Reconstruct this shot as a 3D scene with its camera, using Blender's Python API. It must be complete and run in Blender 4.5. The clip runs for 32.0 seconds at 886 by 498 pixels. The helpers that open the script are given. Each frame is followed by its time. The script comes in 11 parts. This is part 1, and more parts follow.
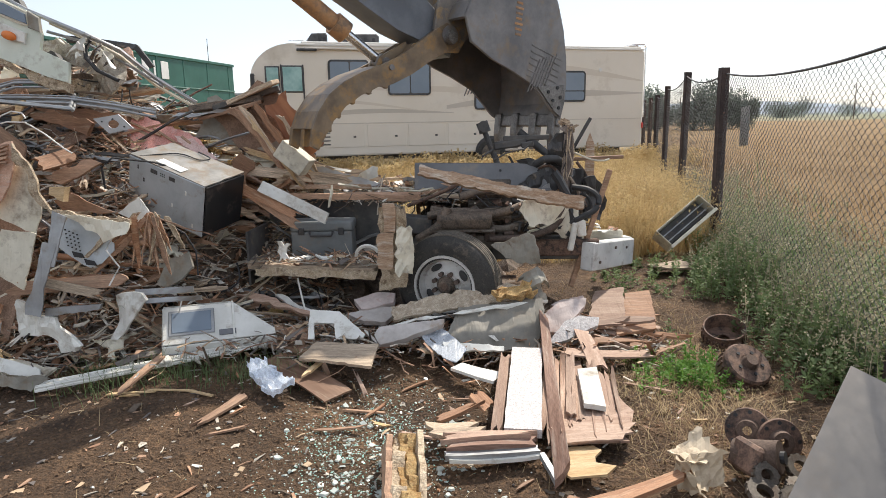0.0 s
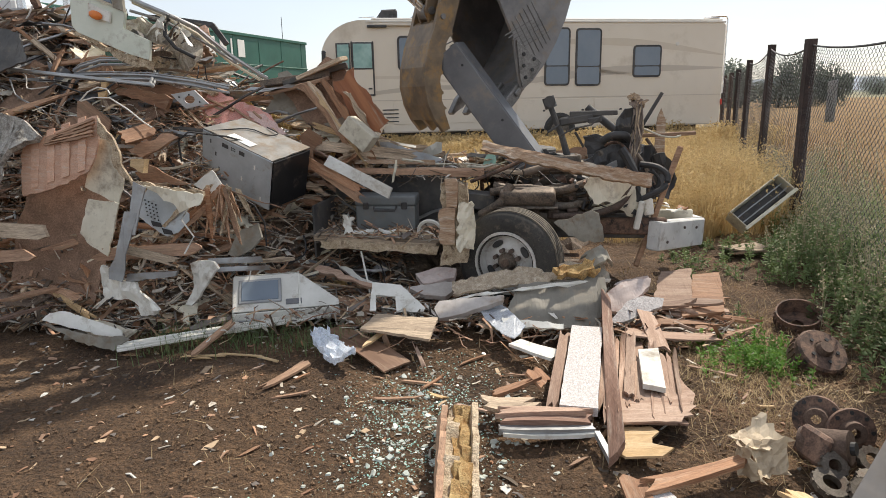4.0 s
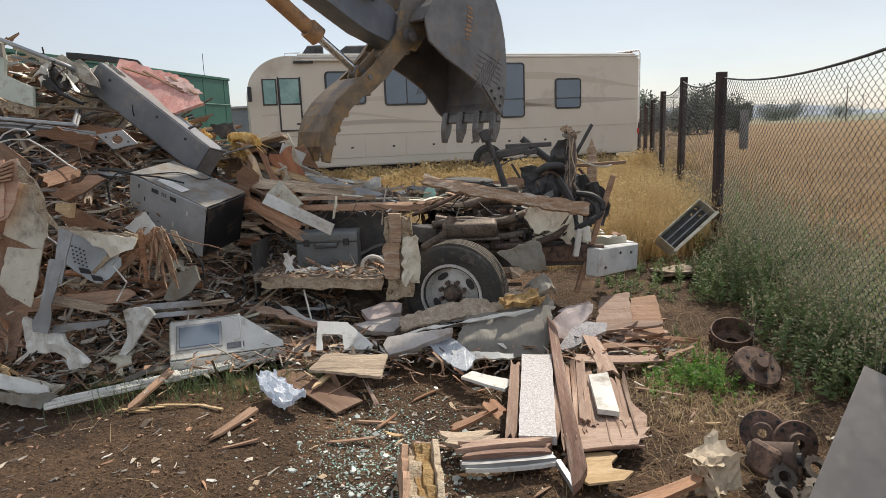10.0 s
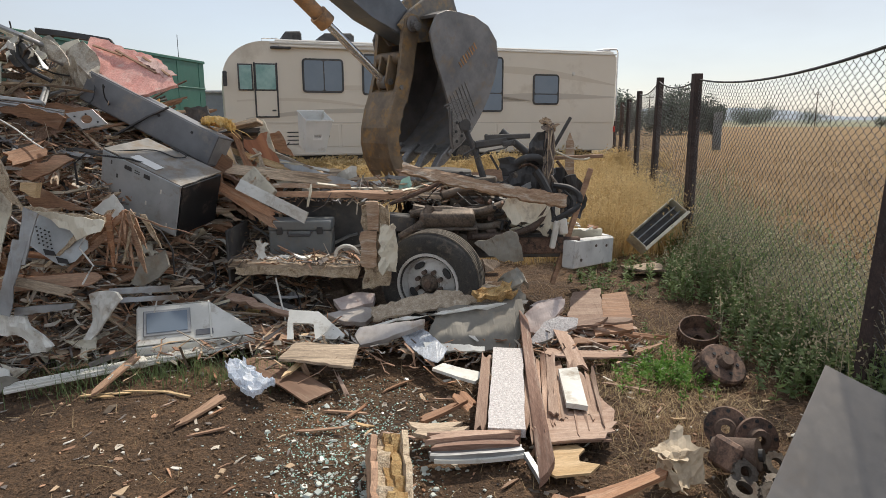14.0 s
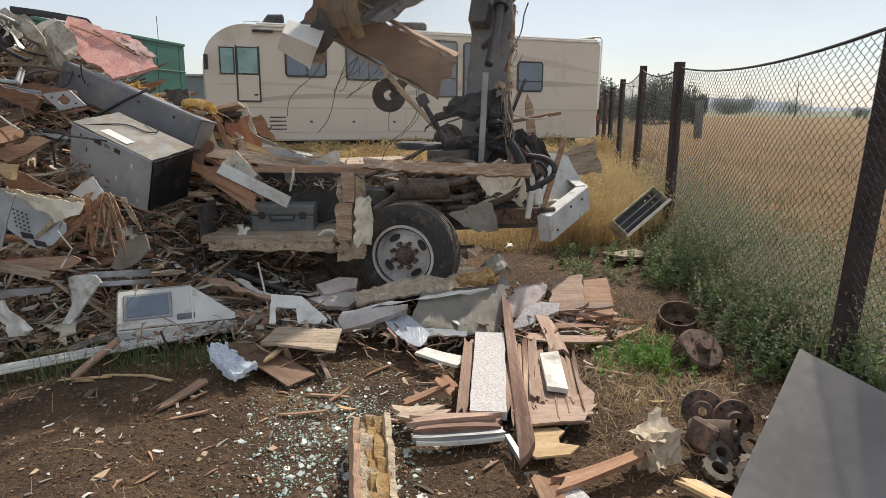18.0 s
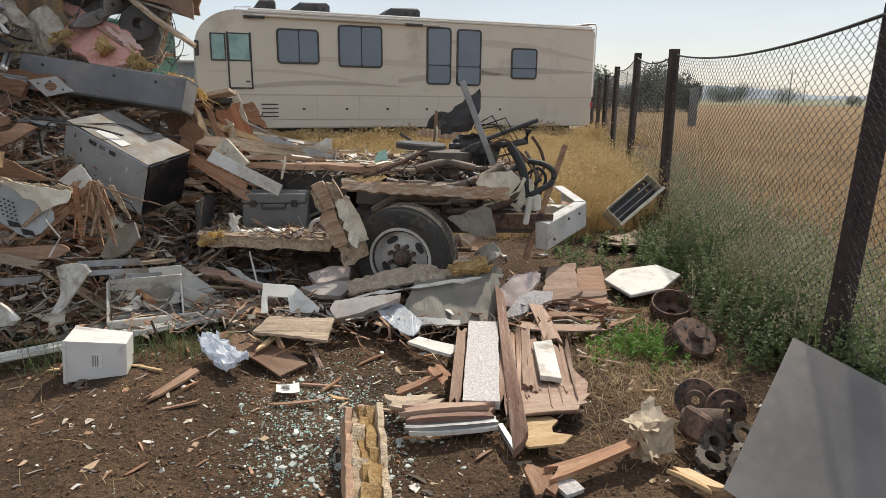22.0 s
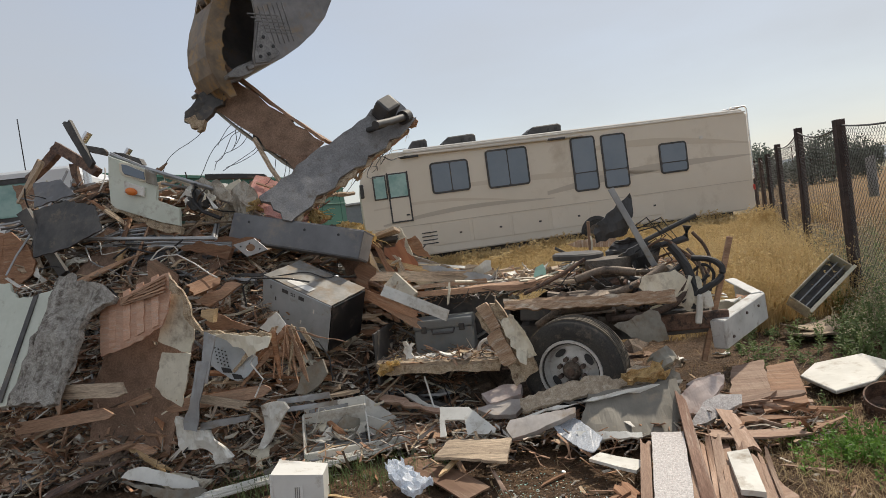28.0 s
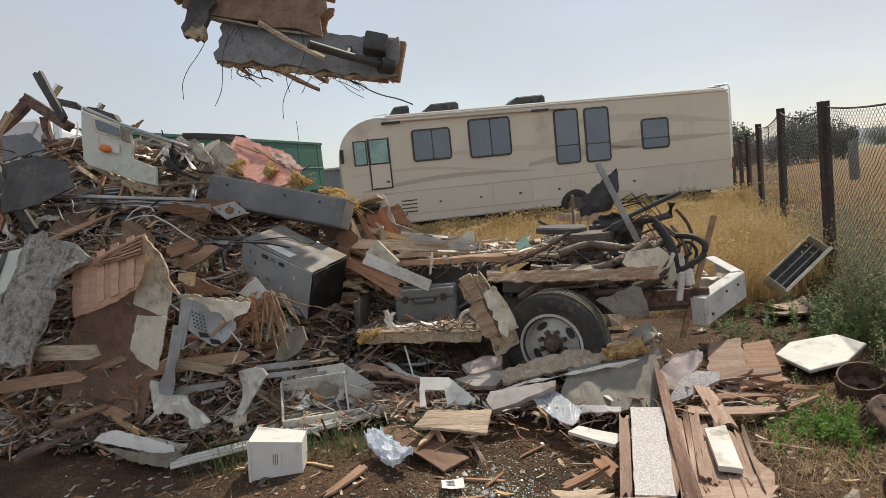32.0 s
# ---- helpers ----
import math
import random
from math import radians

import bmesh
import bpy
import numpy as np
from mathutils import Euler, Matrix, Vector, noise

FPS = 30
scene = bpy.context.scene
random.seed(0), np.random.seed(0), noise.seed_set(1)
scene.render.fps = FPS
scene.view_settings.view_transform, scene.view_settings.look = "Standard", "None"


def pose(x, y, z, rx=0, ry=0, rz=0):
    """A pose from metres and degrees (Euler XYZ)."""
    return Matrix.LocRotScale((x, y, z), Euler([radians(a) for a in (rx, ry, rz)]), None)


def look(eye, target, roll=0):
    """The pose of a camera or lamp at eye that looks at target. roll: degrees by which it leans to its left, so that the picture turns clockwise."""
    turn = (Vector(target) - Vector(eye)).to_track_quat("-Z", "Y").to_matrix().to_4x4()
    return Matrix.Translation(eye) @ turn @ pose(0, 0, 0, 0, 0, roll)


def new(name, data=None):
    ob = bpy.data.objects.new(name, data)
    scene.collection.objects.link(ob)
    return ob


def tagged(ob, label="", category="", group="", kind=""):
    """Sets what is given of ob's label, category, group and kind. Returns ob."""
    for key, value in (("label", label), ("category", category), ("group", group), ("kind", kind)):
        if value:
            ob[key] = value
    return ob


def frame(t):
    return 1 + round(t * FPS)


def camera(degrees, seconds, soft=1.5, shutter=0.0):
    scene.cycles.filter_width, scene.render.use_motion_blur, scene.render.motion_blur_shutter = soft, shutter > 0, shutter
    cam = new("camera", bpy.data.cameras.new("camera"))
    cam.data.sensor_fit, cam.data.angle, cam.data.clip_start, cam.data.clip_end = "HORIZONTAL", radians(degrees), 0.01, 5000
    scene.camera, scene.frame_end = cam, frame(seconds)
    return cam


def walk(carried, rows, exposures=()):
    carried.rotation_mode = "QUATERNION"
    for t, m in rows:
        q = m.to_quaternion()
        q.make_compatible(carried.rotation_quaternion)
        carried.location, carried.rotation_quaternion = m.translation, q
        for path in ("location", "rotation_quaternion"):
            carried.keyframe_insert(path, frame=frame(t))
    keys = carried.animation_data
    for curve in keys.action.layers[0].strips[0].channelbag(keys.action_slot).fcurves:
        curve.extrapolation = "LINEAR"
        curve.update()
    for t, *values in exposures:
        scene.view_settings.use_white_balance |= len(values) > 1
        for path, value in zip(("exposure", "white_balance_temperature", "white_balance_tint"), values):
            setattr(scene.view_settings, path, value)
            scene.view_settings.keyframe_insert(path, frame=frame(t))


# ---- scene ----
cam = camera(69.0, 32.0, soft=0.7)

PATH = [
    (0, (0.113, -0.026, 1.701), (0.037, 1.934, 1.309), -1.0),
    (0.5, (0.171, 0.048, 1.697), (-0.036, 2.003, 1.329), -3.1),
    (1, (0.203, 0.02, 1.688), (-0.121, 1.961, 1.331), -4.9),
    (1.5, (0.197, -0.015, 1.689), (-0.127, 1.927, 1.335), -4.4),
    (2, (0.192, -0.027, 1.682), (-0.134, 1.913, 1.324), -3.6),
    (2.5, (0.179, -0.013, 1.679), (-0.123, 1.925, 1.289), -2.3),
    (3, (0.175, -0.014, 1.678), (-0.121, 1.921, 1.269), -2.0),
    (3.5, (0.164, -0.026, 1.679), (-0.128, 1.905, 1.246), -1.3),
    (5.5, (0.079, -0.048, 1.691), (-0.137, 1.881, 1.209), -1.4),
    (6, (0.031, -0.063, 1.691), (-0.126, 1.876, 1.231), -0.8),
    (6.5, (0.032, -0.052, 1.699), (-0.138, 1.892, 1.259), -0.5),
    (7, (0.044, -0.066, 1.697), (-0.091, 1.883, 1.267), -0.7),
    (7.5, (0.037, -0.049, 1.701), (-0.032, 1.902, 1.265), -0.3),
    (8, (0.021, -0.025, 1.696), (-0.031, 1.928, 1.269), -0.9),
    (8.5, (0.023, -0.018, 1.703), (-0.04, 1.951, 1.356), -1.8),
    (9, (0.039, -0.034, 1.705), (-0.057, 1.935, 1.366), -2.8),
    (9.5, (0.041, -0.042, 1.704), (-0.042, 1.925, 1.353), -2.5),
    (10, (0.041, -0.033, 1.702), (-0.025, 1.933, 1.337), -2.1),
    (10.5, (0.036, -0.036, 1.702), (-0.022, 1.929, 1.332), -1.9),
    (11, (0.035, -0.032, 1.697), (-0.023, 1.931, 1.319), -1.2),
    (11.5, (0.031, -0.031, 1.698), (-0.026, 1.931, 1.314), -0.8),
    (12, (0.035, -0.027, 1.691), (-0.015, 1.936, 1.309), -1.1),
    (12.5, (0.041, -0.027, 1.686), (0.009, 1.936, 1.308), -0.3),
    (13, (0.045, -0.025, 1.688), (0.029, 1.939, 1.308), -0.3),
    (13.5, (0.043, -0.024, 1.693), (0.046, 1.939, 1.31), -0.3),
    (14, (0.039, -0.028, 1.695), (0.053, 1.934, 1.306), -0.1),
    (14.5, (0.034, -0.019, 1.688), (0.056, 1.941, 1.294), 0.5),
    (16.5, (0.023, -0.042, 1.693), (0.063, 1.913, 1.272), 1.3),
    (17, (0.027, -0.046, 1.683), (0.076, 1.91, 1.265), 0.9),
    (17.5, (0.029, -0.038, 1.691), (0.094, 1.916, 1.265), 0.5),
    (18, (0.04, -0.043, 1.681), (0.106, 1.91, 1.254), 0.5),
    (18.5, (0.033, -0.032, 1.689), (0.102, 1.918, 1.25), 0.9),
    (19, (0.031, -0.019, 1.688), (0.098, 1.929, 1.239), 1.5),
    (19.5, (0.027, -0.016, 1.681), (0.075, 1.932, 1.229), 1.5),
    (20, (0.031, -0.024, 1.681), (0.064, 1.924, 1.228), 1.0),
    (20.5, (0.041, -0.04, 1.685), (0.084, 1.906, 1.228), 1.2),
    (21, (0.036, -0.047, 1.686), (0.097, 1.898, 1.226), 1.5),
    (21.5, (0.039, -0.024, 1.682), (0.115, 1.92, 1.218), 0.9),
    (22, (0.047, -0.011, 1.678), (0.132, 1.933, 1.215), 0.6),
    (22.5, (0.051, -0.008, 1.678), (0.143, 1.936, 1.217), 0.6),
    (23, (0.052, -0.007, 1.673), (0.146, 1.938, 1.215), 1.0),
    (23.5, (0.052, -0.008, 1.678), (0.143, 1.938, 1.223), 1.0),
    (24, (0.071, 0.01, 1.677), (0.14, 1.959, 1.235), 0.8),
    (24.5, (0.118, 0.018, 1.697), (-0.112, 1.98, 1.384), -4.8),
    (24.6, (0.139, -0.027, 1.686), (-0.172, 1.931, 1.421), -6.1),
    (24.8, (0.145, -0.046, 1.759), (-0.342, 1.892, 1.657), -7.8),
    (25, (0.147, -0.076, 1.769), (-0.389, 1.85, 1.727), -9.2),
    (25.3, (0.137, -0.018, 1.735), (-0.387, 1.912, 1.77), -9.1),
    (25.5, (0.167, 0.001, 1.74), (-0.366, 1.927, 1.802), -9.7),
    (27.5, (0.066, -0.105, 1.734), (-0.361, 1.848, 1.669), -8.4),
    (28, (0.055, -0.126, 1.74), (-0.335, 1.833, 1.647), -7.7),
    (28.5, (0.059, -0.099, 1.72), (-0.325, 1.859, 1.59), -6.8),
    (29, (0.056, -0.084, 1.733), (-0.286, 1.88, 1.573), -6.5),
    (29.5, (0.034, -0.075, 1.739), (-0.302, 1.889, 1.564), -6.3),
    (30, (0.039, -0.083, 1.736), (-0.293, 1.881, 1.554), -6.2),
    (30.5, (0.022, -0.108, 1.743), (-0.296, 1.857, 1.553), -6.1),
    (31, (0.001, -0.096, 1.754), (-0.302, 1.871, 1.554), -5.8),
    (31.5, (-0.006, -0.08, 1.751), (-0.319, 1.885, 1.552), -6.0),
    (32, (-0.016, -0.072, 1.752), (-0.345, 1.891, 1.554), -5.8),
]
walk(cam, [(t, look(eye, target, roll)) for t, eye, target, roll in PATH],
     exposures=[(0, 1.22, 6490, 10.5), (0.5, 1.06, 6490, 10.5), (1, 0.9, 6520, 10.5), (2, 1.0, 6640, 10.5), (3, 1.04, 6740, 10.5), (5.5, 1.02, 6640, 10.5), (6, 1.08, 6540, 10.5), (7, 0.78, 6520, 10.5), (8, 0.8, 6690, 10.5), (9, 0.76, 6660, 10.5), (13, 0.74, 6640, 10.5), (17, 0.74, 6620, 10.5), (20, 0.82, 6690, 10.5), (22, 0.69, 6690, 10.5), (24.2, 0.67, 6660, 10.5), (25, 0.5, 6880, 10.5), (26, 0.5, 6880, 10.5), (28, 0.55, 6840, 10.5), (32, 0.62, 6880, 10.5)])

# ---- light ----
world = bpy.data.worlds.new("hazy_sky")
scene.world = world
world.use_nodes = True
SUN_EL, SUN_AZ = 50.0, 28.0          # degrees above the horizon, degrees right of straight ahead


def sky_nodes():
    nt = world.node_tree
    nt.nodes.clear()
    out = nt.nodes.new("ShaderNodeOutputWorld")
    bg = nt.nodes.new("ShaderNodeBackground")
    sky = nt.nodes.new("ShaderNodeTexSky")
    sky.sky_type = "NISHITA"
    sky.sun_disc = False
    sky.sun_elevation, sky.sun_rotation = radians(SUN_EL), radians(SUN_AZ)
    sky.dust_density, sky.air_density, sky.ozone_density = 0.9, 1.0, 1.5
    tc = nt.nodes.new("ShaderNodeTexCoord")
    mp = nt.nodes.new("ShaderNodeMapping")
    mp.inputs["Scale"].default_value = (1.0, 1.0, 3.4)
    nz = nt.nodes.new("ShaderNodeTexNoise")
    nz.inputs["Scale"].default_value = 1.7
    nz.inputs["Detail"].default_value = 5
    nz.inputs["Roughness"].default_value = 0.55
    rp = nt.nodes.new("ShaderNodeValToRGB")
    rp.color_ramp.elements[0].position, rp.color_ramp.elements[0].color = 0.34, (0.80, 0.80, 0.80, 1)
    rp.color_ramp.elements[1].position, rp.color_ramp.elements[1].color = 0.72, (0.96, 0.96, 0.96, 1)
    mx = nt.nodes.new("ShaderNodeMixRGB")
    mx.inputs["Color2"].default_value = (2.86, 3.02, 3.25, 1)
    nt.links.new(tc.outputs["Generated"], mp.inputs["Vector"])
    nt.links.new(mp.outputs["Vector"], nz.inputs["Vector"])
    nt.links.new(nz.outputs["Fac"], rp.inputs["Fac"])
    # haze by angle off the sun: thinnest near 55 degrees, full behind for fill
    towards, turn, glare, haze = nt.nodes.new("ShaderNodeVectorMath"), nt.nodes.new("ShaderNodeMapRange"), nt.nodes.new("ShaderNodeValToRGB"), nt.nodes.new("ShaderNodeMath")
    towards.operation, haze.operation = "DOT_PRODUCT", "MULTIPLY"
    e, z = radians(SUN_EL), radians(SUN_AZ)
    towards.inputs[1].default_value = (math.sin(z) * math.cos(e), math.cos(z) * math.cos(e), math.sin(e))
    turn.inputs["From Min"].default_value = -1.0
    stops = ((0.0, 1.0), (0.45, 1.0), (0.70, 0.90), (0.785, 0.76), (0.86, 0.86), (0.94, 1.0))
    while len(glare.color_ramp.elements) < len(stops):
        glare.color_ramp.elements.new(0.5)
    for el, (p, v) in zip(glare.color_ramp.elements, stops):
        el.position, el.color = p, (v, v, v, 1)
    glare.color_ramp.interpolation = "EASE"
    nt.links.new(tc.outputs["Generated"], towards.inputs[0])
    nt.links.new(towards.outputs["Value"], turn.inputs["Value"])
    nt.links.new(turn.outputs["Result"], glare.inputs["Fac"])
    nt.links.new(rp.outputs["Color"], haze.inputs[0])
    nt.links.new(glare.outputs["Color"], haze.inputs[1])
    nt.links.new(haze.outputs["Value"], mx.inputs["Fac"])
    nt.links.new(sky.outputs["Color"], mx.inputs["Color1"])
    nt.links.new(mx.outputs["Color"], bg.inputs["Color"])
    bg.inputs["Strength"].default_value = 0.122
    nt.links.new(bg.outputs["Background"], out.inputs["Surface"])


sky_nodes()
sun = new("sun", bpy.data.lights.new("sun", "SUN"))
sun.data.energy, sun.data.angle, sun.data.color = 2.4, radians(1.2), (1.0, 0.925, 0.80)
se, sa = radians(SUN_EL), radians(SUN_AZ)
sun_from = Vector((math.sin(sa) * math.cos(se), math.cos(sa) * math.cos(se), math.sin(se)))
sun.matrix_world = look(sun_from * 60, (0, 0, 0))


# ---- materials ----
def node(nt, kind, **values):
    n = nt.nodes.new(kind)
    for key, value in values.items():
        n.inputs[key].default_value = value
    return n


def surface(name, c1, c2, rough=0.75, metal=0.0, scale=3.0, fine=40.0, bump=0.25, dirt=None, dirt_amount=0.5, stretch=(1, 1, 1), spread=0.12, glow=None, through_light=None):
    """Two colours mixed by a broad noise, a fine grain, patches of dirt with shapes of their own, and fine relief."""
    m = bpy.data.materials.new(name)
    m.use_nodes = True
    nt = m.node_tree
    b = nt.nodes["Principled BSDF"]
    L = nt.links.new
    tc, inf = nt.nodes.new("ShaderNodeTexCoord"), nt.nodes.new("ShaderNodeObjectInfo")
    off = nt.nodes.new("ShaderNodeVectorMath")
    off.operation = "MULTIPLY_ADD"
    off.inputs[1].default_value = (37.0, 53.0, 71.0)
    L(inf.outputs["Random"], off.inputs[0])
    mp = nt.nodes.new("ShaderNodeMapping")
    mp.inputs["Scale"].default_value = stretch
    L(tc.outputs["Object"], mp.inputs["Vector"])
    L(mp.outputs["Vector"], off.inputs[2])
    broad, grain = node(nt, "ShaderNodeTexNoise", Scale=scale, Detail=8.0, Roughness=0.62), node(nt, "ShaderNodeTexNoise", Scale=fine, Detail=5.0, Roughness=0.65)
    L(off.outputs[0], broad.inputs["Vector"]), L(off.outputs[0], grain.inputs["Vector"])
    ramp = nt.nodes.new("ShaderNodeValToRGB")
    ramp.color_ramp.elements[0].position, ramp.color_ramp.elements[0].color = 0.39, (*c1, 1)
    ramp.color_ramp.elements[1].position, ramp.color_ramp.elements[1].color = 0.61, (*c2, 1)
    add = nt.nodes.new("ShaderNodeMath")
    add.operation = "MULTIPLY_ADD"
    add.inputs[1].default_value = 0.55 if bump >= 0.3 else 0.86
    half = nt.nodes.new("ShaderNodeMath")
    half.operation = "MULTIPLY"
    half.inputs[1].default_value = 0.45 if bump >= 0.3 else 0.14
    L(broad.outputs["Fac"], add.inputs[0]), L(grain.outputs["Fac"], half.inputs[0]), L(half.outputs[0], add.inputs[2])
    L(add.outputs[0], ramp.inputs["Fac"])
    colour = ramp.outputs["Color"]
    if dirt:
        spots = node(nt, "ShaderNodeTexNoise", Scale=scale * 1.7, Detail=7.0, Roughness=0.7)
        L(off.outputs[0], spots.inputs["Vector"])
        edge = nt.nodes.new("ShaderNodeValToRGB")
        edge.color_ramp.elements[0].position = 0.62 - 0.28 * dirt_amount
        edge.color_ramp.elements[1].position = 0.80 - 0.28 * dirt_amount
        L(spots.outputs["Fac"], edge.inputs["Fac"])
        mix = nt.nodes.new("ShaderNodeMixRGB")
        mix.inputs["Color2"].default_value = (*dirt, 1)
        L(edge.outputs["Color"], mix.inputs["Fac"]), L(colour, mix.inputs["Color1"])
        colour = mix.outputs["Color"]
    if spread:
        hsv = nt.nodes.new("ShaderNodeHueSaturation")
        rng = nt.nodes.new("ShaderNodeMapRange")
        rng.inputs["To Min"].default_value, rng.inputs["To Max"].default_value = 1 - spread, 1 + spread
        L(inf.outputs["Random"], rng.inputs["Value"]), L(rng.outputs["Result"], hsv.inputs["Value"]), L(colour, hsv.inputs["Color"])
        colour = hsv.outputs["Color"]
    if bump >= 0.3:
        fleck, span, speck = node(nt, "ShaderNodeTexNoise", Scale=fine * 2.4, Detail=2.0, Roughness=0.6), nt.nodes.new("ShaderNodeMapRange"), nt.nodes.new("ShaderNodeHueSaturation")
        span.inputs["From Min"].default_value, span.inputs["From Max"].default_value, span.inputs["To Min"].default_value, span.inputs["To Max"].default_value = 0.3, 0.7, 0.78, 1.22
        L(off.outputs[0], fleck.inputs["Vector"]), L(fleck.outputs["Fac"], span.inputs["Value"]), L(span.outputs["Result"], speck.inputs["Value"]), L(colour, speck.inputs["Color"])
        colour = speck.outputs["Color"]
    L(colour, b.inputs["Base Color"])
    vary = nt.nodes.new("ShaderNodeMapRange")
    vary.inputs["To Min"].default_value, vary.inputs["To Max"].default_value = max(0.05, rough - 0.12), min(1.0, rough + 0.12)
    L(grain.outputs["Fac"], vary.inputs["Value"]), L(vary.outputs["Result"], b.inputs["Roughness"])
    b.inputs["Metallic"].default_value = metal
    if bump:
        bp = node(nt, "ShaderNodeBump", Strength=bump, Distance=0.01)
        L(add.outputs[0], bp.inputs["Height"]), L(bp.outputs["Normal"], b.inputs["Normal"])
    if through_light:
        tr = nt.nodes.new("ShaderNodeBsdfTranslucent")
        L(colour, tr.inputs["Color"])
        ms = nt.nodes.new("ShaderNodeMixShader")
        ms.inputs[0].default_value = through_light
        L(b.outputs[0], ms.inputs[1]), L(tr.outputs[0], ms.inputs[2]), L(ms.outputs[0], nt.nodes["Material Output"].inputs["Surface"])
    if glow:
        b.inputs["Emission Color"].default_value, b.inputs["Emission Strength"].default_value = (*glow[:3], 1), glow[3]
    return m


def glass(name, colour, rough=0.03, alpha=0.35):
    m = bpy.data.materials.new(name)
    m.use_nodes = True
    b = m.node_tree.nodes["Principled BSDF"]
    b.inputs["Base Color"].default_value = (*colour, 1)
    b.inputs["Roughness"].default_value = rough
    b.inputs["IOR"].default_value = 1.5
    b.inputs["Alpha"].default_value = alpha
    nz = node(m.node_tree, "ShaderNodeTexNoise", Scale=2.0, Detail=3.0)
    bp = node(m.node_tree, "ShaderNodeBump", Strength=0.03, Distance=0.02)
    m.node_tree.links.new(nz.outputs["Fac"], bp.inputs["Height"])
    m.node_tree.links.new(bp.outputs["Normal"], b.inputs["Normal"])
    return m


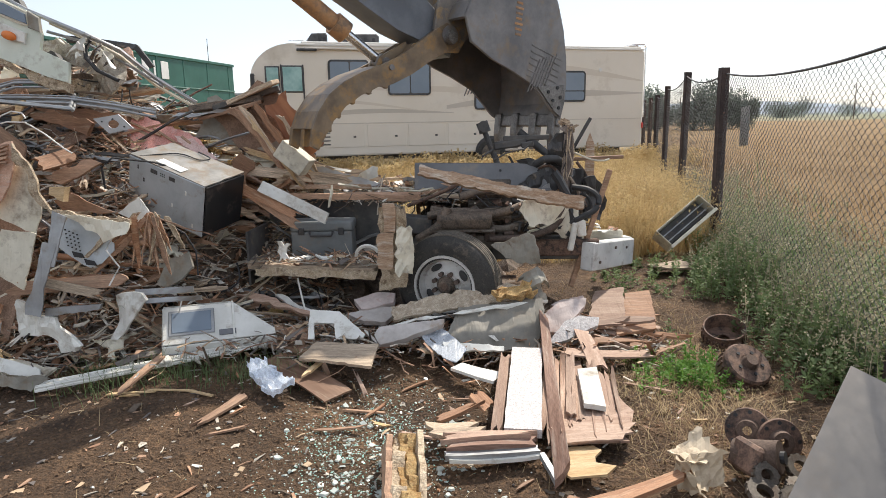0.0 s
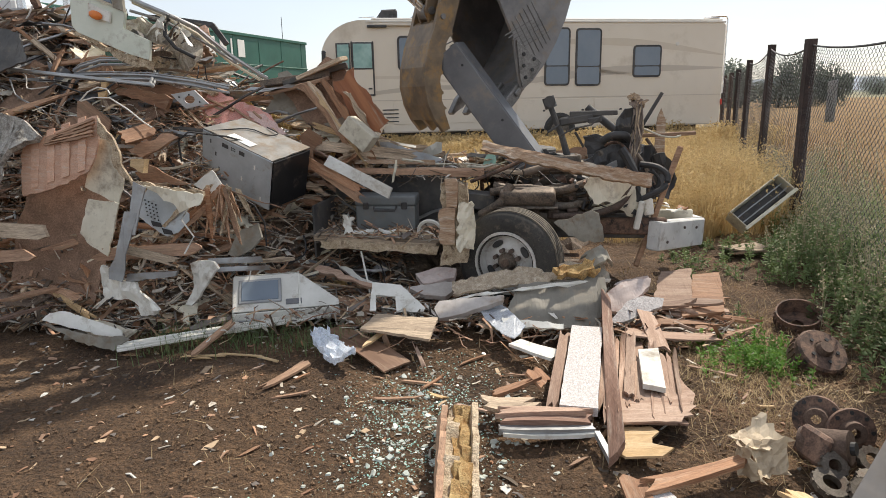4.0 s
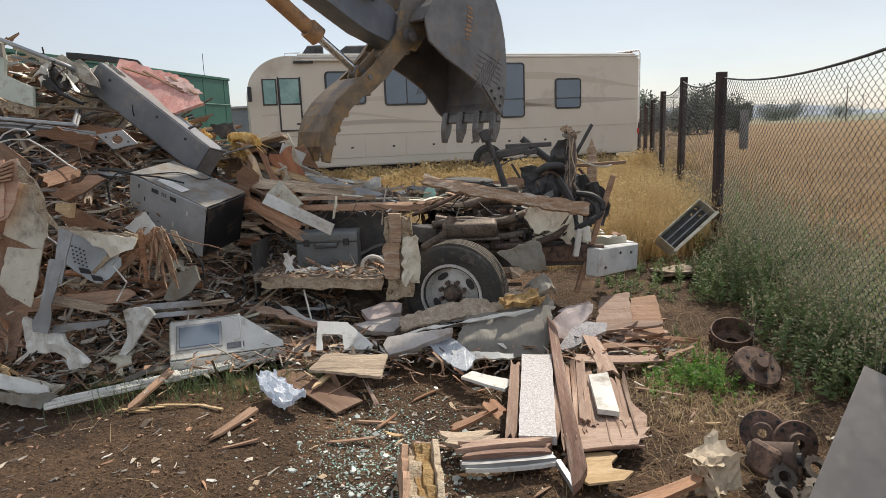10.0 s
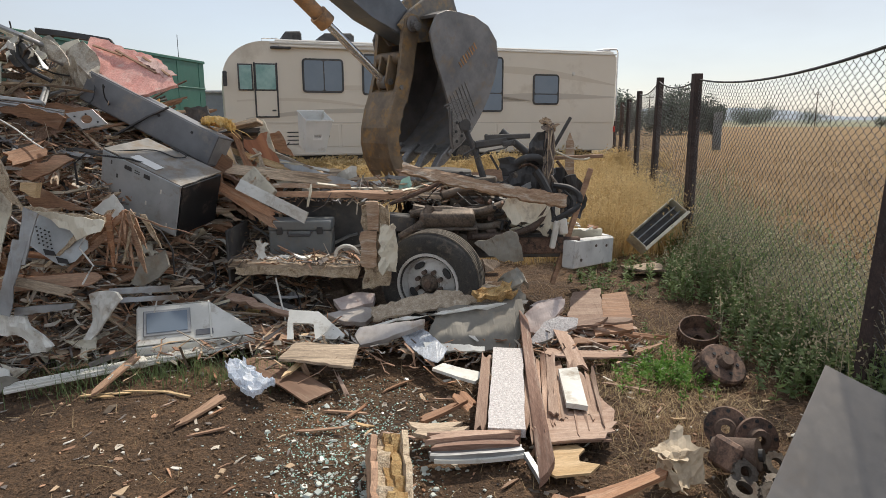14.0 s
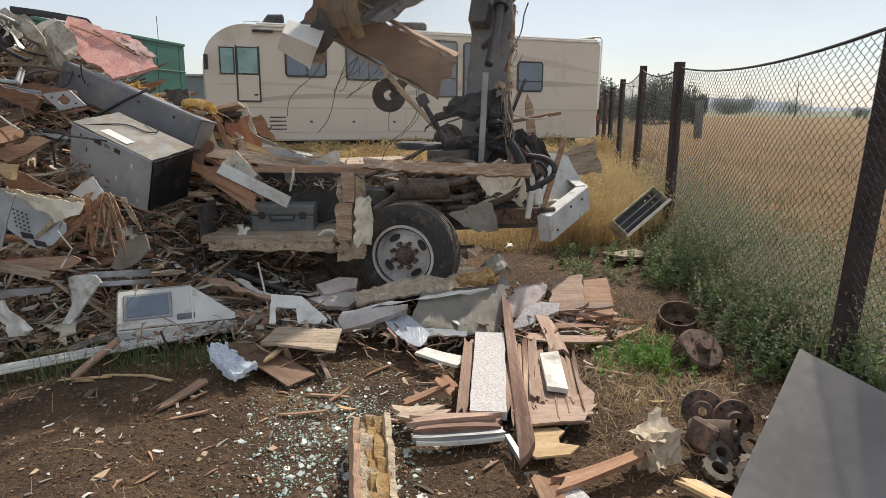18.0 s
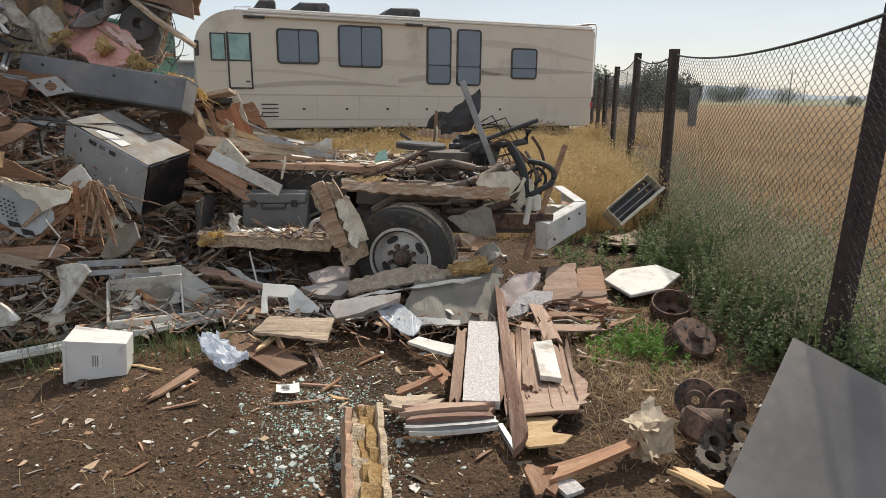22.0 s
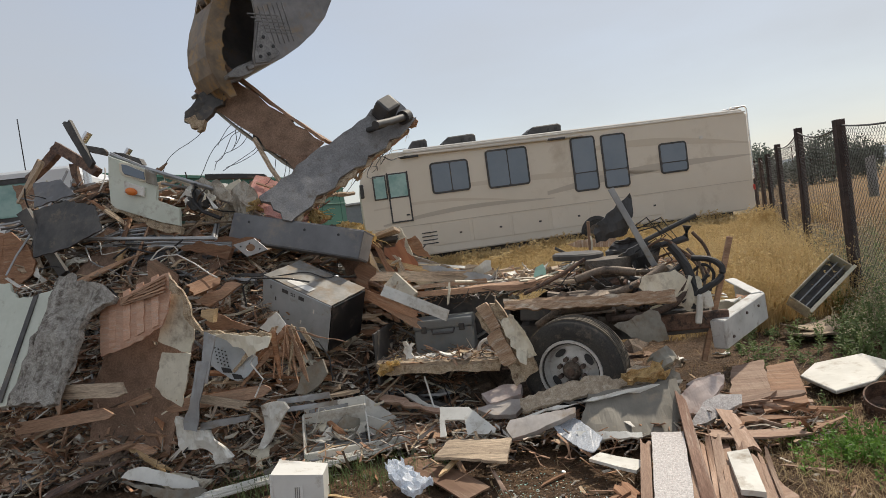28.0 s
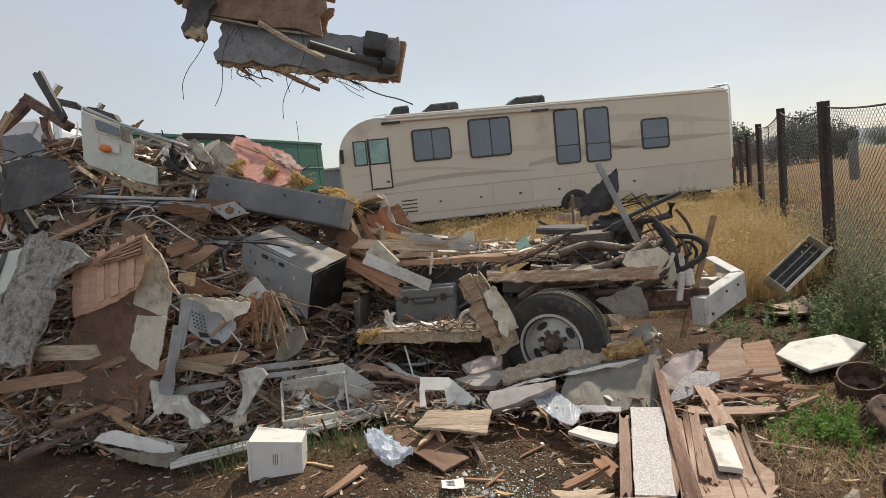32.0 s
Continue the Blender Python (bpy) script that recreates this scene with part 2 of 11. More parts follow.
M_DEEP = ("concrete", "torn_fibre", "fibreglass", "yellow_wool")
DUST = (0.30, 0.23, 0.16)
M = {
    "rv_paint": surface("rv_paint", (0.686, 0.624, 0.53), (0.738, 0.676, 0.582), 0.35, scale=0.35, fine=3, bump=0.0, dirt=(0.52, 0.45, 0.36), dirt_amount=0.15, spread=0),
    "rv_band": surface("rv_band", (0.50, 0.45, 0.38), (0.56, 0.50, 0.43), 0.35, scale=0.5, fine=4, bump=0, stretch=(0.3, 1, 2), spread=0),
    "rv_tan": surface("rv_tan", (0.61, 0.54, 0.44), (0.64, 0.57, 0.48), 0.35, scale=0.5, fine=4, bump=0, spread=0),
    "roof_white": surface("roof_white", (0.62, 0.60, 0.56), (0.72, 0.70, 0.66), 0.6, scale=0.6, fine=5, bump=0.1, spread=0),
    "dark_plastic": surface("dark_plastic", (0.0338, 0.0341, 0.0353), (0.0761, 0.0747, 0.0767), 0.55, bump=0.15, dirt=DUST, dirt_amount=0.12),
    # panes carry a bluish lift in the base colour for reflected sky
    "tinted_glass": surface("tinted_glass", (0.165, 0.21, 0.265), (0.20, 0.245, 0.30), 0.06, scale=0.7, fine=3, bump=0.0, spread=0.05),
    "clear_glass": glass("clear_glass", (0.55, 0.78, 0.75), 0.03, 0.35),
    "chrome": surface("chrome", (0.55, 0.55, 0.56), (0.7, 0.7, 0.7), 0.25, 1.0, bump=0.05),
    "amber": surface("amber", (0.75, 0.18, 0.03), (0.85, 0.25, 0.05), 0.3, bump=0.1),
    "red_lens": surface("red_lens", (0.5, 0.04, 0.03), (0.6, 0.06, 0.04), 0.3, bump=0.1),
    "rust_steel": surface("rust_steel", (0.111, 0.0699, 0.055), (0.263, 0.165, 0.119), 0.8, 0.15, scale=9, fine=60, bump=0.5, dirt=(0.035, 0.03, 0.03), dirt_amount=0.5),
    "post_steel": surface("post_steel", (0.0315, 0.0234, 0.0234), (0.0765, 0.0522, 0.0468), 0.8, 0.1, scale=6, fine=50, bump=0.4, dirt=(0.12, 0.10, 0.09), dirt_amount=0.15),
    "wire": surface("wire", (0.055, 0.054, 0.056), (0.11, 0.108, 0.11), 0.8, 0.0, bump=0.0),
    "cable": surface("cable", (0.02, 0.02, 0.022), (0.04, 0.04, 0.042), 0.6, bump=0.1),
    "white_cable": surface("white_cable", (0.6, 0.58, 0.54), (0.72, 0.7, 0.66), 0.5, bump=0.1),
    "tyre": surface("tyre", (0.0297, 0.0284, 0.027), (0.0607, 0.0567, 0.0513), 0.85, scale=7, fine=70, bump=0.4, dirt=(0.16, 0.13, 0.10), dirt_amount=0.25),
    "rim_paint": surface("rim_paint", (0.50, 0.49, 0.47), (0.64, 0.63, 0.61), 0.5, 0.2, scale=8, fine=50, bump=0.25, dirt=(0.22, 0.17, 0.13), dirt_amount=0.28),
    "hub_rust": surface("hub_rust", (0.085, 0.054, 0.040), (0.18, 0.125, 0.097), 0.8, 0.2, scale=14, fine=80, bump=0.5),
    "grease": surface("grease", (0.0606, 0.051, 0.0432), (0.237, 0.179, 0.136), 0.6, 0.3, scale=9, fine=60, bump=0.5, dirt=(0.17, 0.13, 0.10), dirt_amount=0.35),
    "frame_black": surface("frame_black", (0.05, 0.05, 0.052), (0.11, 0.104, 0.098), 0.6, 0.1, scale=4, fine=50, bump=0.22, dirt=(0.20, 0.16, 0.12), dirt_amount=0.25),
    "cast_metal": surface("cast_metal", (0.0845, 0.0725, 0.0614), (0.189, 0.163, 0.136), 0.7, 0.3, scale=9, fine=70, bump=0.5, dirt=(0.08, 0.05, 0.035), dirt_amount=0.4),
    "oven_side": surface("oven_side", (0.37, 0.403, 0.426), (0.482, 0.515, 0.538), 0.45, 0.25, scale=4, fine=50, bump=0.15, dirt=(0.28, 0.24, 0.19), dirt_amount=0.25),
    "oven_top": surface("oven_top", (0.20, 0.195, 0.185), (0.33, 0.32, 0.30), 0.65, 0.2, scale=5, fine=50, bump=0.2, dirt=(0.24, 0.19, 0.14), dirt_amount=0.6),
    "black_enamel": surface("black_enamel", (0.008, 0.008, 0.009), (0.02, 0.02, 0.022), 0.35, bump=0.1, dirt=(0.14, 0.11, 0.09), dirt_amount=0.2),
    "steel_grey": surface("steel_grey", (0.13, 0.133, 0.143), (0.185, 0.19, 0.20), 0.5, 0.15, scale=3, fine=60, bump=0.2, dirt=(0.26, 0.23, 0.20), dirt_amount=0.3),
    "zinc": surface("zinc", (0.297, 0.306, 0.315), (0.414, 0.423, 0.432), 0.45, 0.6, scale=4, fine=30, bump=0.1, dirt=(0.30, 0.27, 0.23), dirt_amount=0.3),
    "dull_sheet": surface("dull_sheet", (0.23, 0.215, 0.20), (0.31, 0.285, 0.26), 0.40, 0.85, scale=1.3, fine=14, bump=0.04, dirt=(0.24, 0.21, 0.18), dirt_amount=0.2),
    "white_panel": surface("white_panel", (0.64, 0.63, 0.58), (0.78, 0.77, 0.72), 0.5, scale=4, fine=40, bump=0.12, dirt=(0.36, 0.30, 0.23), dirt_amount=0.30),
    "cream_panel": surface("cream_panel", (0.582, 0.54, 0.428), (0.717, 0.67, 0.551), 0.55, scale=4, fine=40, bump=0.12, dirt=(0.30, 0.25, 0.19), dirt_amount=0.35),
    "pale_green": surface("pale_green", (0.58, 0.62, 0.53), (0.68, 0.71, 0.62), 0.45, scale=3, fine=40, bump=0.08, dirt=(0.34, 0.31, 0.25), dirt_amount=0.22),
    "grey_board": surface("grey_board", (0.21, 0.198, 0.168), (0.32, 0.30, 0.255), 0.75, scale=5, fine=50, bump=0.2, dirt=(0.22, 0.17, 0.12), dirt_amount=0.45),
    "foam": surface("foam", (0.42, 0.395, 0.39), (0.74, 0.715, 0.70), 0.85, scale=55, fine=150, bump=0.9, dirt=(0.50, 0.38, 0.36), dirt_amount=0.35),
    "fibreglass": surface("fibreglass", (0.48, 0.27, 0.10), (0.72, 0.53, 0.26), 0.9, scale=14, fine=80, bump=0.8, dirt=(0.28, 0.17, 0.08), dirt_amount=0.4, through_light=0.2),
    "yellow_wool": surface("yellow_wool", (0.74, 0.56, 0.25), (0.88, 0.75, 0.47), 0.95, scale=14, fine=90, bump=0.5, through_light=0.6),
    "pink_board": surface("pink_board", (0.55, 0.31, 0.21), (0.69, 0.46, 0.34), 0.75, scale=5, fine=50, bump=0.3, dirt=(0.60, 0.48, 0.40), dirt_amount=0.35, stretch=(1, 1, 5)),
    "pink_foam": surface("pink_foam", (0.62, 0.27, 0.23), (0.78, 0.44, 0.38), 0.8, scale=6, fine=60, bump=0.4, dirt=(0.70, 0.52, 0.46), dirt_amount=0.3),
    "wood_fresh": surface("wood_fresh", (0.205, 0.097, 0.050), (0.37, 0.20, 0.112), 0.75, scale=6, fine=45, bump=0.3, stretch=(0.25, 3, 3), dirt=(0.40, 0.27, 0.18), dirt_amount=0.35, spread=0.3),
    "wood_pink": surface("wood_pink", (0.28, 0.175, 0.128), (0.41, 0.285, 0.213), 0.8, scale=5, fine=60, bump=0.4, stretch=(0.3, 3, 3), dirt=(0.46, 0.335, 0.26), dirt_amount=0.5, spread=0.25),
    "wood_brown": surface("wood_brown", (0.238, 0.142, 0.0909), (0.47, 0.294, 0.193), 0.75, scale=5, fine=45, bump=0.3, stretch=(0.25, 3, 3), dirt=(0.30, 0.21, 0.14), dirt_amount=0.3, spread=0.3),
    "wood_old": surface("wood_old", (0.3, 0.229, 0.168), (0.647, 0.514, 0.376), 0.85, scale=5, fine=45, bump=0.4, stretch=(0.25, 3, 3), dirt=(0.10, 0.08, 0.06), dirt_amount=0.35, spread=0.3),
    "wood_yellow": surface("wood_yellow", (0.50, 0.33, 0.16), (0.68, 0.50, 0.30), 0.75, scale=6, fine=45, bump=0.4, stretch=(0.25, 3, 3), spread=0.15),
    "concrete": surface("concrete", (0.29, 0.27, 0.24), (0.56, 0.535, 0.49), 0.9, scale=9, fine=45, bump=1.0, dirt=(0.13, 0.11, 0.09), dirt_amount=0.5),
    "torn_fibre": surface("torn_fibre", (0.46, 0.35, 0.23), (0.66, 0.55, 0.41), 0.9, scale=12, fine=70, bump=0.8, dirt=(0.20, 0.13, 0.08), dirt_amount=0.45),
    "green_paint": surface("green_paint", (0.016, 0.095, 0.072), (0.028, 0.13, 0.10), 0.5, scale=0.8, fine=5, bump=0.02, dirt=(0.05, 0.13, 0.10), dirt_amount=0.2, spread=0),
    "letter_white": surface("letter_white", (0.74, 0.74, 0.72), (0.8, 0.8, 0.78), 0.5, bump=0, spread=0),
    "truck_white": surface("truck_white", (0.66, 0.68, 0.70), (0.74, 0.76, 0.78), 0.35, scale=0.8, fine=4, bump=0, spread=0),
    "excavator_dark": surface("excavator_dark", (0.15, 0.146, 0.15), (0.25, 0.24, 0.235), 0.5, 0.35, scale=3.2, fine=40, bump=0.28, dirt=(0.25, 0.19, 0.13), dirt_amount=0.32, spread=0.05),
    "excavator_yellow": surface("excavator_yellow", (0.38, 0.19, 0.08), (0.52, 0.30, 0.145), 0.6, 0.1, scale=4, fine=40, bump=0.25, dirt=(0.17, 0.13, 0.10), dirt_amount=0.45, spread=0.05),
    "thumb_steel": surface("thumb_steel", (0.15, 0.112, 0.078), (0.27, 0.20, 0.13), 0.5, 0.35, scale=4, fine=40, bump=0.28, dirt=(0.36, 0.21, 0.075), dirt_amount=0.42, spread=0.05),
    "ear_paint": surface("ear_paint", (0.13, 0.125, 0.125), (0.24, 0.21, 0.175), 0.6, 0.25, scale=5, fine=40, bump=0.28, dirt=(0.42, 0.27, 0.11), dirt_amount=0.5, spread=0.05),
    "frayed_cord": surface("frayed_cord", (0.15, 0.115, 0.10), (0.32, 0.27, 0.235), 0.9, scale=12, fine=70, bump=0.7, stretch=(3, 3, 0.3), dirt=(0.42, 0.37, 0.33), dirt_amount=0.3),
    "stick_paint": surface("stick_paint", (0.115, 0.128, 0.148), (0.185, 0.20, 0.222), 0.45, 0.2, scale=2.0, fine=40, bump=0.15, dirt=(0.24, 0.19, 0.14), dirt_amount=0.3, spread=0.05),
    "worn_steel": surface("worn_steel", (0.12, 0.115, 0.11), (0.26, 0.25, 0.24), 0.45, 0.6, scale=8, fine=60, bump=0.35),
    "cardboard": surface("cardboard", (0.46, 0.37, 0.26), (0.60, 0.50, 0.37), 0.85, scale=5, fine=50, bump=0.2, dirt=(0.3, 0.23, 0.16), dirt_amount=0.3),
    "brown_felt": surface("brown_felt", (0.17, 0.112, 0.08), (0.34, 0.225, 0.163), 0.95, scale=6, fine=70, bump=0.5, dirt=(0.20, 0.14, 0.10), dirt_amount=0.2),
    "teal_glass": glass("teal_glass", (0.44, 0.72, 0.63), 0.2, 0.85),
    "pale_shard": surface("pale_shard", (0.46, 0.50, 0.46), (0.62, 0.66, 0.61), 0.3, scale=9, fine=60, bump=0.1, dirt=(0.3, 0.25, 0.19), dirt_amount=0.2),
    "plastic_bag": surface("plastic_bag", (0.60, 0.66, 0.74), (0.76, 0.79, 0.84), 0.35, scale=9, fine=40, bump=0.6, through_light=0.3),
    "dry_grass": surface("dry_grass", (0.40, 0.28, 0.125), (0.68, 0.53, 0.29), 0.8, scale=1.5, fine=15, bump=0, spread=0, through_light=0.45),
    "field_straw": surface("field_straw", (0.20, 0.125, 0.055), (0.31, 0.20, 0.095), 0.85, scale=0.5, fine=6, bump=0, spread=0, through_light=0.35),
    "seed_head": surface("seed_head", (0.42, 0.38, 0.26), (0.62, 0.56, 0.42), 0.85, scale=2, fine=12, bump=0, spread=0, through_light=0.4),
    "straw": surface("straw", (0.36, 0.26, 0.14), (0.56, 0.43, 0.25), 0.8, scale=2, fine=15, bump=0, spread=0, through_light=0.25),
    "weed_green": surface("weed_green", (0.118, 0.168, 0.0672), (0.23, 0.308, 0.134), 0.7, scale=1.4, fine=12, bump=0, spread=0, through_light=0.4),
    "weed_bright": surface("weed_bright", (0.10, 0.22, 0.035), (0.17, 0.32, 0.06), 0.6, scale=2, fine=12, bump=0, spread=0, through_light=0.45),
    "weed_dry": surface("weed_dry", (0.224, 0.207, 0.134), (0.403, 0.358, 0.246), 0.85, scale=2, fine=12, bump=0, spread=0, through_light=0.3),
    # haze over the distant trees is put into this grey-green leaf colour
    "leaf_far": surface("leaf_far", (0.12, 0.145, 0.125), (0.19, 0.22, 0.185), 0.8, scale=0.4, fine=3, bump=0, spread=0.15, through_light=0.25),
    "bark": surface("bark", (0.06, 0.045, 0.035), (0.12, 0.09, 0.07), 0.9, bump=0.5),
    # distance haze is mixed into the base colour of the far hills
    "hill_haze_tint": surface("hill_haze_tint", (0.20, 0.24, 0.29), (0.25, 0.29, 0.34), 0.95, scale=0.01, fine=0.1, bump=0, spread=0),
    "far_green": surface("far_green", (0.12, 0.15, 0.13), (0.19, 0.21, 0.17), 0.95, scale=0.02, fine=0.4, bump=0, spread=0),
    "paper": surface("paper", (0.74, 0.73, 0.70), (0.82, 0.81, 0.78), 0.7, bump=0.05, dirt=(0.5, 0.44, 0.36), dirt_amount=0.15),
    "ink": surface("ink", (0.10, 0.10, 0.11), (0.16, 0.16, 0.17), 0.7, bump=0),
}


def ground_material():
    """Trodden soil in the yard, dry turf behind it and a straw-coloured field, by the place on the ground."""
    m = bpy.data.materials.new("earth")
    m.use_nodes = True
    nt, L = m.node_tree, m.node_tree.links.new
    b = nt.nodes["Principled BSDF"]
    geo = nt.nodes.new("ShaderNodeNewGeometry")
    sep = nt.nodes.new("ShaderNodeSeparateXYZ")
    L(geo.outputs["Position"], sep.inputs[0])

    def noise_of(scale, detail=5.0, rough=0.6):
        n = node(nt, "ShaderNodeTexNoise", Scale=scale, Detail=detail, Roughness=rough)
        L(geo.outputs["Position"], n.inputs["Vector"])
        return n.outputs["Fac"]

    def ramp(fac, *stops):
        r = nt.nodes.new("ShaderNodeValToRGB")
        while len(r.color_ramp.elements) < len(stops):
            r.color_ramp.elements.new(0.5)
        for e, (p, c) in zip(r.color_ramp.elements, stops):
            e.position, e.color = p, (*c, 1)
        L(fac, r.inputs["Fac"])
        return r.outputs["Color"]

    def mix(fac, a, c):
        n = nt.nodes.new("ShaderNodeMixRGB")
        L(fac, n.inputs["Fac"]), L(a, n.inputs["Color1"]), L(c, n.inputs["Color2"])
        return n.outputs["Color"]

    def math_of(op, a, v=None, c=None):
        n = nt.nodes.new("ShaderNodeMath")
        n.operation = op
        for i, s in enumerate((a, v, c)):
            if s is None:
                continue
            if isinstance(s, (int, float)):
                n.inputs[i].default_value = s
            else:
                L(s, n.inputs[i])
        return n.outputs[0]

    def step(value, lo, hi):
        n = nt.nodes.new("ShaderNodeMapRange")
        n.inputs["From Min"].default_value, n.inputs["From Max"].default_value = lo, hi
        L(value, n.inputs["Value"])
        return n.outputs["Result"]

    soil = ramp(noise_of(1.6), (0.30, (0.058, 0.033, 0.018)), (0.52, (0.132, 0.077, 0.041)), (0.72, (0.24, 0.143, 0.077)))
    crumbs = ramp(noise_of(46.0, 5.0, 0.75), (0.38, (0.30, 0.29, 0.28)), (0.55, (1.0, 1.0, 1.0)), (0.72, (1.7, 1.62, 1.5)))
    mul = nt.nodes.new("ShaderNodeMixRGB")
    mul.blend_type = "MULTIPLY"
    mul.inputs["Fac"].default_value = 0.8
    L(soil, mul.inputs["Color1"]), L(crumbs, mul.inputs["Color2"])
    turf = ramp(noise_of(3.0), (0.3, (0.15, 0.115, 0.06)), (0.7, (0.33, 0.245, 0.12)))
    field = ramp(noise_of(0.22, 6.0), (0.3, (0.185, 0.110, 0.042)), (0.7, (0.265, 0.163, 0.064)))
    fine = ramp(noise_of(4.0, 4.0, 0.7), (0.3, (0.72, 0.72, 0.72)), (0.75, (1.2, 1.2, 1.2)))
    fm = nt.nodes.new("ShaderNodeMixRGB")
    fm.blend_type = "MULTIPLY"
    fm.inputs["Fac"].default_value = 0.8
    L(field, fm.inputs["Color1"]), L(fine, fm.inputs["Color2"])
    wobble = math_of("MULTIPLY_ADD", noise_of(0.9), 3.0, -1.5)
    to_turf = step(math_of("ADD", sep.outputs["Y"], wobble), 7.6, 8.6)
    edge = math_of("MULTIPLY_ADD", sep.outputs["Y"], -0.19, sep.outputs["X"])
    to_field = step(math_of("ADD", edge, math_of("MULTIPLY", wobble, 0.4)), 2.2, 2.9)
    far = step(sep.outputs["Y"], 150.0, 170.0)
    col = mix(to_turf, mul.outputs["Color"], turf)
    col = mix(to_field, col, fm.outputs["Color"])
    strip = ramp(noise_of(0.02), (0.4, (0.15, 0.165, 0.10)), (0.6, (0.24, 0.215, 0.13)))
    col = mix(far, col, strip)
    L(col, b.inputs["Base Color"])
    b.inputs["Roughness"].default_value = 0.95
    h = math_of("ADD", noise_of(38.0, 4.0, 0.7), math_of("MULTIPLY", noise_of(9.0, 4.0), 1.6))
    bp = node(nt, "ShaderNodeBump", Strength=1.0, Distance=0.04)
    L(h, bp.inputs["Height"]), L(bp.outputs["Normal"], b.inputs["Normal"])
    return m


for key in M_DEEP:
    for n in M[key].node_tree.nodes:
        if n.type == "BUMP":
            n.inputs["Distance"].default_value = 0.05

M["earth"] = ground_material()


# ---- mesh tools ----
def add_box(bm, sx, sy, sz, m=None, bevel=0.0, segs=1):
    m = m or Matrix()
    r = bmesh.ops.create_cube(bm, size=1.0, matrix=m @ Matrix.Diagonal((sx, sy, sz, 1)))
    if bevel:
        es = list({e for v in r["verts"] for e in v.link_edges})
        bmesh.ops.bevel(bm, geom=es, offset=bevel, segments=segs, affect="EDGES", profile=0.6)
    return bm


def add_cyl(bm, r1, depth, m=None, seg=16, r2=None, caps=True):
    bmesh.ops.create_cone(bm, cap_ends=caps, segments=seg, radius1=r1, radius2=r1 if r2 is None else r2, depth=depth, matrix=m or Matrix())
    return bm


def add_tube(bm, pts, r, seg=6, r_end=None):
    """A round bar swept along points."""
    pts = [Vector(p) for p in pts]
    rings, n = [], len(pts)
    for i, p in enumerate(pts):
        d = (pts[min(i + 1, n - 1)] - pts[max(i - 1, 0)]).normalized()
        a = d.cross(Vector((0, 0, 1)) if abs(d.z) < 0.9 else Vector((1, 0, 0))).normalized()
        c = d.cross(a)
        rr = r if r_end is None else r + (r_end - r) * i / (n - 1)
        rings.append([bm.verts.new(p + (a * math.cos(k * math.tau / seg) + c * math.sin(k * math.tau / seg)) * rr) for k in range(seg)])
    for q, w in zip(rings, rings[1:]):
        for k in range(seg):
            bm.faces.new((q[k], q[(k + 1) % seg], w[(k + 1) % seg], w[k]))
    bm.faces.new(rings[0][::-1]), bm.faces.new(rings[-1])
    return bm


def curve_through(pts, steps=4):
    """Points of a smooth curve through the given ones."""
    p = [Vector(q) for q in pts]
    p = [p[0] * 2 - p[1]] + p + [p[-1] * 2 - p[-2]]
    out = []
    for a, b, c, d in zip(p, p[1:], p[2:], p[3:]):
        for i in range(steps):
            f = i / steps
            out.append(0.5 * (b * 2 + (c - a) * f + (a * 2 - b * 5 + c * 4 - d) * f * f + (b * 3 - a - c * 3 + d) * f ** 3))
    return out + [p[-2]]


def add_prism(bm, outline, thick, m=None, bevel=0.0):
    """An outline in the x-z plane, given a thickness along y."""
    m = m or Matrix()
    a = [bm.verts.new(m @ Vector((x, -thick / 2, z))) for x, z in outline]
    c = [bm.verts.new(m @ Vector((x, thick / 2, z))) for x, z in outline]
    n = len(a)
    fs = [bm.faces.new(a), bm.faces.new(c[::-1])]
    fs += [bm.faces.new((a[(i + 1) % n], a[i], c[i], c[(i + 1) % n])) for i in range(n)]
    if bevel:
        es = [e for e in fs[0].edges] + [e for e in fs[1].edges]
        bmesh.ops.bevel(bm, geom=es, offset=bevel, segments=1, affect="EDGES")
    return bm


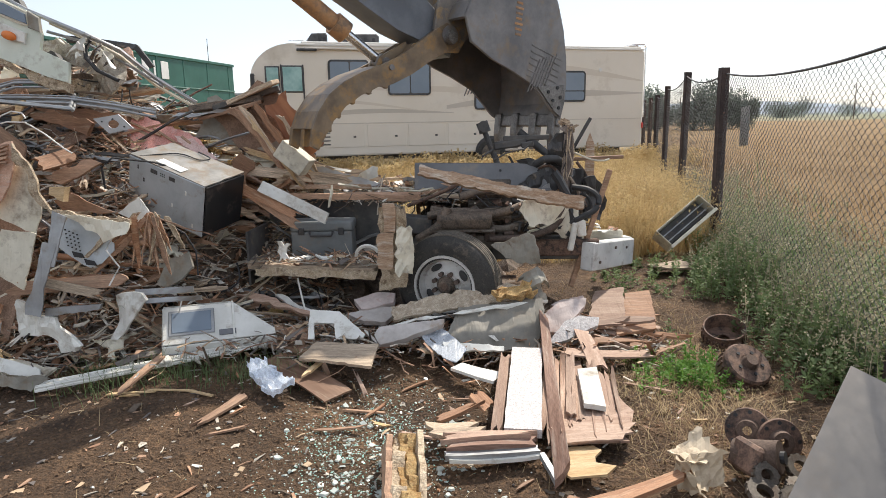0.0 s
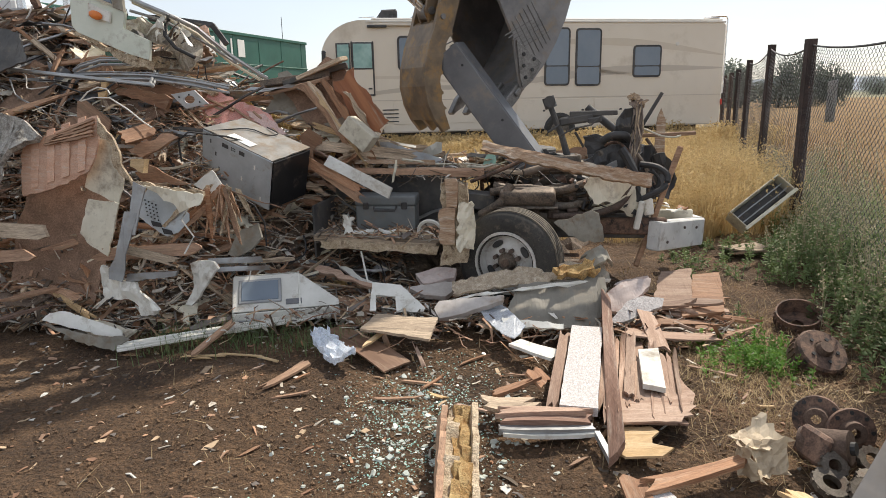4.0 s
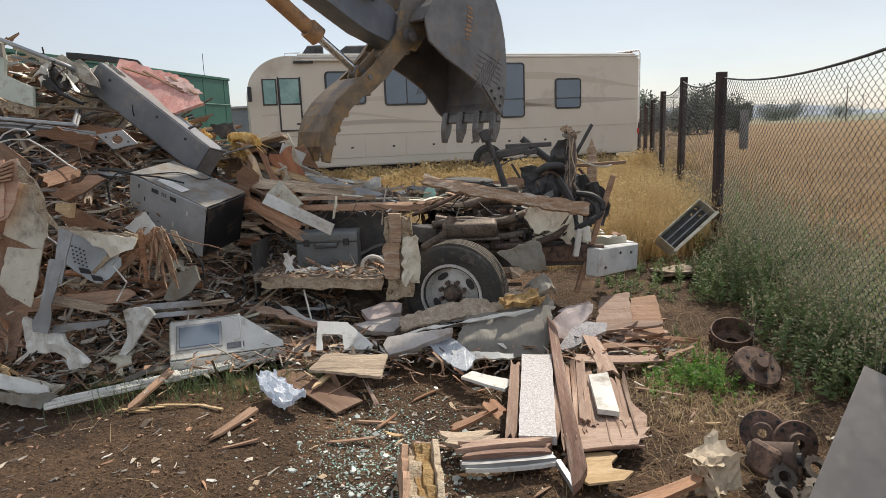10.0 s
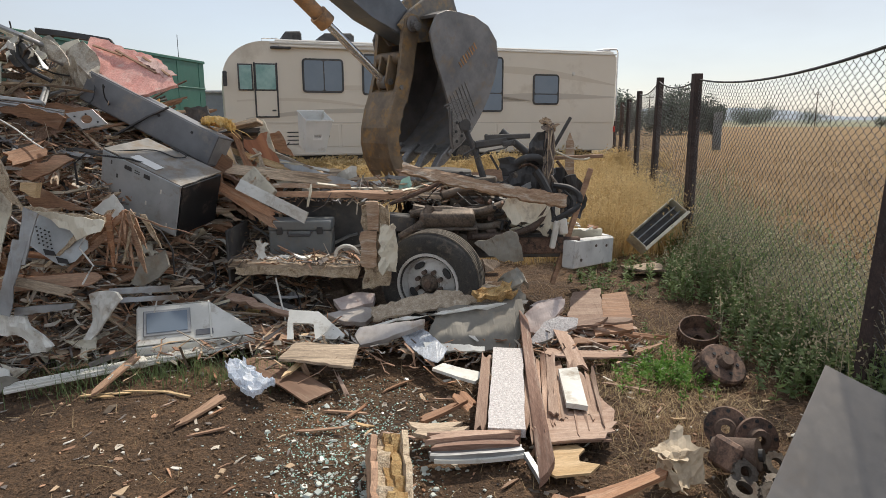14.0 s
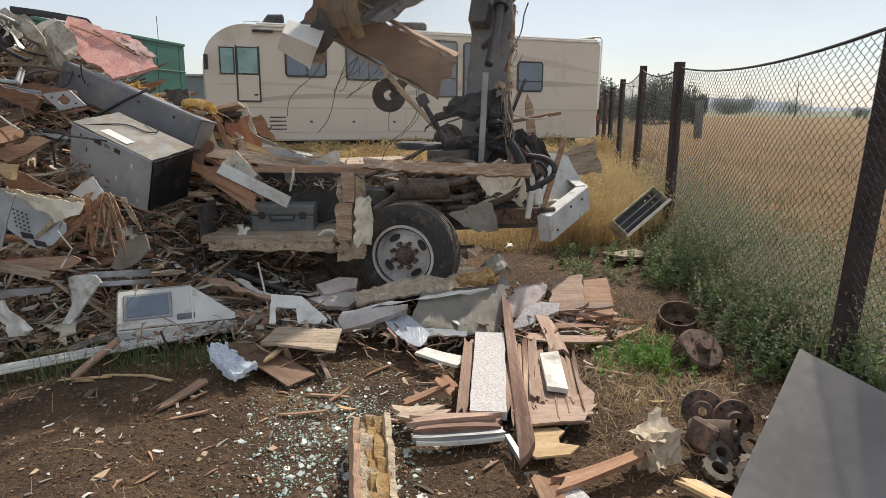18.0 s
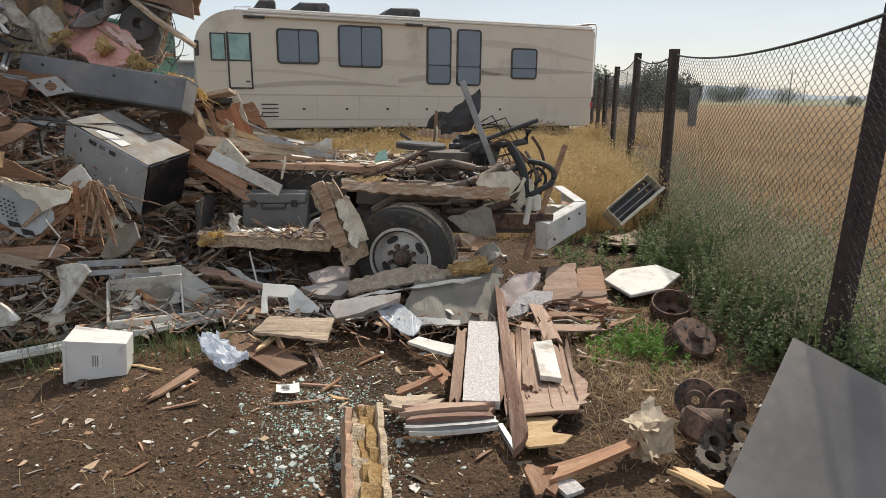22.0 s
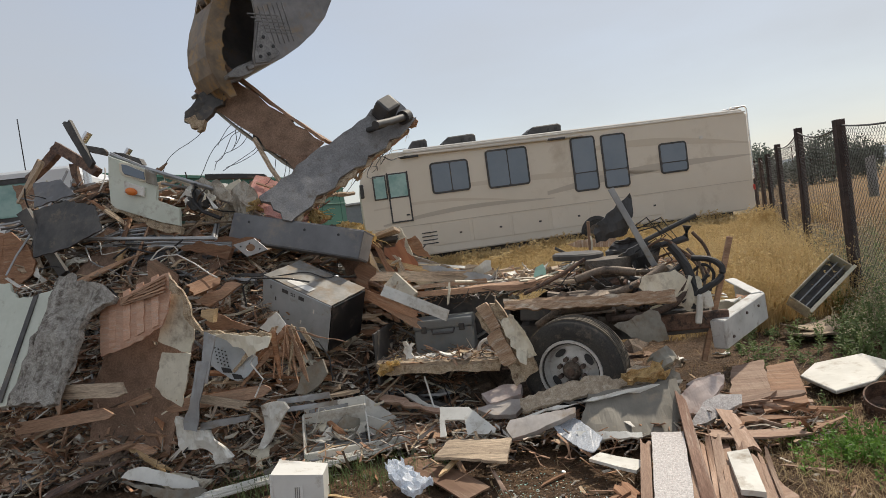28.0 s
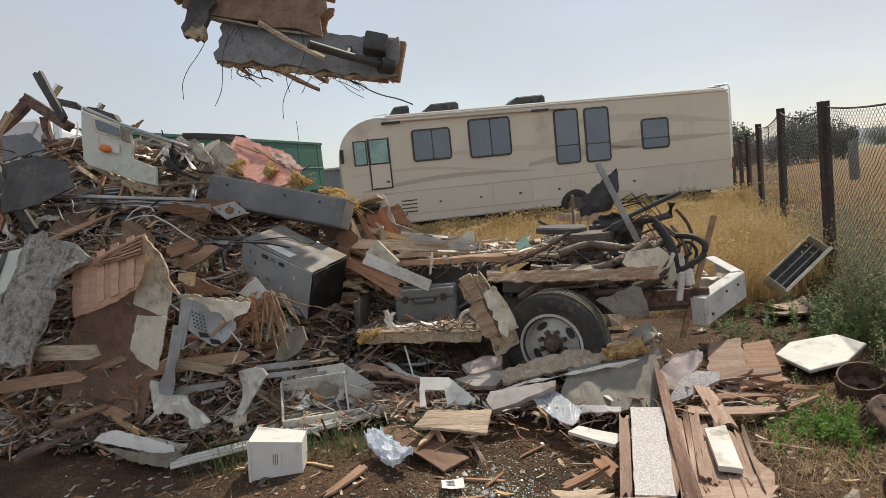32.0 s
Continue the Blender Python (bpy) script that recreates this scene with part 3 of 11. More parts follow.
def add_sheet(bm, w, d, t, rng, jag=0.03, bend=0.0, curl=0.0, m=None, nx=6, ny=6, sides="xXyY", rough=0.0):
    """A torn sheet: w along x, d along y, t thick, with ragged edges on the named sides and a bend."""
    m = m or Matrix()
    tops, lows = [], []
    for i in range(nx + 1):
        for j in range(ny + 1):
            x, y = (i / nx - 0.5) * w, (j / ny - 0.5) * d
            if i == 0 and "x" in sides:
                x += rng.uniform(-0.3, 1.0) * jag
            if i == nx and "X" in sides:
                x -= rng.uniform(-0.3, 1.0) * jag
            if j == 0 and "y" in sides:
                y += rng.uniform(-0.3, 1.0) * jag
            if j == ny and "Y" in sides:
                y -= rng.uniform(-0.3, 1.0) * jag
            z = bend * (x / w) ** 2 * 4 + curl * (x / w) * (y / d) * 4 + rng.uniform(-1, 1) * rough
            tops.append(bm.verts.new(m @ Vector((x, y, z + t / 2))))
            lows.append(bm.verts.new(m @ Vector((x, y, z - t / 2))))
    at = lambda i, j: i * (ny + 1) + j
    for i in range(nx):
        for j in range(ny):
            q = (at(i, j), at(i + 1, j), at(i + 1, j + 1), at(i, j + 1))
            bm.faces.new([tops[k] for k in q]), bm.faces.new([lows[k] for k in q[::-1]])
    rim = [at(i, 0) for i in range(nx + 1)] + [at(nx, j) for j in range(1, ny + 1)] + [at(i, ny) for i in range(nx - 1, -1, -1)] + [at(0, j) for j in range(ny - 1, 0, -1)]
    for p, q in zip(rim, rim[1:] + rim[:1]):
        bm.faces.new((tops[p], lows[p], lows[q], tops[q]))
    return bm


def done(bm, name, material, smooth=False):
    me = bpy.data.meshes.new(name)
    bmesh.ops.recalc_face_normals(bm, faces=bm.faces[:])
    bm.to_mesh(me)
    bm.free()
    me.materials.append(material if not isinstance(material, str) else M[material])
    if smooth:
        me.shade_smooth()
        me.set_sharp_from_angle(angle=radians(38))
    return me


def part(name, bm, material, parent, label="", smooth=False):
    """One mesh object under a thing or a part."""
    ob = new(name, done(bm, name, material, smooth))
    ob.parent = parent
    return tagged(ob, label)


def thing(name, label, category, m=None, group="", kind=""):
    ob = new(name)
    ob.empty_display_size = 0.1
    ob.matrix_world = m or Matrix()
    return tagged(ob, label, category, group, kind)


def single(name, bm, material, label, category, m=None, group="", kind="", smooth=False):
    ob = new(name, done(bm, name, material, smooth))
    ob.matrix_world = m or Matrix()
    return tagged(ob, label, category, group, kind)


def B():
    return bmesh.new()


def fence_x(y):
    return 2.56 + 0.1553 * (y - 3.55) if y < 8.25 else 3.29 + 0.21 * (y - 8.25)


def weed_x(y):
    """The middle of the weedy strip along the fence."""
    return 3.0 + 0.115 * (y - 4.0) if y < 8.25 else 3.29 + 0.21 * (y - 8.25)


def ease(a, b, v):
    k = min(1.0, max(0.0, (v - a) / (b - a)))
    return k * k * (3 - 2 * k)


def ground_z(x, y):
    z = 0.42 * ease(8.5, 15.5, y) * (1 - 0.5 * ease(1.0, 4.0, x - fence_x(y)))
    near = (1 - ease(12, 20, abs(x))) * (1 - ease(10, 20, y))
    z += near * (0.045 * noise.noise((x * 0.9, y * 0.9, 0.3)) + 0.02 * noise.noise((x * 3.1, y * 3.1, 2.0)) + 0.010 * noise.noise((x * 9, y * 9, 4.0)))
    return z - 0.02


# ---- ground and distance ----
def spaced(dense_lo, dense_hi, step, lo, hi, grow=1.25):
    v = list(np.arange(dense_lo, dense_hi, step))
    s = step
    while v[-1] < hi:
        s *= grow
        v.append(v[-1] + s)
    s = step
    while v[0] > lo:
        s *= grow
        v.insert(0, v[0] - s)
    return v


def make_ground():
    xs, ys = spaced(-6.0, 4.5, 0.09, -2500, 2500), spaced(1.2, 9.0, 0.09, -60, 3200)
    verts = [(x, y, ground_z(x, y)) for x in xs for y in ys]
    n = len(ys)
    faces = [(i * n + j, (i + 1) * n + j, (i + 1) * n + j + 1, i * n + j + 1) for i in range(len(xs) - 1) for j in range(n - 1)]
    me = bpy.data.meshes.new("ground")
    me.from_pydata(verts, [], faces)
    me.shade_smooth()
    me.materials.append(M["earth"])
    tagged(new("ground", me), "bare trodden brown soil passing into a dry straw field", "ground", kind="structure")


make_ground()


def blade_stuff(name, label, category, material, count, spot, height, width, lean=0.35, seg=3, heads=0.0, seed=1, clump=1):
    """Many thin blades or stems in one mesh; spot(rng) gives a place or None."""
    rng = random.Random(seed)
    verts, faces = [], []
    made = 0
    while made < count:
        p = spot(rng)
        made += 1
        if p is None:
            continue
        for _ in range(clump):
            x, y = p[0] + rng.gauss(0, 0.05) * (clump > 1), p[1] + rng.gauss(0, 0.05) * (clump > 1)
            h = height * p[2] * rng.uniform(0.55, 1.25)
            a, k = rng.uniform(0, math.tau), rng.uniform(0.05, lean) * h
            z0 = ground_z(x, y) - 0.02
            side = Vector((math.cos(a + 1.57), math.sin(a + 1.57), 0)) * width * 0.5
            base = len(verts)
            for i in range(seg + 1):
                f = i / seg
                c = Vector((x + math.cos(a) * k * f * f, y + math.sin(a) * k * f * f, z0 + h * f))
                w = 1 - 0.8 * f
                verts += [c - side * w, c + side * w]
            faces += [(base + 2 * i, base + 2 * i + 1, base + 2 * i + 3, base + 2 * i + 2) for i in range(seg)]
            if rng.random() < heads:
                tip = Vector(verts[-1])
                for _ in range(3):
                    d = Vector((rng.uniform(-1, 1), rng.uniform(-1, 1), rng.uniform(-0.3, 1))).normalized() * width * rng.uniform(1.4, 3.0)
                    e = Vector((rng.uniform(-1, 1), rng.uniform(-1, 1), rng.uniform(-1, 1))).normalized() * width * 1.6
                    q = len(verts)
                    verts += [tip, tip + d + e, tip + d * 1.6, tip + d - e]
                    faces.append((q, q + 1, q + 2, q + 3))
    me = bpy.data.meshes.new(name)
    me.from_pydata([tuple(v) for v in verts], [], faces)
    me.materials.append(M[material])
    return tagged(new(name, me), label, category, kind="stuff")


def spot_tall(rng):
    y = 7.7 + 10.5 * rng.random() ** 1.4
    x = rng.uniform(-4.5, fence_x(y) - 0.1)
    if (y < 9.0 and x < 0.3) or math.hypot(x - 2.66, y - 7.68) < 0.48:
        return None
    k = 0.55 + 0.5 * noise.noise((x * 0.8, y * 0.8, 7.0))
    if x > fence_x(y) - 1.7 and y < 13:
        k += 1.15 * ease(fence_x(y) - 1.7, fence_x(y) - 0.9, x) * (0.6 + 0.8 * (0.5 + noise.noise((x * 1.7, y * 1.7, 2.0))))
    return (x, y, max(0.25, k))


def spot_field(rng):
    y = 3.2 + 40 * rng.random() ** 2
    x = fence_x(y) + 0.2 + (6 + y * 0.9) * rng.random() ** 1.5
    return (x, y, 0.8 + 0.4 * noise.noise((x * 0.4, y * 0.4, 1.0)))


def spot_weed(rng):
    y = 3.0 + 7.5 * rng.random() ** 1.2
    x = weed_x(y) + rng.gauss(-0.12, 0.5)
    low = 2.02 + 0.10 * (y - 3) + (0.45 if y > 7.4 else 0.0) - (0.12 if 5.2 < y < 7.0 else 0.0)
    if x < low or (y < 3.7 and x < 2.45) or math.hypot(x - 2.08, y - 5.42) < 0.5:
        return None
    k = 0.42 + 0.6 * (0.5 + noise.noise((x * 1.3, y * 1.3, 3.0))) * ease(low - 0.1, low + 0.9, x)
    return (x, y, k)


def leafy_stuff(name, label, material, count, spot, height, leaf, leaves, seed, head=""):
    """Bushy weeds: thin stems set with small leaves, and pale seed heads as a second mesh."""
    rng = random.Random(seed)
    verts, faces, hv, hf = [], [], [], []

    def blade(v, f, p, d, w):
        q = len(v)
        v.extend((tuple(p), tuple(p + d * 0.5 + w), tuple(p + d), tuple(p + d * 0.5 - w)))
        f.append((q, q + 1, q + 2, q + 3))

    for _ in range(count):
        s = spot(rng)
        if s is None:
            continue
        x, y, k = s
        h = height * k * rng.uniform(0.7, 1.25)
        base, a = Vector((x, y, ground_z(x, y) - 0.02)), rng.uniform(0, math.tau)
        bend = Vector((math.cos(a), math.sin(a), 0)) * h * rng.uniform(0.05, 0.35)
        at = lambda f: base + Vector((0, 0, h * f)) + bend * f * f
        side = Vector((math.cos(a + 1.57), math.sin(a + 1.57), 0)) * 0.0028
        for i in range(4):
            q = len(verts)
            verts += [tuple(at(i / 4) - side), tuple(at(i / 4) + side), tuple(at((i + 1) / 4) + side), tuple(at((i + 1) / 4) - side)]
            faces.append((q, q + 1, q + 2, q + 3))
        for i in range(leaves):
            f = 0.08 + 0.9 * rng.random()
            b, up = rng.uniform(0, math.tau), rng.uniform(-0.2, 0.9)
            d = Vector((math.cos(b), math.sin(b), up)).normalized() * leaf * rng.uniform(0.6, 1.5) * (1.25 - 0.6 * f)
            w = d.cross(Vector((rng.uniform(-1, 1), rng.uniform(-1, 1), 1))).normalized() * leaf * 0.22
            blade(verts, faces, at(f), d, w)
        for i in range(3 if head else 0):
            d = Vector((rng.uniform(-1, 1), rng.uniform(-1, 1), rng.uniform(0.1, 1))).normalized() * rng.uniform(0.02, 0.09)
            c = at(rng.uniform(0.85, 1.0)) + d
            for _ in range(2):
                e = Vector((rng.uniform(-1, 1), rng.uniform(-1, 1), rng.uniform(-1, 1))).normalized() * 0.011
                blade(hv, hf, c - e, e * 2, e.cross(Vector((0.3, 0.5, 0.8))).normalized() * 0.007)
    for n, v, f, mt, lb in ((name, verts, faces, material, label),) + (((name + "_heads", hv, hf, head, "pale dry seed heads on the weeds"),) if head else ()):
        me = bpy.data.meshes.new(n)
        me.from_pydata(v, [], f)
        me.materials.append(M[mt])
        tagged(new(n, me), lb, "weeds", kind="stuff")


def spot_yard(rng):
    x, y = rng.uniform(-3.5, 2.6), rng.uniform(2.0, 5.2)
    return (x, y, 1.0) if noise.noise((x * 1.1, y * 1.1, 9.0)) > 0.12 else None


blade_stuff("dry_grass", "tall golden dry grass behind the wreck", "grass", "dry_grass", 26000, spot_tall, 0.40, 0.008, heads=0.7, seed=2)
blade_stuff("field_grass", "straw-coloured stubble of the field behind the fence", "grass", "field_straw", 20000, spot_field, 0.22, 0.012, seed=3)
leafy_stuff("green_weed", "bushy green weeds along the wire fence", "weed_green", 2100, spot_weed, 0.62, 0.05, 26, 4, "seed_head")
def spot_low(rng):
    x, y = rng.uniform(1.45, 3.0), rng.uniform(4.9, 7.6)
    k = 0.5 + 0.9 * noise.noise((x * 1.6, y * 1.6, 8.0)) + 0.5 * ease(1.5, 2.6, x)
    return (x, y, k) if k > 0.25 and math.hypot(x - 2.08, y - 5.42) > 0.52 else None


leafy_stuff("low_weed", "low green weeds on the bare ground by the bumper", "weed_green", 190, spot_low, 0.24, 0.045, 18, 24)
leafy_stuff("grey_weed", "dry grey-green weeds along the wire fence", "weed_dry", 800, spot_weed, 0.85, 0.035, 14, 5, "seed_head")
def spot_beyond(rng):
    y = 3.6 + 10.5 * rng.random() ** 1.3
    x = fence_x(y) + 0.1 + abs(rng.gauss(0, 1.5))
    k = 0.55 + 0.8 * noise.noise((x * 0.9, y * 0.9, 6.0)) - 0.12 * (x - fence_x(y))
    return (x, y, k) if k > 0.22 else None


leafy_stuff("field_weed", "dry brownish weeds with pale seed heads at the field's edge", "weed_dry", 1200, spot_beyond, 0.72, 0.035, 12, 15, "seed_head")
leafy_stuff("field_green", "grey-green weeds at the field's edge", "weed_green", 380, spot_beyond, 0.55, 0.04, 16, 19, "seed_head")


def spot_rv(rng):
    x = rng.uniform(-5.0, 6.5)
    y = 19.0 + (x - 2.73) * 0.337 - rng.uniform(0.1, 2.6)
    return (x, y, 0.75 + 0.7 * noise.noise((x * 0.9, y * 0.9, 4.0)))


blade_stuff("rank_grass", "tall dry grass standing against the parked motorhome", "grass", "dry_grass", 9000, spot_rv, 0.42, 0.014, heads=0.8, seed=12)


CLUMPS = [(random.Random(77 + k).uniform(1.7, 3.2), random.Random(177 + k).uniform(7.7, 12.5)) for k in range(34)]


def spot_clump(rng):
    cx, cy = rng.choice(CLUMPS)
    x, y = cx + rng.gauss(0, 0.16), cy + rng.gauss(0, 0.16)
    return (x, y, rng.uniform(0.6, 1.15)) if x < fence_x(y) - 0.05 and math.hypot(x - 2.66, y - 7.68) > 0.45 else None


blade_stuff("golden_tufts", "shaggy golden tufts of dry grass by the fence", "grass", "dry_grass", 9000, spot_clump, 0.66, 0.007, lean=0.95, seg=4, heads=0.95, seed=14)


def spot_mat(rng):
    x, y = rng.gauss(1.45, 0.35), rng.gauss(4.2, 0.9)
    return (x, y, 1.0) if y > 2.6 else None


blade_stuff("straw_mat", "matted dry straw on the soil beside the weeds", "straw", "straw", 5200, spot_mat, 0.07, 0.005, lean=2.2, seed=16)
blade_stuff("litter_straw", "bits of dry straw strewn on the soil", "straw", "straw", 1500, spot_yard, 0.06, 0.006, lean=2.5, seed=6)


def spot_bright(rng):
    x, y = rng.gauss(1.62, 0.16), rng.gauss(4.12, 0.16)
    return (x, y, 1.0)


leafy_stuff("bright_weed", "bright green low weed beside the brake drums", "weed_bright", 150, spot_bright, 0.13, 0.035, 14, 7)


def spot_tuft(rng):
    x = rng.uniform(-2.6, -1.0)
    return (x, 4.05 + 0.1 * x + rng.gauss(0, 0.12) + 0.2, 1.0) if rng.random() < 0.7 else None


blade_stuff("grass_tuft", "thin green grass tufts by the white gutter rail", "grass", "weed_green", 420, spot_tuft, 0.17, 0.006, lean=0.9, seed=8, clump=2)


def leaf_cloud(bm_verts, bm_faces, rng, c, r, count, size):
    for _ in range(count):
        d = Vector((rng.gauss(0, 1), rng.gauss(0, 1), rng.gauss(0, 0.8)))
        d = d.normalized() * r * (0.45 + 0.6 * rng.random())
        p = Vector(c) + d
        u = Vector((rng.uniform(-1, 1), rng.uniform(-1, 1), rng.uniform(-1, 1))).normalized() * size * rng.uniform(0.6, 1.3)
        w = u.cross(Vector((rng.uniform(-1, 1), rng.uniform(-1, 1), rng.uniform(-1, 1)))).normalized() * size * 0.7
        q = len(bm_verts)
        bm_verts += [tuple(p - u), tuple(p + w), tuple(p + u), tuple(p - w)]
        bm_faces.append((q, q + 1, q + 2, q + 3))


def make_tree(x, y, h, spread, seed, label):
    rng = random.Random(seed)
    t = thing("tree", label, "tree", pose(x, y, ground_z(x, y)), group="trees behind the field")
    bm = B()
    add_tube(bm, [(0, 0, -0.3), (0.1, 0, h * 0.25), (0.05, 0.1, h * 0.6)], h * 0.03, 7, h * 0.012)
    verts, faces = [], []
    for k in range(rng.randint(18, 22)):
        a, f = rng.uniform(0, math.tau), rng.uniform(0.1, 1.0)
        c = (math.cos(a) * spread * f * 0.75, math.sin(a) * spread * f * 0.75, h * (0.10 + 0.80 * rng.random() ** 0.9 * (1.05 - 0.4 * f)))
        if k % 3 == 0:
            add_tube(bm, [(0.05, 0.05, h * 0.35), c], h * 0.010, 5, h * 0.003)
        leaf_cloud(verts, faces, rng, c, spread * rng.uniform(0.25, 0.42), 190, h * 0.024)
    part("trunk", bm, "bark", t)
    me = bpy.data.meshes.new("crown")
    me.from_pydata(verts, [], faces)
    me.materials.append(M["leaf_far"])
    crown = new("crown", me)
    crown.parent = t


TREES = [(15.5, 66, 4.6, 2.4), (18.5, 70, 4.4, 2.4), (21.0, 72, 5.2, 2.6), (24.0, 70, 5.0, 2.9), (27.5, 74, 5.4, 3.2), (30.5, 73, 4.6, 2.4),
         (40, 150, 8, 5.5), (66, 260, 8, 8), (84, 262, 6, 9), (118, 250, 7, 9), (150, 300, 8, 10), (72, 255, 6, 9), (98, 258, 5, 8), (110, 270, 5, 9), (130, 280, 6, 10), (170, 300, 7, 11), (140, 180, 3.6, 3.4), (95, 140, 2.6, 2.2)]
for i, (x, y, h, s) in enumerate(TREES):
    make_tree(x, y, h, s, 100 + i, "broad green leafy tree at the far edge of the field" if y < 100 else "far tree behind the field, its leaves paled for haze")


def make_hills():
    rng = random.Random(5)
    for k, (y, base, amp, mat) in enumerate(((800, 8, 22, "far_green"), (1700, 40, 62, "hill_haze_tint"))):
        bm = B()
        xs = np.linspace(-2300, 2400, 120)
        top = [base * 0.3 + amp * max(0.0, 0.4 + noise.noise((x * 0.0022 + k * 9, k * 3.0, 0.5))) for x in xs]
        low_v = [bm.verts.new((x, y - 60, -4)) for x in xs]
        up_v = [bm.verts.new((x, y + 60, z)) for x, z in zip(xs, top)]
        back = [bm.verts.new((x, y + 240, -4)) for x in xs]
        for i in range(len(xs) - 1):
            bm.faces.new((low_v[i], low_v[i + 1], up_v[i + 1], up_v[i]))
            bm.faces.new((up_v[i], up_v[i + 1], back[i + 1], back[i]))
        single("backdrop_hills", bm, mat, "low blue wooded hills on the horizon, haze put into their colour", "hills", kind="structure", smooth=True)


make_hills()


def make_utility_pole(x, y, h):
    t = thing("utility_pole", "wooden utility pole with a crossarm far across the field", "utility pole", pose(x, y, 0), group="utility poles")
    part("pole", add_cyl(B(), 0.14, h, pose(0, 0, h / 2), 8, 0.10), "bark", t)
    part("crossarm", add_box(B(), 2.2, 0.12, 0.14, pose(0, 0, h - 0.7)), "bark", t)


for x, y in ((98, 170), (150, 250), (61, 190)):
    make_utility_pole(x, y, 9.0)


# ---- wire fence ----
POSTS = [(1.95, -0.40, 2.20, 1.0), (2.56, 3.55, 2.20, 2.4), (3.29, 8.25, 2.28, -0.5), (4.12, 12.2, 2.26, 0.5), (4.9, 15.9, 2.0, 0), (5.53, 18.9, 1.9, 0), (6.12, 21.7, 1.9, 0), (6.8, 25.0, 1.9, 0), (7.5, 28.4, 1.9, 0), (8.2, 32, 1.9, 0)]


SAG = 0.11


def make_fence():
    fence = thing("wire_fence", "rusty chain-link fence with dark steel posts and a sagging top cable", "fence")
    rng = random.Random(3)
    for x, y, h, lean in POSTS:
        z = ground_z(x, y)
        bm = B()
        s = 0.052
        add_prism(bm, [(-s, -0.3), (s, -0.3), (s, h), (-s, h)], 0.10, pose(0, 0, 0), 0.006)
        add_box(bm, 0.03, 0.02, 0.012, pose(0.03, -0.055, h - 0.35))
        p = part("post", bm, "post_steel", fence)
        p.matrix_local = pose(x, y, z, 0, lean, 8)
        for q in range(3):
            hole = part("bolt_head", add_cyl(B(), 0.012, 0.01, pose(0, -0.053, 0.5 + q * 0.62, 90, 0, 0), 8), "rust_steel", p)
    for (x0, y0, h0, _), (x1, y1, h1, _) in zip(POSTS, POSTS[1:]):
        z0, z1 = ground_z(x0, y0), ground_z(x1, y1)
        a, c = Vector((x0, y0, z0 + h0 - 0.07)), Vector((x1, y1, z1 + h1 - 0.07))
        pts = [a.lerp(c, k / 12) - Vector((0, 0, SAG * 4 * (k / 12) * (1 - k / 12))) for k in range(13)]
        part("top_cable", add_tube(B(), pts, 0.011, 6), "cable", fence)
        # woven wire: zigzag wires standing side by side
        span = (c - a).length
        cell, tall = (0.048, 0.034) if y0 < 8 else ((0.075, 0.055) if y0 < 16 else (0.18, 0.12))
        n, rows = int(span / cell), int(2.0 / cell)
        verts, faces = [], []
        wr = 0.0024 if y0 < 8 else 0.0026
        ux = (c - a).normalized()
        nrm, flat = Vector((-ux.y, ux.x, 0)), Vector((ux.x, ux.y, 0))
        drop = lambda f: SAG * 4 * f * (1 - f)
        for k in range(n):
            f = (k + 0.5) / n
            top = a.lerp(c, f).z - drop(f) - 0.02
            low = z0 + (z1 - z0) * f + 0.02
            m = max(2, int((top - low) / tall))
            px, py = a.x + (c.x - a.x) * f, a.y + (c.y - a.y) * f
            for i in range(m + 1):
                z = top - (top - low) * i / m
                off = cell * 0.52 * (1 if i % 2 else -1) * (1 if k % 2 else -1)
                for dz in (0.14, -0.14):
                    p = Vector((px, py, z + dz * tall)) + ux * off + nrm * 0.004 * math.sin(i * 0.7 + k * 0.31)
                    q = len(verts)
                    verts += [p + flat * wr, p - flat * wr, p + nrm * wr * 1.6]
                    if i or dz < 0:
                        faces += [(q - 3 + s, q - 3 + (s + 1) % 3, q + (s + 1) % 3, q + s) for s in range(3)]
        me = bpy.data.meshes.new("wire_mesh")
        me.from_pydata([tuple(v) for v in verts], [], faces)
        me.materials.append(M["wire"])
        w = new("wire_mesh", me)
        w.parent = fence
        tagged(w, "grey woven diamond wire")
    plate = part("sign_plate", add_box(B(), 0.30, 0.006, 0.42, pose(0, 0, 0), 0.002), "zinc", fence, "blank grey sign plate wired to the mesh")
    plate.matrix_local = pose(3.165, 7.29, 1.58, 0, 3, 84)


make_fence()


# ---- the parked motorhome ----
def rounded(w, h, r, t):
    """A plate in the x-z plane with round corners."""
    pts = []
    for cx, cz, a0 in ((w / 2 - r, h / 2 - r, 0), (-w / 2 + r, h / 2 - r, 90), (-w / 2 + r, -h / 2 + r, 180), (w / 2 - r, -h / 2 + r, 270)):
        pts += [(cx + r * math.cos(radians(a0 + k * 18)), cz + r * math.sin(radians(a0 + k * 18))) for k in range(6)]
    return add_prism(B(), pts, t, None, 0.004)


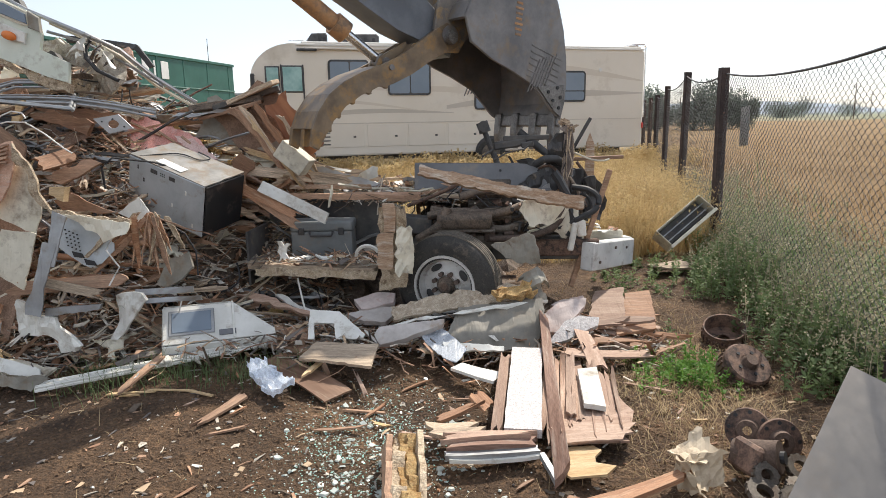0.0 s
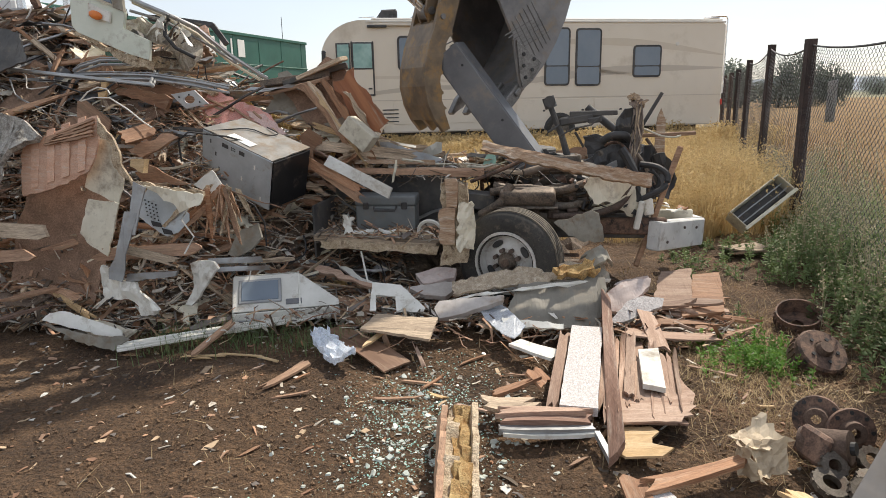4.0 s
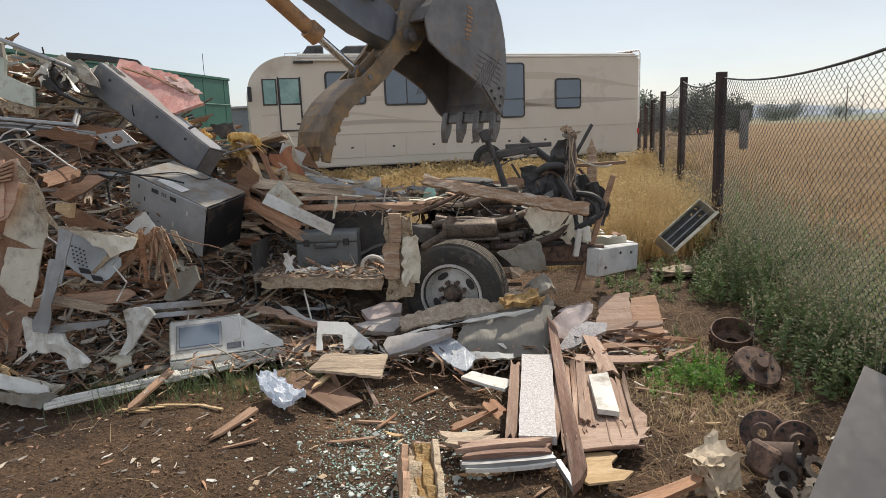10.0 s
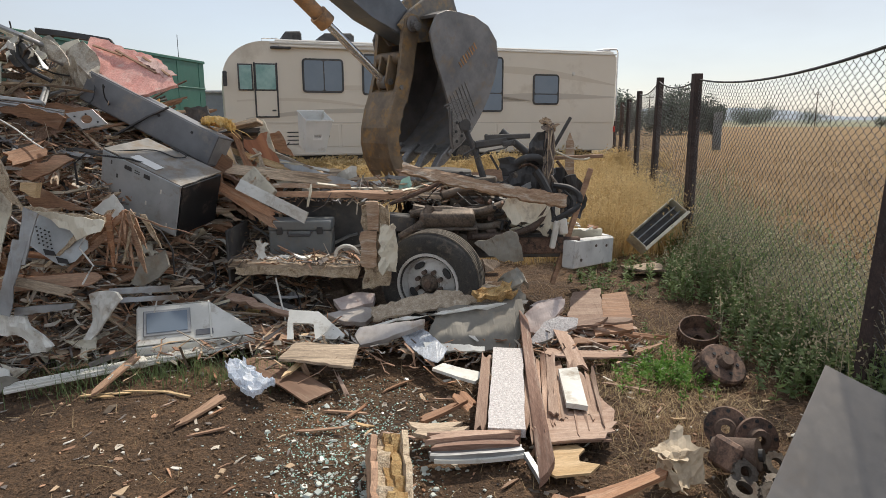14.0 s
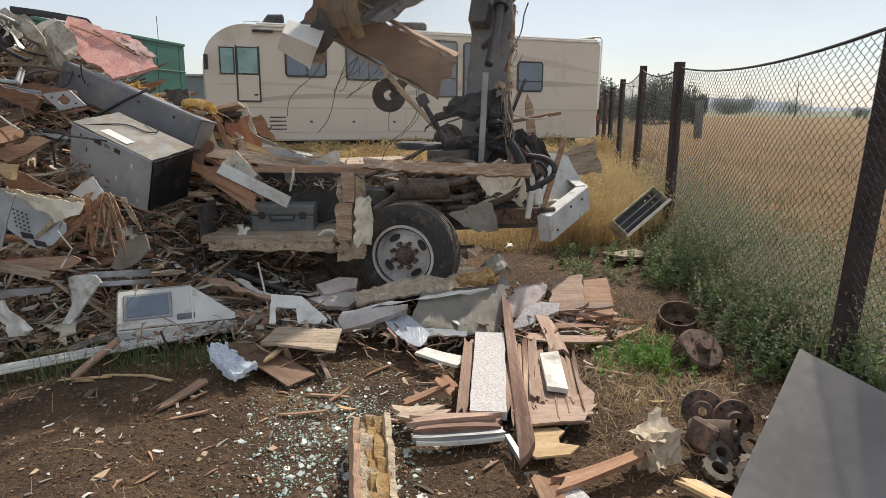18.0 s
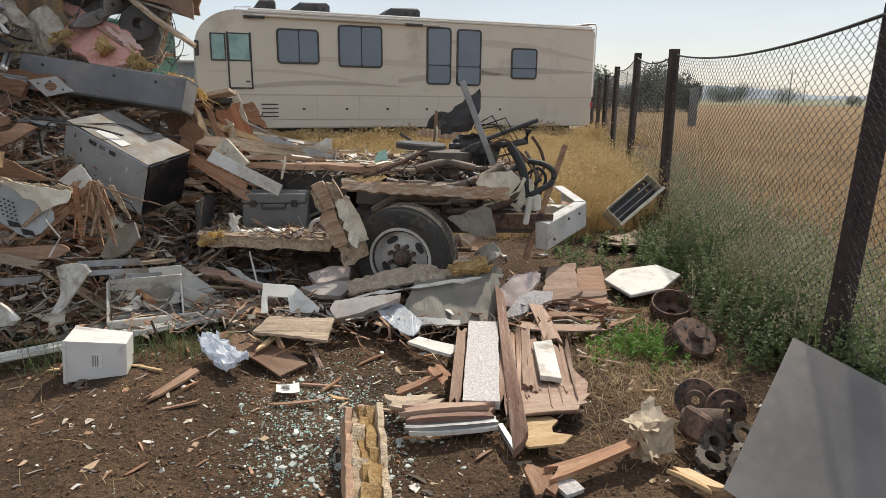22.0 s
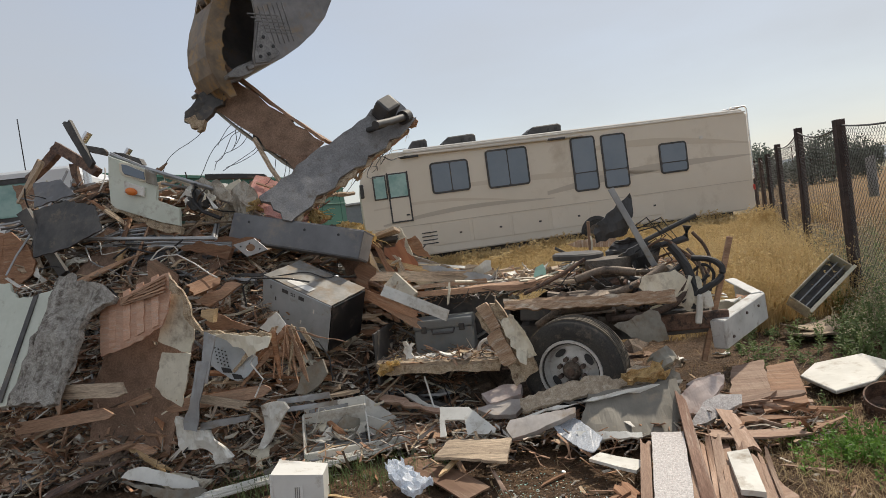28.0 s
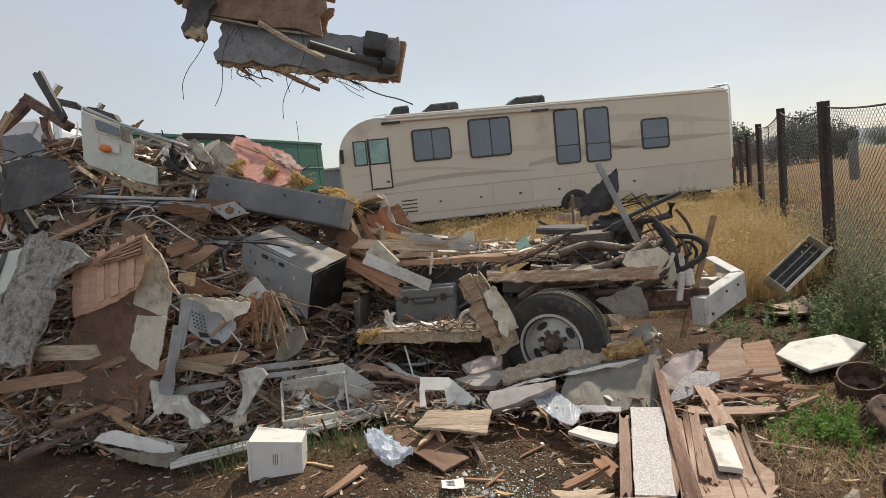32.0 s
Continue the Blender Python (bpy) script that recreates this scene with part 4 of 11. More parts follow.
def make_motorhome():
    L_, W_, H0, H1 = 11.25, 2.5, 0.82, 3.66
    ang = math.degrees(math.atan2(2.237, 6.641))
    # base point: front end of the side that faces the yard
    fx, fy = 2.729 - 8.42 * math.cos(radians(ang)), 19.041 - 8.42 * math.sin(radians(ang))
    rv = thing("motorhome", "large beige motorhome with darker swooshes parked in dry grass", "motorhome", pose(fx, fy, 0, 0, 0, ang))
    h = H1 - H0
    # side outline: raked, rounded nose
    prof = [(0.10, H0), (0.0, H0 + 0.5)] + [(1.08 - 1.08 * math.cos(radians(7.5 * k)), 2.76 + (H1 - 2.76) * math.sin(radians(7.5 * k))) for k in range(13)] + [(1.3, H1), (L_ - 0.12, H1), (L_, H1 - 0.1), (L_, H0)]
    part("body", add_prism(B(), prof, W_, pose(0, W_ / 2, 0), 0.04), "rv_paint", rv, smooth=True)
    part("roof", add_box(B(), L_ - 1.4, W_ - 0.1, 0.06, pose(L_ / 2 + 0.6, W_ / 2, H1 + 0.03), 0.02), "roof_white", rv)
    part("roof_trim", add_box(B(), L_ - 1.2, 0.03, 0.05, pose(L_ / 2 + 0.55, -0.012, H1 - 0.03), 0.008), "roof_white", rv)
    for z, t in ((1.66, 0.018), (H0 + 0.02, 0.03)):
        part("seam", add_box(B(), L_ - 0.3, 0.012, t, pose(L_ / 2 + 0.1, -0.004, z)), "rv_band", rv)
    # painted swooshes, laid slightly proud
    for x0, x1, z0, z1, w, mat in ((5.1, 11.2, 2.05, 2.45, 0.22, "rv_band"), (0.5, 5.3, 1.75, 1.95, 0.12, "rv_band"), (2.0, 9.3, 2.55, 2.2, 0.15, "rv_tan"), (6.2, 11.2, 3.1, 2.8, 0.20, "rv_tan"), (0.3, 4.5, 2.20, 2.0, 0.08, "rv_tan")):
        pts_a, pts_b = [], []
        for k in range(13):
            f = k / 12
            x, z = x0 + (x1 - x0) * f, z0 + (z1 - z0) * f + 0.12 * math.sin(f * 3.6)
            ww = w * math.sin(math.pi * min(1, 0.15 + f * 0.8))
            pts_a.append((x, z - ww / 2)), pts_b.append((x, z + ww / 2))
        part("painted_swoosh", add_prism(B(), pts_a + pts_b[::-1], 0.004, pose(0, -0.0025, 0)), mat, rv)

    def window(u0, u1, z0, z1, split, name="window", horizontal=False):
        wdw = part(name, rounded(u1 - u0, z1 - z0, 0.10, 0.03), "dark_plastic", rv)
        wdw.matrix_local = pose((u0 + u1) / 2, -0.012, (z0 + z1) / 2)
        a, c = (u1 - u0) / 2 - 0.05, (z1 - z0) / 2 - 0.05
        if split is None:
            panes = [(-a, a, -c, c)]
        elif horizontal:
            s = -c + 2 * c * split
            panes = [(-a, a, -c, s - 0.015), (-a, a, s + 0.015, c)]
        else:
            s = -a + 2 * a * split
            panes = [(-a, s - 0.015, -c, c), (s + 0.015, a, -c, c)]
        for x0, x1, q0, q1 in panes:
            pane = part("pane", rounded(x1 - x0, q1 - q0, 0.05, 0.012), "tinted_glass", wdw, "dark tinted pane")
            pane.matrix_local = pose((x0 + x1) / 2, -0.014, (q0 + q1) / 2)

    O = 8.42
    window(O - 6.49, O - 5.43, 2.42, 3.27, 0.52)
    window(O - 4.94, O - 3.76, 2.37, 3.42, 0.52)
    window(O - 2.52, O - 1.80, 1.97, 3.48, 0.33, horizontal=True)
    window(O - 1.64, O - 0.90, 1.95, 3.46, 0.33, horizontal=True)
    window(O + 0.04, O + 0.88, 2.16, 3.02, 0.33, horizontal=True)
    # cab window and driver's door, glazed right through
    for u0, u1, z0, z1, name in ((O - 8.06, O - 7.70, 2.45, 3.10, "cab_window"), (O - 7.66, O - 7.12, 2.45, 3.12, "door_window")):
        fr = part(name, add_box(B(), u1 - u0, 0.03, z1 - z0, pose(0, 0, 0), 0.012, 2), "dark_plastic", rv)
        fr.matrix_local = pose((u0 + u1) / 2, -0.012, (z0 + z1) / 2)
        part("pane", add_box(B(), u1 - u0 - 0.07, 0.012, z1 - z0 - 0.07, pose(0, -0.014, 0), 0.004), "cab_glass", fr, "greenish clear cab glass")
    d = part("cab_door", add_box(B(), 0.56, 0.02, 1.34, pose(0, 0, 0), 0.008), "rv_paint", rv, "beige driver's door with black edge seal")
    d.matrix_local = pose(O - 7.39, -0.004, 2.47)
    for x, z, sx, sz in ((-0.27, 0, 0.04, 1.34), (0.27, 0, 0.04, 1.34), (0, -0.66, 0.58, 0.04)):
        part("seal", add_box(B(), sx, 0.02, sz, pose(x, -0.014, z), 0.006), "dark_plastic", d)
    part("door_handle", add_box(B(), 0.10, 0.02, 0.04, pose(0.17, -0.012, -0.5), 0.006), "dark_plastic", d)
    # awning housing, lamps, hatches
    part("awning_rail", add_box(B(), 4.9, 0.09, 0.05, pose(O - 4.6, -0.045, 3.52, 0, 0.4, 0), 0.012), "rv_band", rv)
    for x in (O - 7.0, O - 2.9):
        part("awning_bracket", add_box(B(), 0.5, 0.1, 0.06, pose(x, -0.05, 3.50), 0.012), "dark_plastic", rv)
    for k in range(6):
        hatch = part("hatch", add_box(B(), 1.05, 0.014, 0.58, pose(0, 0, 0), 0.006), "rv_paint", rv)
        hatch.matrix_local = pose(2.3 + k * 1.12, -0.005, 1.33)
        part("latch", add_box(B(), 0.07, 0.012, 0.05, pose(0.25, -0.01, -0.02), 0.004), "dark_plastic", hatch)
    part("side_lamp", add_cyl(B(), 0.05, 0.03, pose(O + 1.35, -0.01, 3.05, 90, 0, 0), 12), "roof_white", rv)
    part("tail_lamp", add_box(B(), 0.05, 0.06, 0.16, pose(L_ - 0.02, -0.01, 1.45), 0.01), "red_lens", rv)
    # roof units
    for x, w, name in ((O - 6.62, 0.50, "roof_vent"), (O - 5.45, 0.95, "air_conditioner"), (O - 2.95, 1.0, "air_conditioner")):
        ac = part(name, add_prism(B(), [(-w / 2, 0), (-w / 2, 0.16), (-w * 0.32, 0.28), (w * 0.42, 0.30), (w / 2, 0.24), (w / 2, 0)], 0.75, pose(0, 0, 0), 0.03), "dark_plastic", rv)
        ac.matrix_local = pose(x, 1.1, H1 + 0.06)
        for s in (-0.1, 0.12):
            part("grille", add_box(B(), 0.08, 0.012, 0.10, pose(w * s + 0.2 * w, -0.376, 0.14), 0.01), "cable", ac)
    part("antenna", add_tube(B(), [(O - 7.4, 0.6, H1), (O - 7.4, 0.6, H1 + 0.12), (O - 7.0, 0.6, H1 + 0.14)], 0.014), "chrome", rv)
    part("ladder", add_tube(B(), [(L_ - 0.34, 0.25, H1 + 0.02), (L_ - 0.34, 0.25, H1 + 0.14), (L_ + 0.12, 0.25, H1 + 0.15), (L_ + 0.17, 0.25, H1 + 0.06), (L_ + 0.17, 0.25, 1.7), (L_ + 0.02, 0.25, 1.6)], 0.024, 8), "chrome", rv)
    part("ladder", add_tube(B(), [(L_ - 0.34, 0.6, H1 + 0.02), (L_ - 0.34, 0.6, H1 + 0.14), (L_ + 0.12, 0.6, H1 + 0.15), (L_ + 0.17, 0.6, H1 + 0.06), (L_ + 0.17, 0.6, 1.7), (L_ + 0.02, 0.6, 1.6)], 0.024, 8), "chrome", rv)
    for k in range(5):
        part("rung", add_tube(B(), [(L_ + 0.165, 0.25, 2.0 + 0.33 * k), (L_ + 0.165, 0.6, 2.0 + 0.33 * k)], 0.014, 6), "chrome", rv)
    mir = part("wing_mirror", add_box(B(), 0.10, 0.22, 0.36, pose(0, 0, 0), 0.03, 2), "dark_plastic", rv)
    mir.matrix_local = pose(0.05, -0.24, 2.72)
    part("mirror_arm", add_tube(B(), [(0.05, 0.2, 0.15), (0.0, 0.1, 0.12), (0, 0, 0)], 0.018), "dark_plastic", mir)
    # wheels in dark arches
    for u in (O - 7.35, O - 2.05):
        arch = part("wheel_arch", add_cyl(B(), 0.45, 0.03, pose(0, 0, 0, 90, 0, 0), 28), "dark_plastic", rv)
        arch.matrix_local = pose(u, -0.008, 0.80)
        w = part("wheel", add_cyl(B(), 0.40, 0.25, pose(0, 0, 0, 90, 0, 0), 28), "tyre", rv, smooth=True)
        w.matrix_local = pose(u, 0.085, 0.76)
        part("rim", add_cyl(B(), 0.27, 0.03, pose(0, -0.13, 0, 90, 0, 0), 24), "cast_metal", w)
    for k in range(4):
        part("step_louvre", add_box(B(), 0.42, 0.012, 0.03, pose(O - 6.72, -0.012, 1.12 + k * 0.1), 0.004), "dark_plastic", rv)
    part("under_frame", add_box(B(), L_ - 1.2, W_ - 0.5, 0.35, pose(L_ / 2, W_ / 2, 0.85)), "frame_black", rv)
    for u in (1.1, L_ - 4.0):
        for v in (0.4, 2.1):
            part("tyre_support", add_cyl(B(), 0.43, 0.24, pose(u, v, 0.83, 90, 0, 0), 20), "tyre", rv)


M["cab_glass"] = surface("cab_glass", (0.20, 0.36, 0.34), (0.34, 0.52, 0.49), 0.08, scale=2.5, fine=7, bump=0, spread=0.1)
make_motorhome()


# ---- trailer and truck behind the heap ----
def make_trailer():
    tr = thing("green_trailer", "dark green box trailer with white lettering behind the heap", "trailer", pose(-9.1, 26.1, 0.2, 0, 0, 80.8))
    part("body", add_box(B(), 13.0, 2.5, 2.6, pose(-6.5, 1.25, 2.5), 0.03), "green_paint", tr)
    part("top_rail", add_box(B(), 13.0, 0.06, 0.10, pose(-6.5, -0.02, 3.74), 0.01), "green_paint", tr)
    part("side_band", add_box(B(), 13.0, 0.03, 0.05, pose(-6.5, -0.012, 2.75), 0.01), "green_paint", tr)
    for k in range(9):
        part("rivet_strip", add_box(B(), 0.05, 0.012, 2.4, pose(-0.4 - k * 1.5, -0.005, 2.5)), "green_paint", tr)
    for x in (-1.2, -2.3, -11):
        part("wheel", add_cyl(B(), 0.5, 0.28, pose(x, 0.2, 0.48, 90, 0, 0), 22), "tyre", tr)
    part("chassis_rail", add_box(B(), 12.5, 1.2, 0.25, pose(-6.5, 1.25, 1.1)), "frame_black", tr)
    for x, w in ((-7.7, 0.42), (-7.0, 0.42), (-6.15, 0.46), (-5.5, 0.34), (-5.05, 0.10), (-4.5, 0.40)):
        part("letter_bar", add_box(B(), w, 0.02, 0.56, pose(x, -0.012, 3.27), 0.01), "letter_white", tr, "white bar of lettering")
    part("aerial", add_tube(B(), [(-0.9, 0.5, 3.8), (-0.9, 0.5, 4.7)], 0.012, 5), "cable", tr)


make_trailer()


def make_shed():
    sh = thing("grey_shed", "low grey metal shed far behind the motorhome", "shed", pose(-9.6, 33.0, 0.2))
    part("wall", add_box(B(), 5.0, 3.0, 2.9, pose(0, 1.5, 1.45), 0.02), "steel_blue", sh)
    part("roof", add_box(B(), 5.3, 3.3, 0.12, pose(0, 1.5, 2.95), 0.02), "zinc", sh)
    part("door", add_box(B(), 1.0, 0.05, 2.0, pose(1.2, -0.02, 1.0), 0.01), "zinc", sh)


M["steel_blue"] = surface("steel_blue", (0.17, 0.20, 0.23), (0.22, 0.25, 0.28), 0.5, scale=1, fine=8, bump=0, spread=0)
make_shed()


def make_truck():
    """Cab and bonnet of a white road tractor behind the heap."""
    t = thing("road_tractor", "white long-bonnet road tractor with amber roof lamps behind the heap", "truck", pose(-10.2, 11.4, -0.05, 0, 0, 200))
    part("cab", add_prism(B(), [(-1.0, 1.2), (-1.0, 3.55), (-0.8, 3.75), (0.95, 3.75), (1.25, 2.75), (1.25, 1.2)], 2.2, pose(0, 0, 0), 0.05), "truck_white", t)
    bon = part("bonnet", add_prism(B(), [(1.2, 1.0), (1.2, 2.65), (2.4, 2.5), (3.1, 2.2), (3.25, 1.0)], 1.5, pose(0, 0, 0), 0.08), "truck_white", t)
    part("badge_bar", add_box(B(), 0.42, 0.012, 0.09, pose(2.1, 0.756, 1.9), 0.004), "steel_grey", bon, "dark maker's lettering as a plain bar")
    part("windscreen", add_box(B(), 0.02, 1.7, 0.75, pose(1.10, 0, 3.2, 0, -17, 0), 0.01), "cab_glass", t)
    for y in (-1.105, 1.105):
        win = part("side_window", add_box(B(), 0.85, 0.02, 0.62, pose(0.35, y, 3.2), 0.03, 2), "cab_glass", t)
        part("window_bar", add_box(B(), 0.03, 0.03, 0.62, pose(0.55, y * 1.007, 3.2)), "dark_plastic", win)
        part("window_frame", add_box(B(), 1.05, 0.012, 0.82, pose(0.35, y * 0.996, 3.2), 0.02), "dark_plastic", win)
    part("sun_visor", add_box(B(), 0.4, 2.1, 0.05, pose(1.2, 0, 3.68, 0, 14, 0), 0.01), "truck_white", t)
    for y in (-0.8, 0.0, 0.8):
        part("roof_lamp", add_box(B(), 0.18, 0.16, 0.12, pose(0.7, y, 3.82), 0.03), "amber", t, "amber roof lamp")
    for y in (-1.2, 1.2):
        part("smoke_pipe", add_tube(B(), [(-1.15, y, 1.2), (-1.15, y, 4.1), (-1.3, y, 4.3)], 0.07, 10), "chrome", t)
        part("mirror", add_box(B(), 0.06, 0.2, 0.5, pose(1.4, y * 1.15, 3.1), 0.02), "dark_plastic", t)
        part("mirror_arm", add_tube(B(), [(1.0, y, 3.5), (1.4, y * 1.15, 3.45), (1.4, y * 1.15, 3.0)], 0.02), "chrome", t)
        for x in (2.3, -2.0):
            part("wheel", add_cyl(B(), 0.5, 0.3, pose(x, y * 0.8, 0.5, 90, 0, 0), 22), "tyre", t)
    part("aerial", add_tube(B(), [(0.9, -1.15, 3.5), (0.9, -1.15, 5.2)], 0.012, 5), "cable", t)
    part("frame", add_box(B(), 5.5, 0.9, 0.3, pose(0.2, 0, 0.9)), "frame_black", t)


make_truck()


# ---- the heap of wreckage ----
def between(a, b, lying, roll=0.0):
    """A pose in the middle of a and b, its x axis from a to b; its flat side up when lying, else towards the yard."""
    a, b = Vector(a), Vector(b)
    x = (b - a).normalized()
    up = Vector((0, 0, 1)) if lying else Vector((0, -1, 0.25))
    y = up.cross(x).normalized()
    z = x.cross(y)
    m = Matrix((x, y, z)).transposed().to_4x4()
    m.translation = (a + b) / 2
    return m @ pose(0, 0, 0, roll, 0, 0)


M["stud_wood"] = surface("stud_wood", (0.19, 0.10, 0.07), (0.34, 0.21, 0.155), 0.8, scale=5, fine=45, bump=0.35, stretch=(0.25, 3, 3), dirt=(0.46, 0.36, 0.29), dirt_amount=0.3)
RAGGED = {"stud": (0.05, "xX"), "wood": (0.05, "xX"), "cream": (0.035, "xXyY"), "torn": (0.05, "xXyY"), "pale": (0.03, "xXy"), "concrete": (0.06, "xXyY"), "pink": (0.02, "xXY"), "brown": (0.04, "xXyY"), "grey": (0.04, "xXyY"), "foam": (0.004, "xXyY")}
CAT = {"plank": "plank", "lath": "lath", "splinter_board": "board"}


def board(name, mat, a, b, width, thick, lying, label):
    """One torn board, strip or panel that reaches from a to b."""
    rng = random.Random(round(a[0] * 997 + b[1] * 331 + a[2] * 77))
    length = (Vector(b) - Vector(a)).length
    jag, sides = RAGGED.get(mat.split("_")[0], (0.008, "xX"))
    nx, ny = max(3, min(12, int(length / 0.07))), max(2, min(7, int(width / 0.05)))
    if mat.startswith("wood"):
        jag, ny = min(0.30 * length, 0.09), max(4, ny)
    bend = rng.uniform(-0.04, 0.05) * length if mat not in ("zinc", "rust_steel", "frame_black") else rng.uniform(-0.02, 0.02) * length
    if name == "wall_foam":
        bend = 0
    if name == "white_moulding":
        bend = -0.30 * length
    bm = add_sheet(B(), length, width, thick, rng, min(jag, width * 0.6 if not mat.startswith("wood") else 1), bend, rng.uniform(-0.03, 0.03) * length, nx=nx, ny=ny, sides=sides, rough=0.012 if mat == "concrete" else 0.0015)
    return single(name, bm, mat, label, name.split("_")[-1], between(a, b, lying), group="pieces of wreckage")


board("felt_sheet", "brown_felt", (-3.88, 4.50, 0.83), (-3.11, 4.50, 0.67), 1.061, .02, 0, "dark brown felt-backed sheet hanging in the heap")
board("dark_post", "frame_black", (-4.93, 5.10, 2.34), (-4.60, 5.10, 1.70), 0.103, .05, 0, "dark steel bar across the heap")
board("dark_post", "rust_steel", (-5.85, 5.00, 1.43), (-5.47, 5.20, 1.80), 0.120, .05, 0, "dark steel bar across the heap")
board("long_rail", "dark_plastic", (-4.02, 6.80, 2.60), (-3.29, 6.80, 2.50), 0.054, .05, 0, "dark plastic rail on top of the heap")
board("long_rail", "dark_plastic", (-3.29, 6.80, 2.50), (-3.14, 6.80, 2.29), 0.052, .05, 0, "dark plastic rail on top of the heap")
board("pale_board", "white_panel", (-1.58, 5.20, 1.20), (-1.02, 5.12, 0.93), 0.095, .03, 0, "dusty white shelf board sticking out of the heap")
board("plank", "wood_fresh", (-2.00, 5.30, 1.30), (-1.25, 5.10, 0.95), 0.068, .02, 0, "split reddish plank in the heap")
board("plank", "wood_brown", (-1.76, 5.30, 1.17), (-1.24, 5.10, 0.86), 0.077, .02, 0, "split reddish plank in the heap")
board("plank", "wood_old", (-1.92, 5.70, 1.30), (-0.92, 5.80, 1.17), 0.094, .02, 0, "grey weathered board lying on the heap")
board("plank", "cream_panel", (-1.95, 6.00, 1.41), (-1.14, 5.80, 1.14), 0.086, .015, 0, "dusty cream strip lying on the heap")
board("plank", "wood_old", (-1.76, 6.20, 1.46), (-1.11, 6.00, 1.23), 0.077, .015, 0, "grey weathered board lying on the heap")
board("plank", "wood_yellow", (-1.96, 5.90, 1.48), (-1.31, 5.90, 1.26), 0.054, .015, 0, "pale wood lath lying on the heap")
board("reddish_board", "wood_fresh", (-1.94, 5.60, 1.37), (-1.78, 5.60, 1.27), 0.208, .012, 0, "small reddish wood veneer panel")
board("wood_sheet", "wood_brown", (-3.71, 5.00, 1.63), (-3.42, 5.00, 1.39), 0.319, .02, 0, "dark reddish wood panel in the heap")
board("wood_sheet", "wood_fresh", (-3.08, 4.70, 1.42), (-2.94, 5.00, 1.50), 0.129, .02, 0, "dark reddish wood panel in the heap")
board("plank", "wood_old", (-4.25, 4.00, 0.85), (-3.23, 4.00, 0.81), 0.107, .03, 0, "weathered board low in the heap")
board("plank", "wood_brown", (-4.15, 3.90, 0.61), (-3.40, 4.00, 0.65), 0.088, .03, 0, "brown board low in the heap")
board("plank", "wood_brown", (-3.07, 4.20, 0.60), (-2.28, 4.30, 0.64), 0.091, .03, 0, "brown board low in the heap")
board("plank", "wood_old", (-2.87, 4.20, 0.66), (-2.42, 4.20, 0.56), 0.063, .03, 0, "brown board low in the heap")
board("plank", "wood_yellow", (-3.56, 4.34, 0.25), (-3.13, 4.15, 0.12), 0.050, .02, 1, "pale wood lath on the ground edge")
board("plank", "rust_steel", (-3.96, 3.86, 0.10), (-3.40, 4.09, 0.25), 0.117, .02, 1, "bent rusty rod by the heap")
board("plank", "zinc", (-2.27, 4.35, 0.53), (-1.86, 4.40, 0.54), 0.044, .02, 0, "thin grey metal strip low in the heap")
board("plank", "zinc", (-2.21, 4.30, 0.48), (-1.78, 4.35, 0.49), 0.035, .02, 0, "thin grey metal strip low in the heap")
board("cream_strip", "cream_panel", (-3.33, 4.13, 0.12), (-2.73, 3.95, 0.08), 0.188, .02, 1, "crumpled cream panel strip on the ground")
board("cream_strip", "grey_board", (-3.28, 4.06, 0.05), (-2.67, 3.83, 0.04), 0.136, .02, 1, "crumpled grey panel strip on the ground")
board("black_bar", "dark_plastic", (-2.10, 4.59, 0.10), (-1.49, 4.60, 0.10), 0.128, .02, 1, "black plastic rail on the grass")
board("white_strip", "white_panel", (0.03, 4.05, 0.08), (0.31, 3.84, 0.08), 0.136, .02, 1, "dusty white panel piece on the ground")
board("lath", "wood_old", (-1.05, 4.48, 0.12), (-0.60, 4.26, 0.12), 0.062, .02, 1, "splintered lath on the debris")
board("lath", "wood_yellow", (-0.96, 3.86, 0.09), (-0.86, 4.15, 0.12), 0.040, .015, 1, "splintered lath on the debris")
board("lath", "wood_brown", (-1.44, 3.31, 0.02), (-1.28, 3.74, 0.03), 0.063, .015, 1, "broken brown lath on the soil")
board("lath", "wood_brown", (-2.11, 3.71, 0.04), (-2.00, 4.14, 0.14), 0.058, .015, 1, "broken brown lath on the gutter rail")
board("lath", "wood_pink", (-0.53, 3.73, 0.02), (-0.64, 3.96, 0.10), 0.023, .01, 1, "thin pale stick in the soil")
board("wall_stud", "stud_wood", (0.68, 4.66, 0.22), (0.54, 2.69, 0.06), 0.070, .05, 1, "long brown wall stud of a torn-off wall")
board("wall_stud", "wood_pink", (0.37, 4.18, 0.12), (0.25, 3.08, 0.09), 0.062, .04, 1, "pale wall stud of a torn-off wall")
board("wall_foam", "foam", (0.51, 4.14, 0.16), (0.39, 3.08, 0.10), 0.199, .05, 1, "white foam insulation panel between wall studs")
board("wall_plate", "stud_wood", (-0.01, 2.95, 0.10), (0.47, 3.00, 0.10), 0.077, .03, 1, "brown bottom plate of a torn-off wall")
board("wall_plate", "wood_pink", (-0.01, 2.99, 0.12), (0.46, 3.04, 0.12), 0.055, .03, 1, "brown bottom plate of a torn-off wall")
board("metal_edge", "zinc", (-0.01, 2.89, 0.07), (0.46, 2.95, 0.07), 0.051, .03, 1, "white metal edge strip of a torn-off wall")
board("metal_edge", "white_panel", (0.01, 2.87, 0.05), (0.47, 2.93, 0.05), 0.039, .02, 1, "white metal edge strip of a torn-off wall")
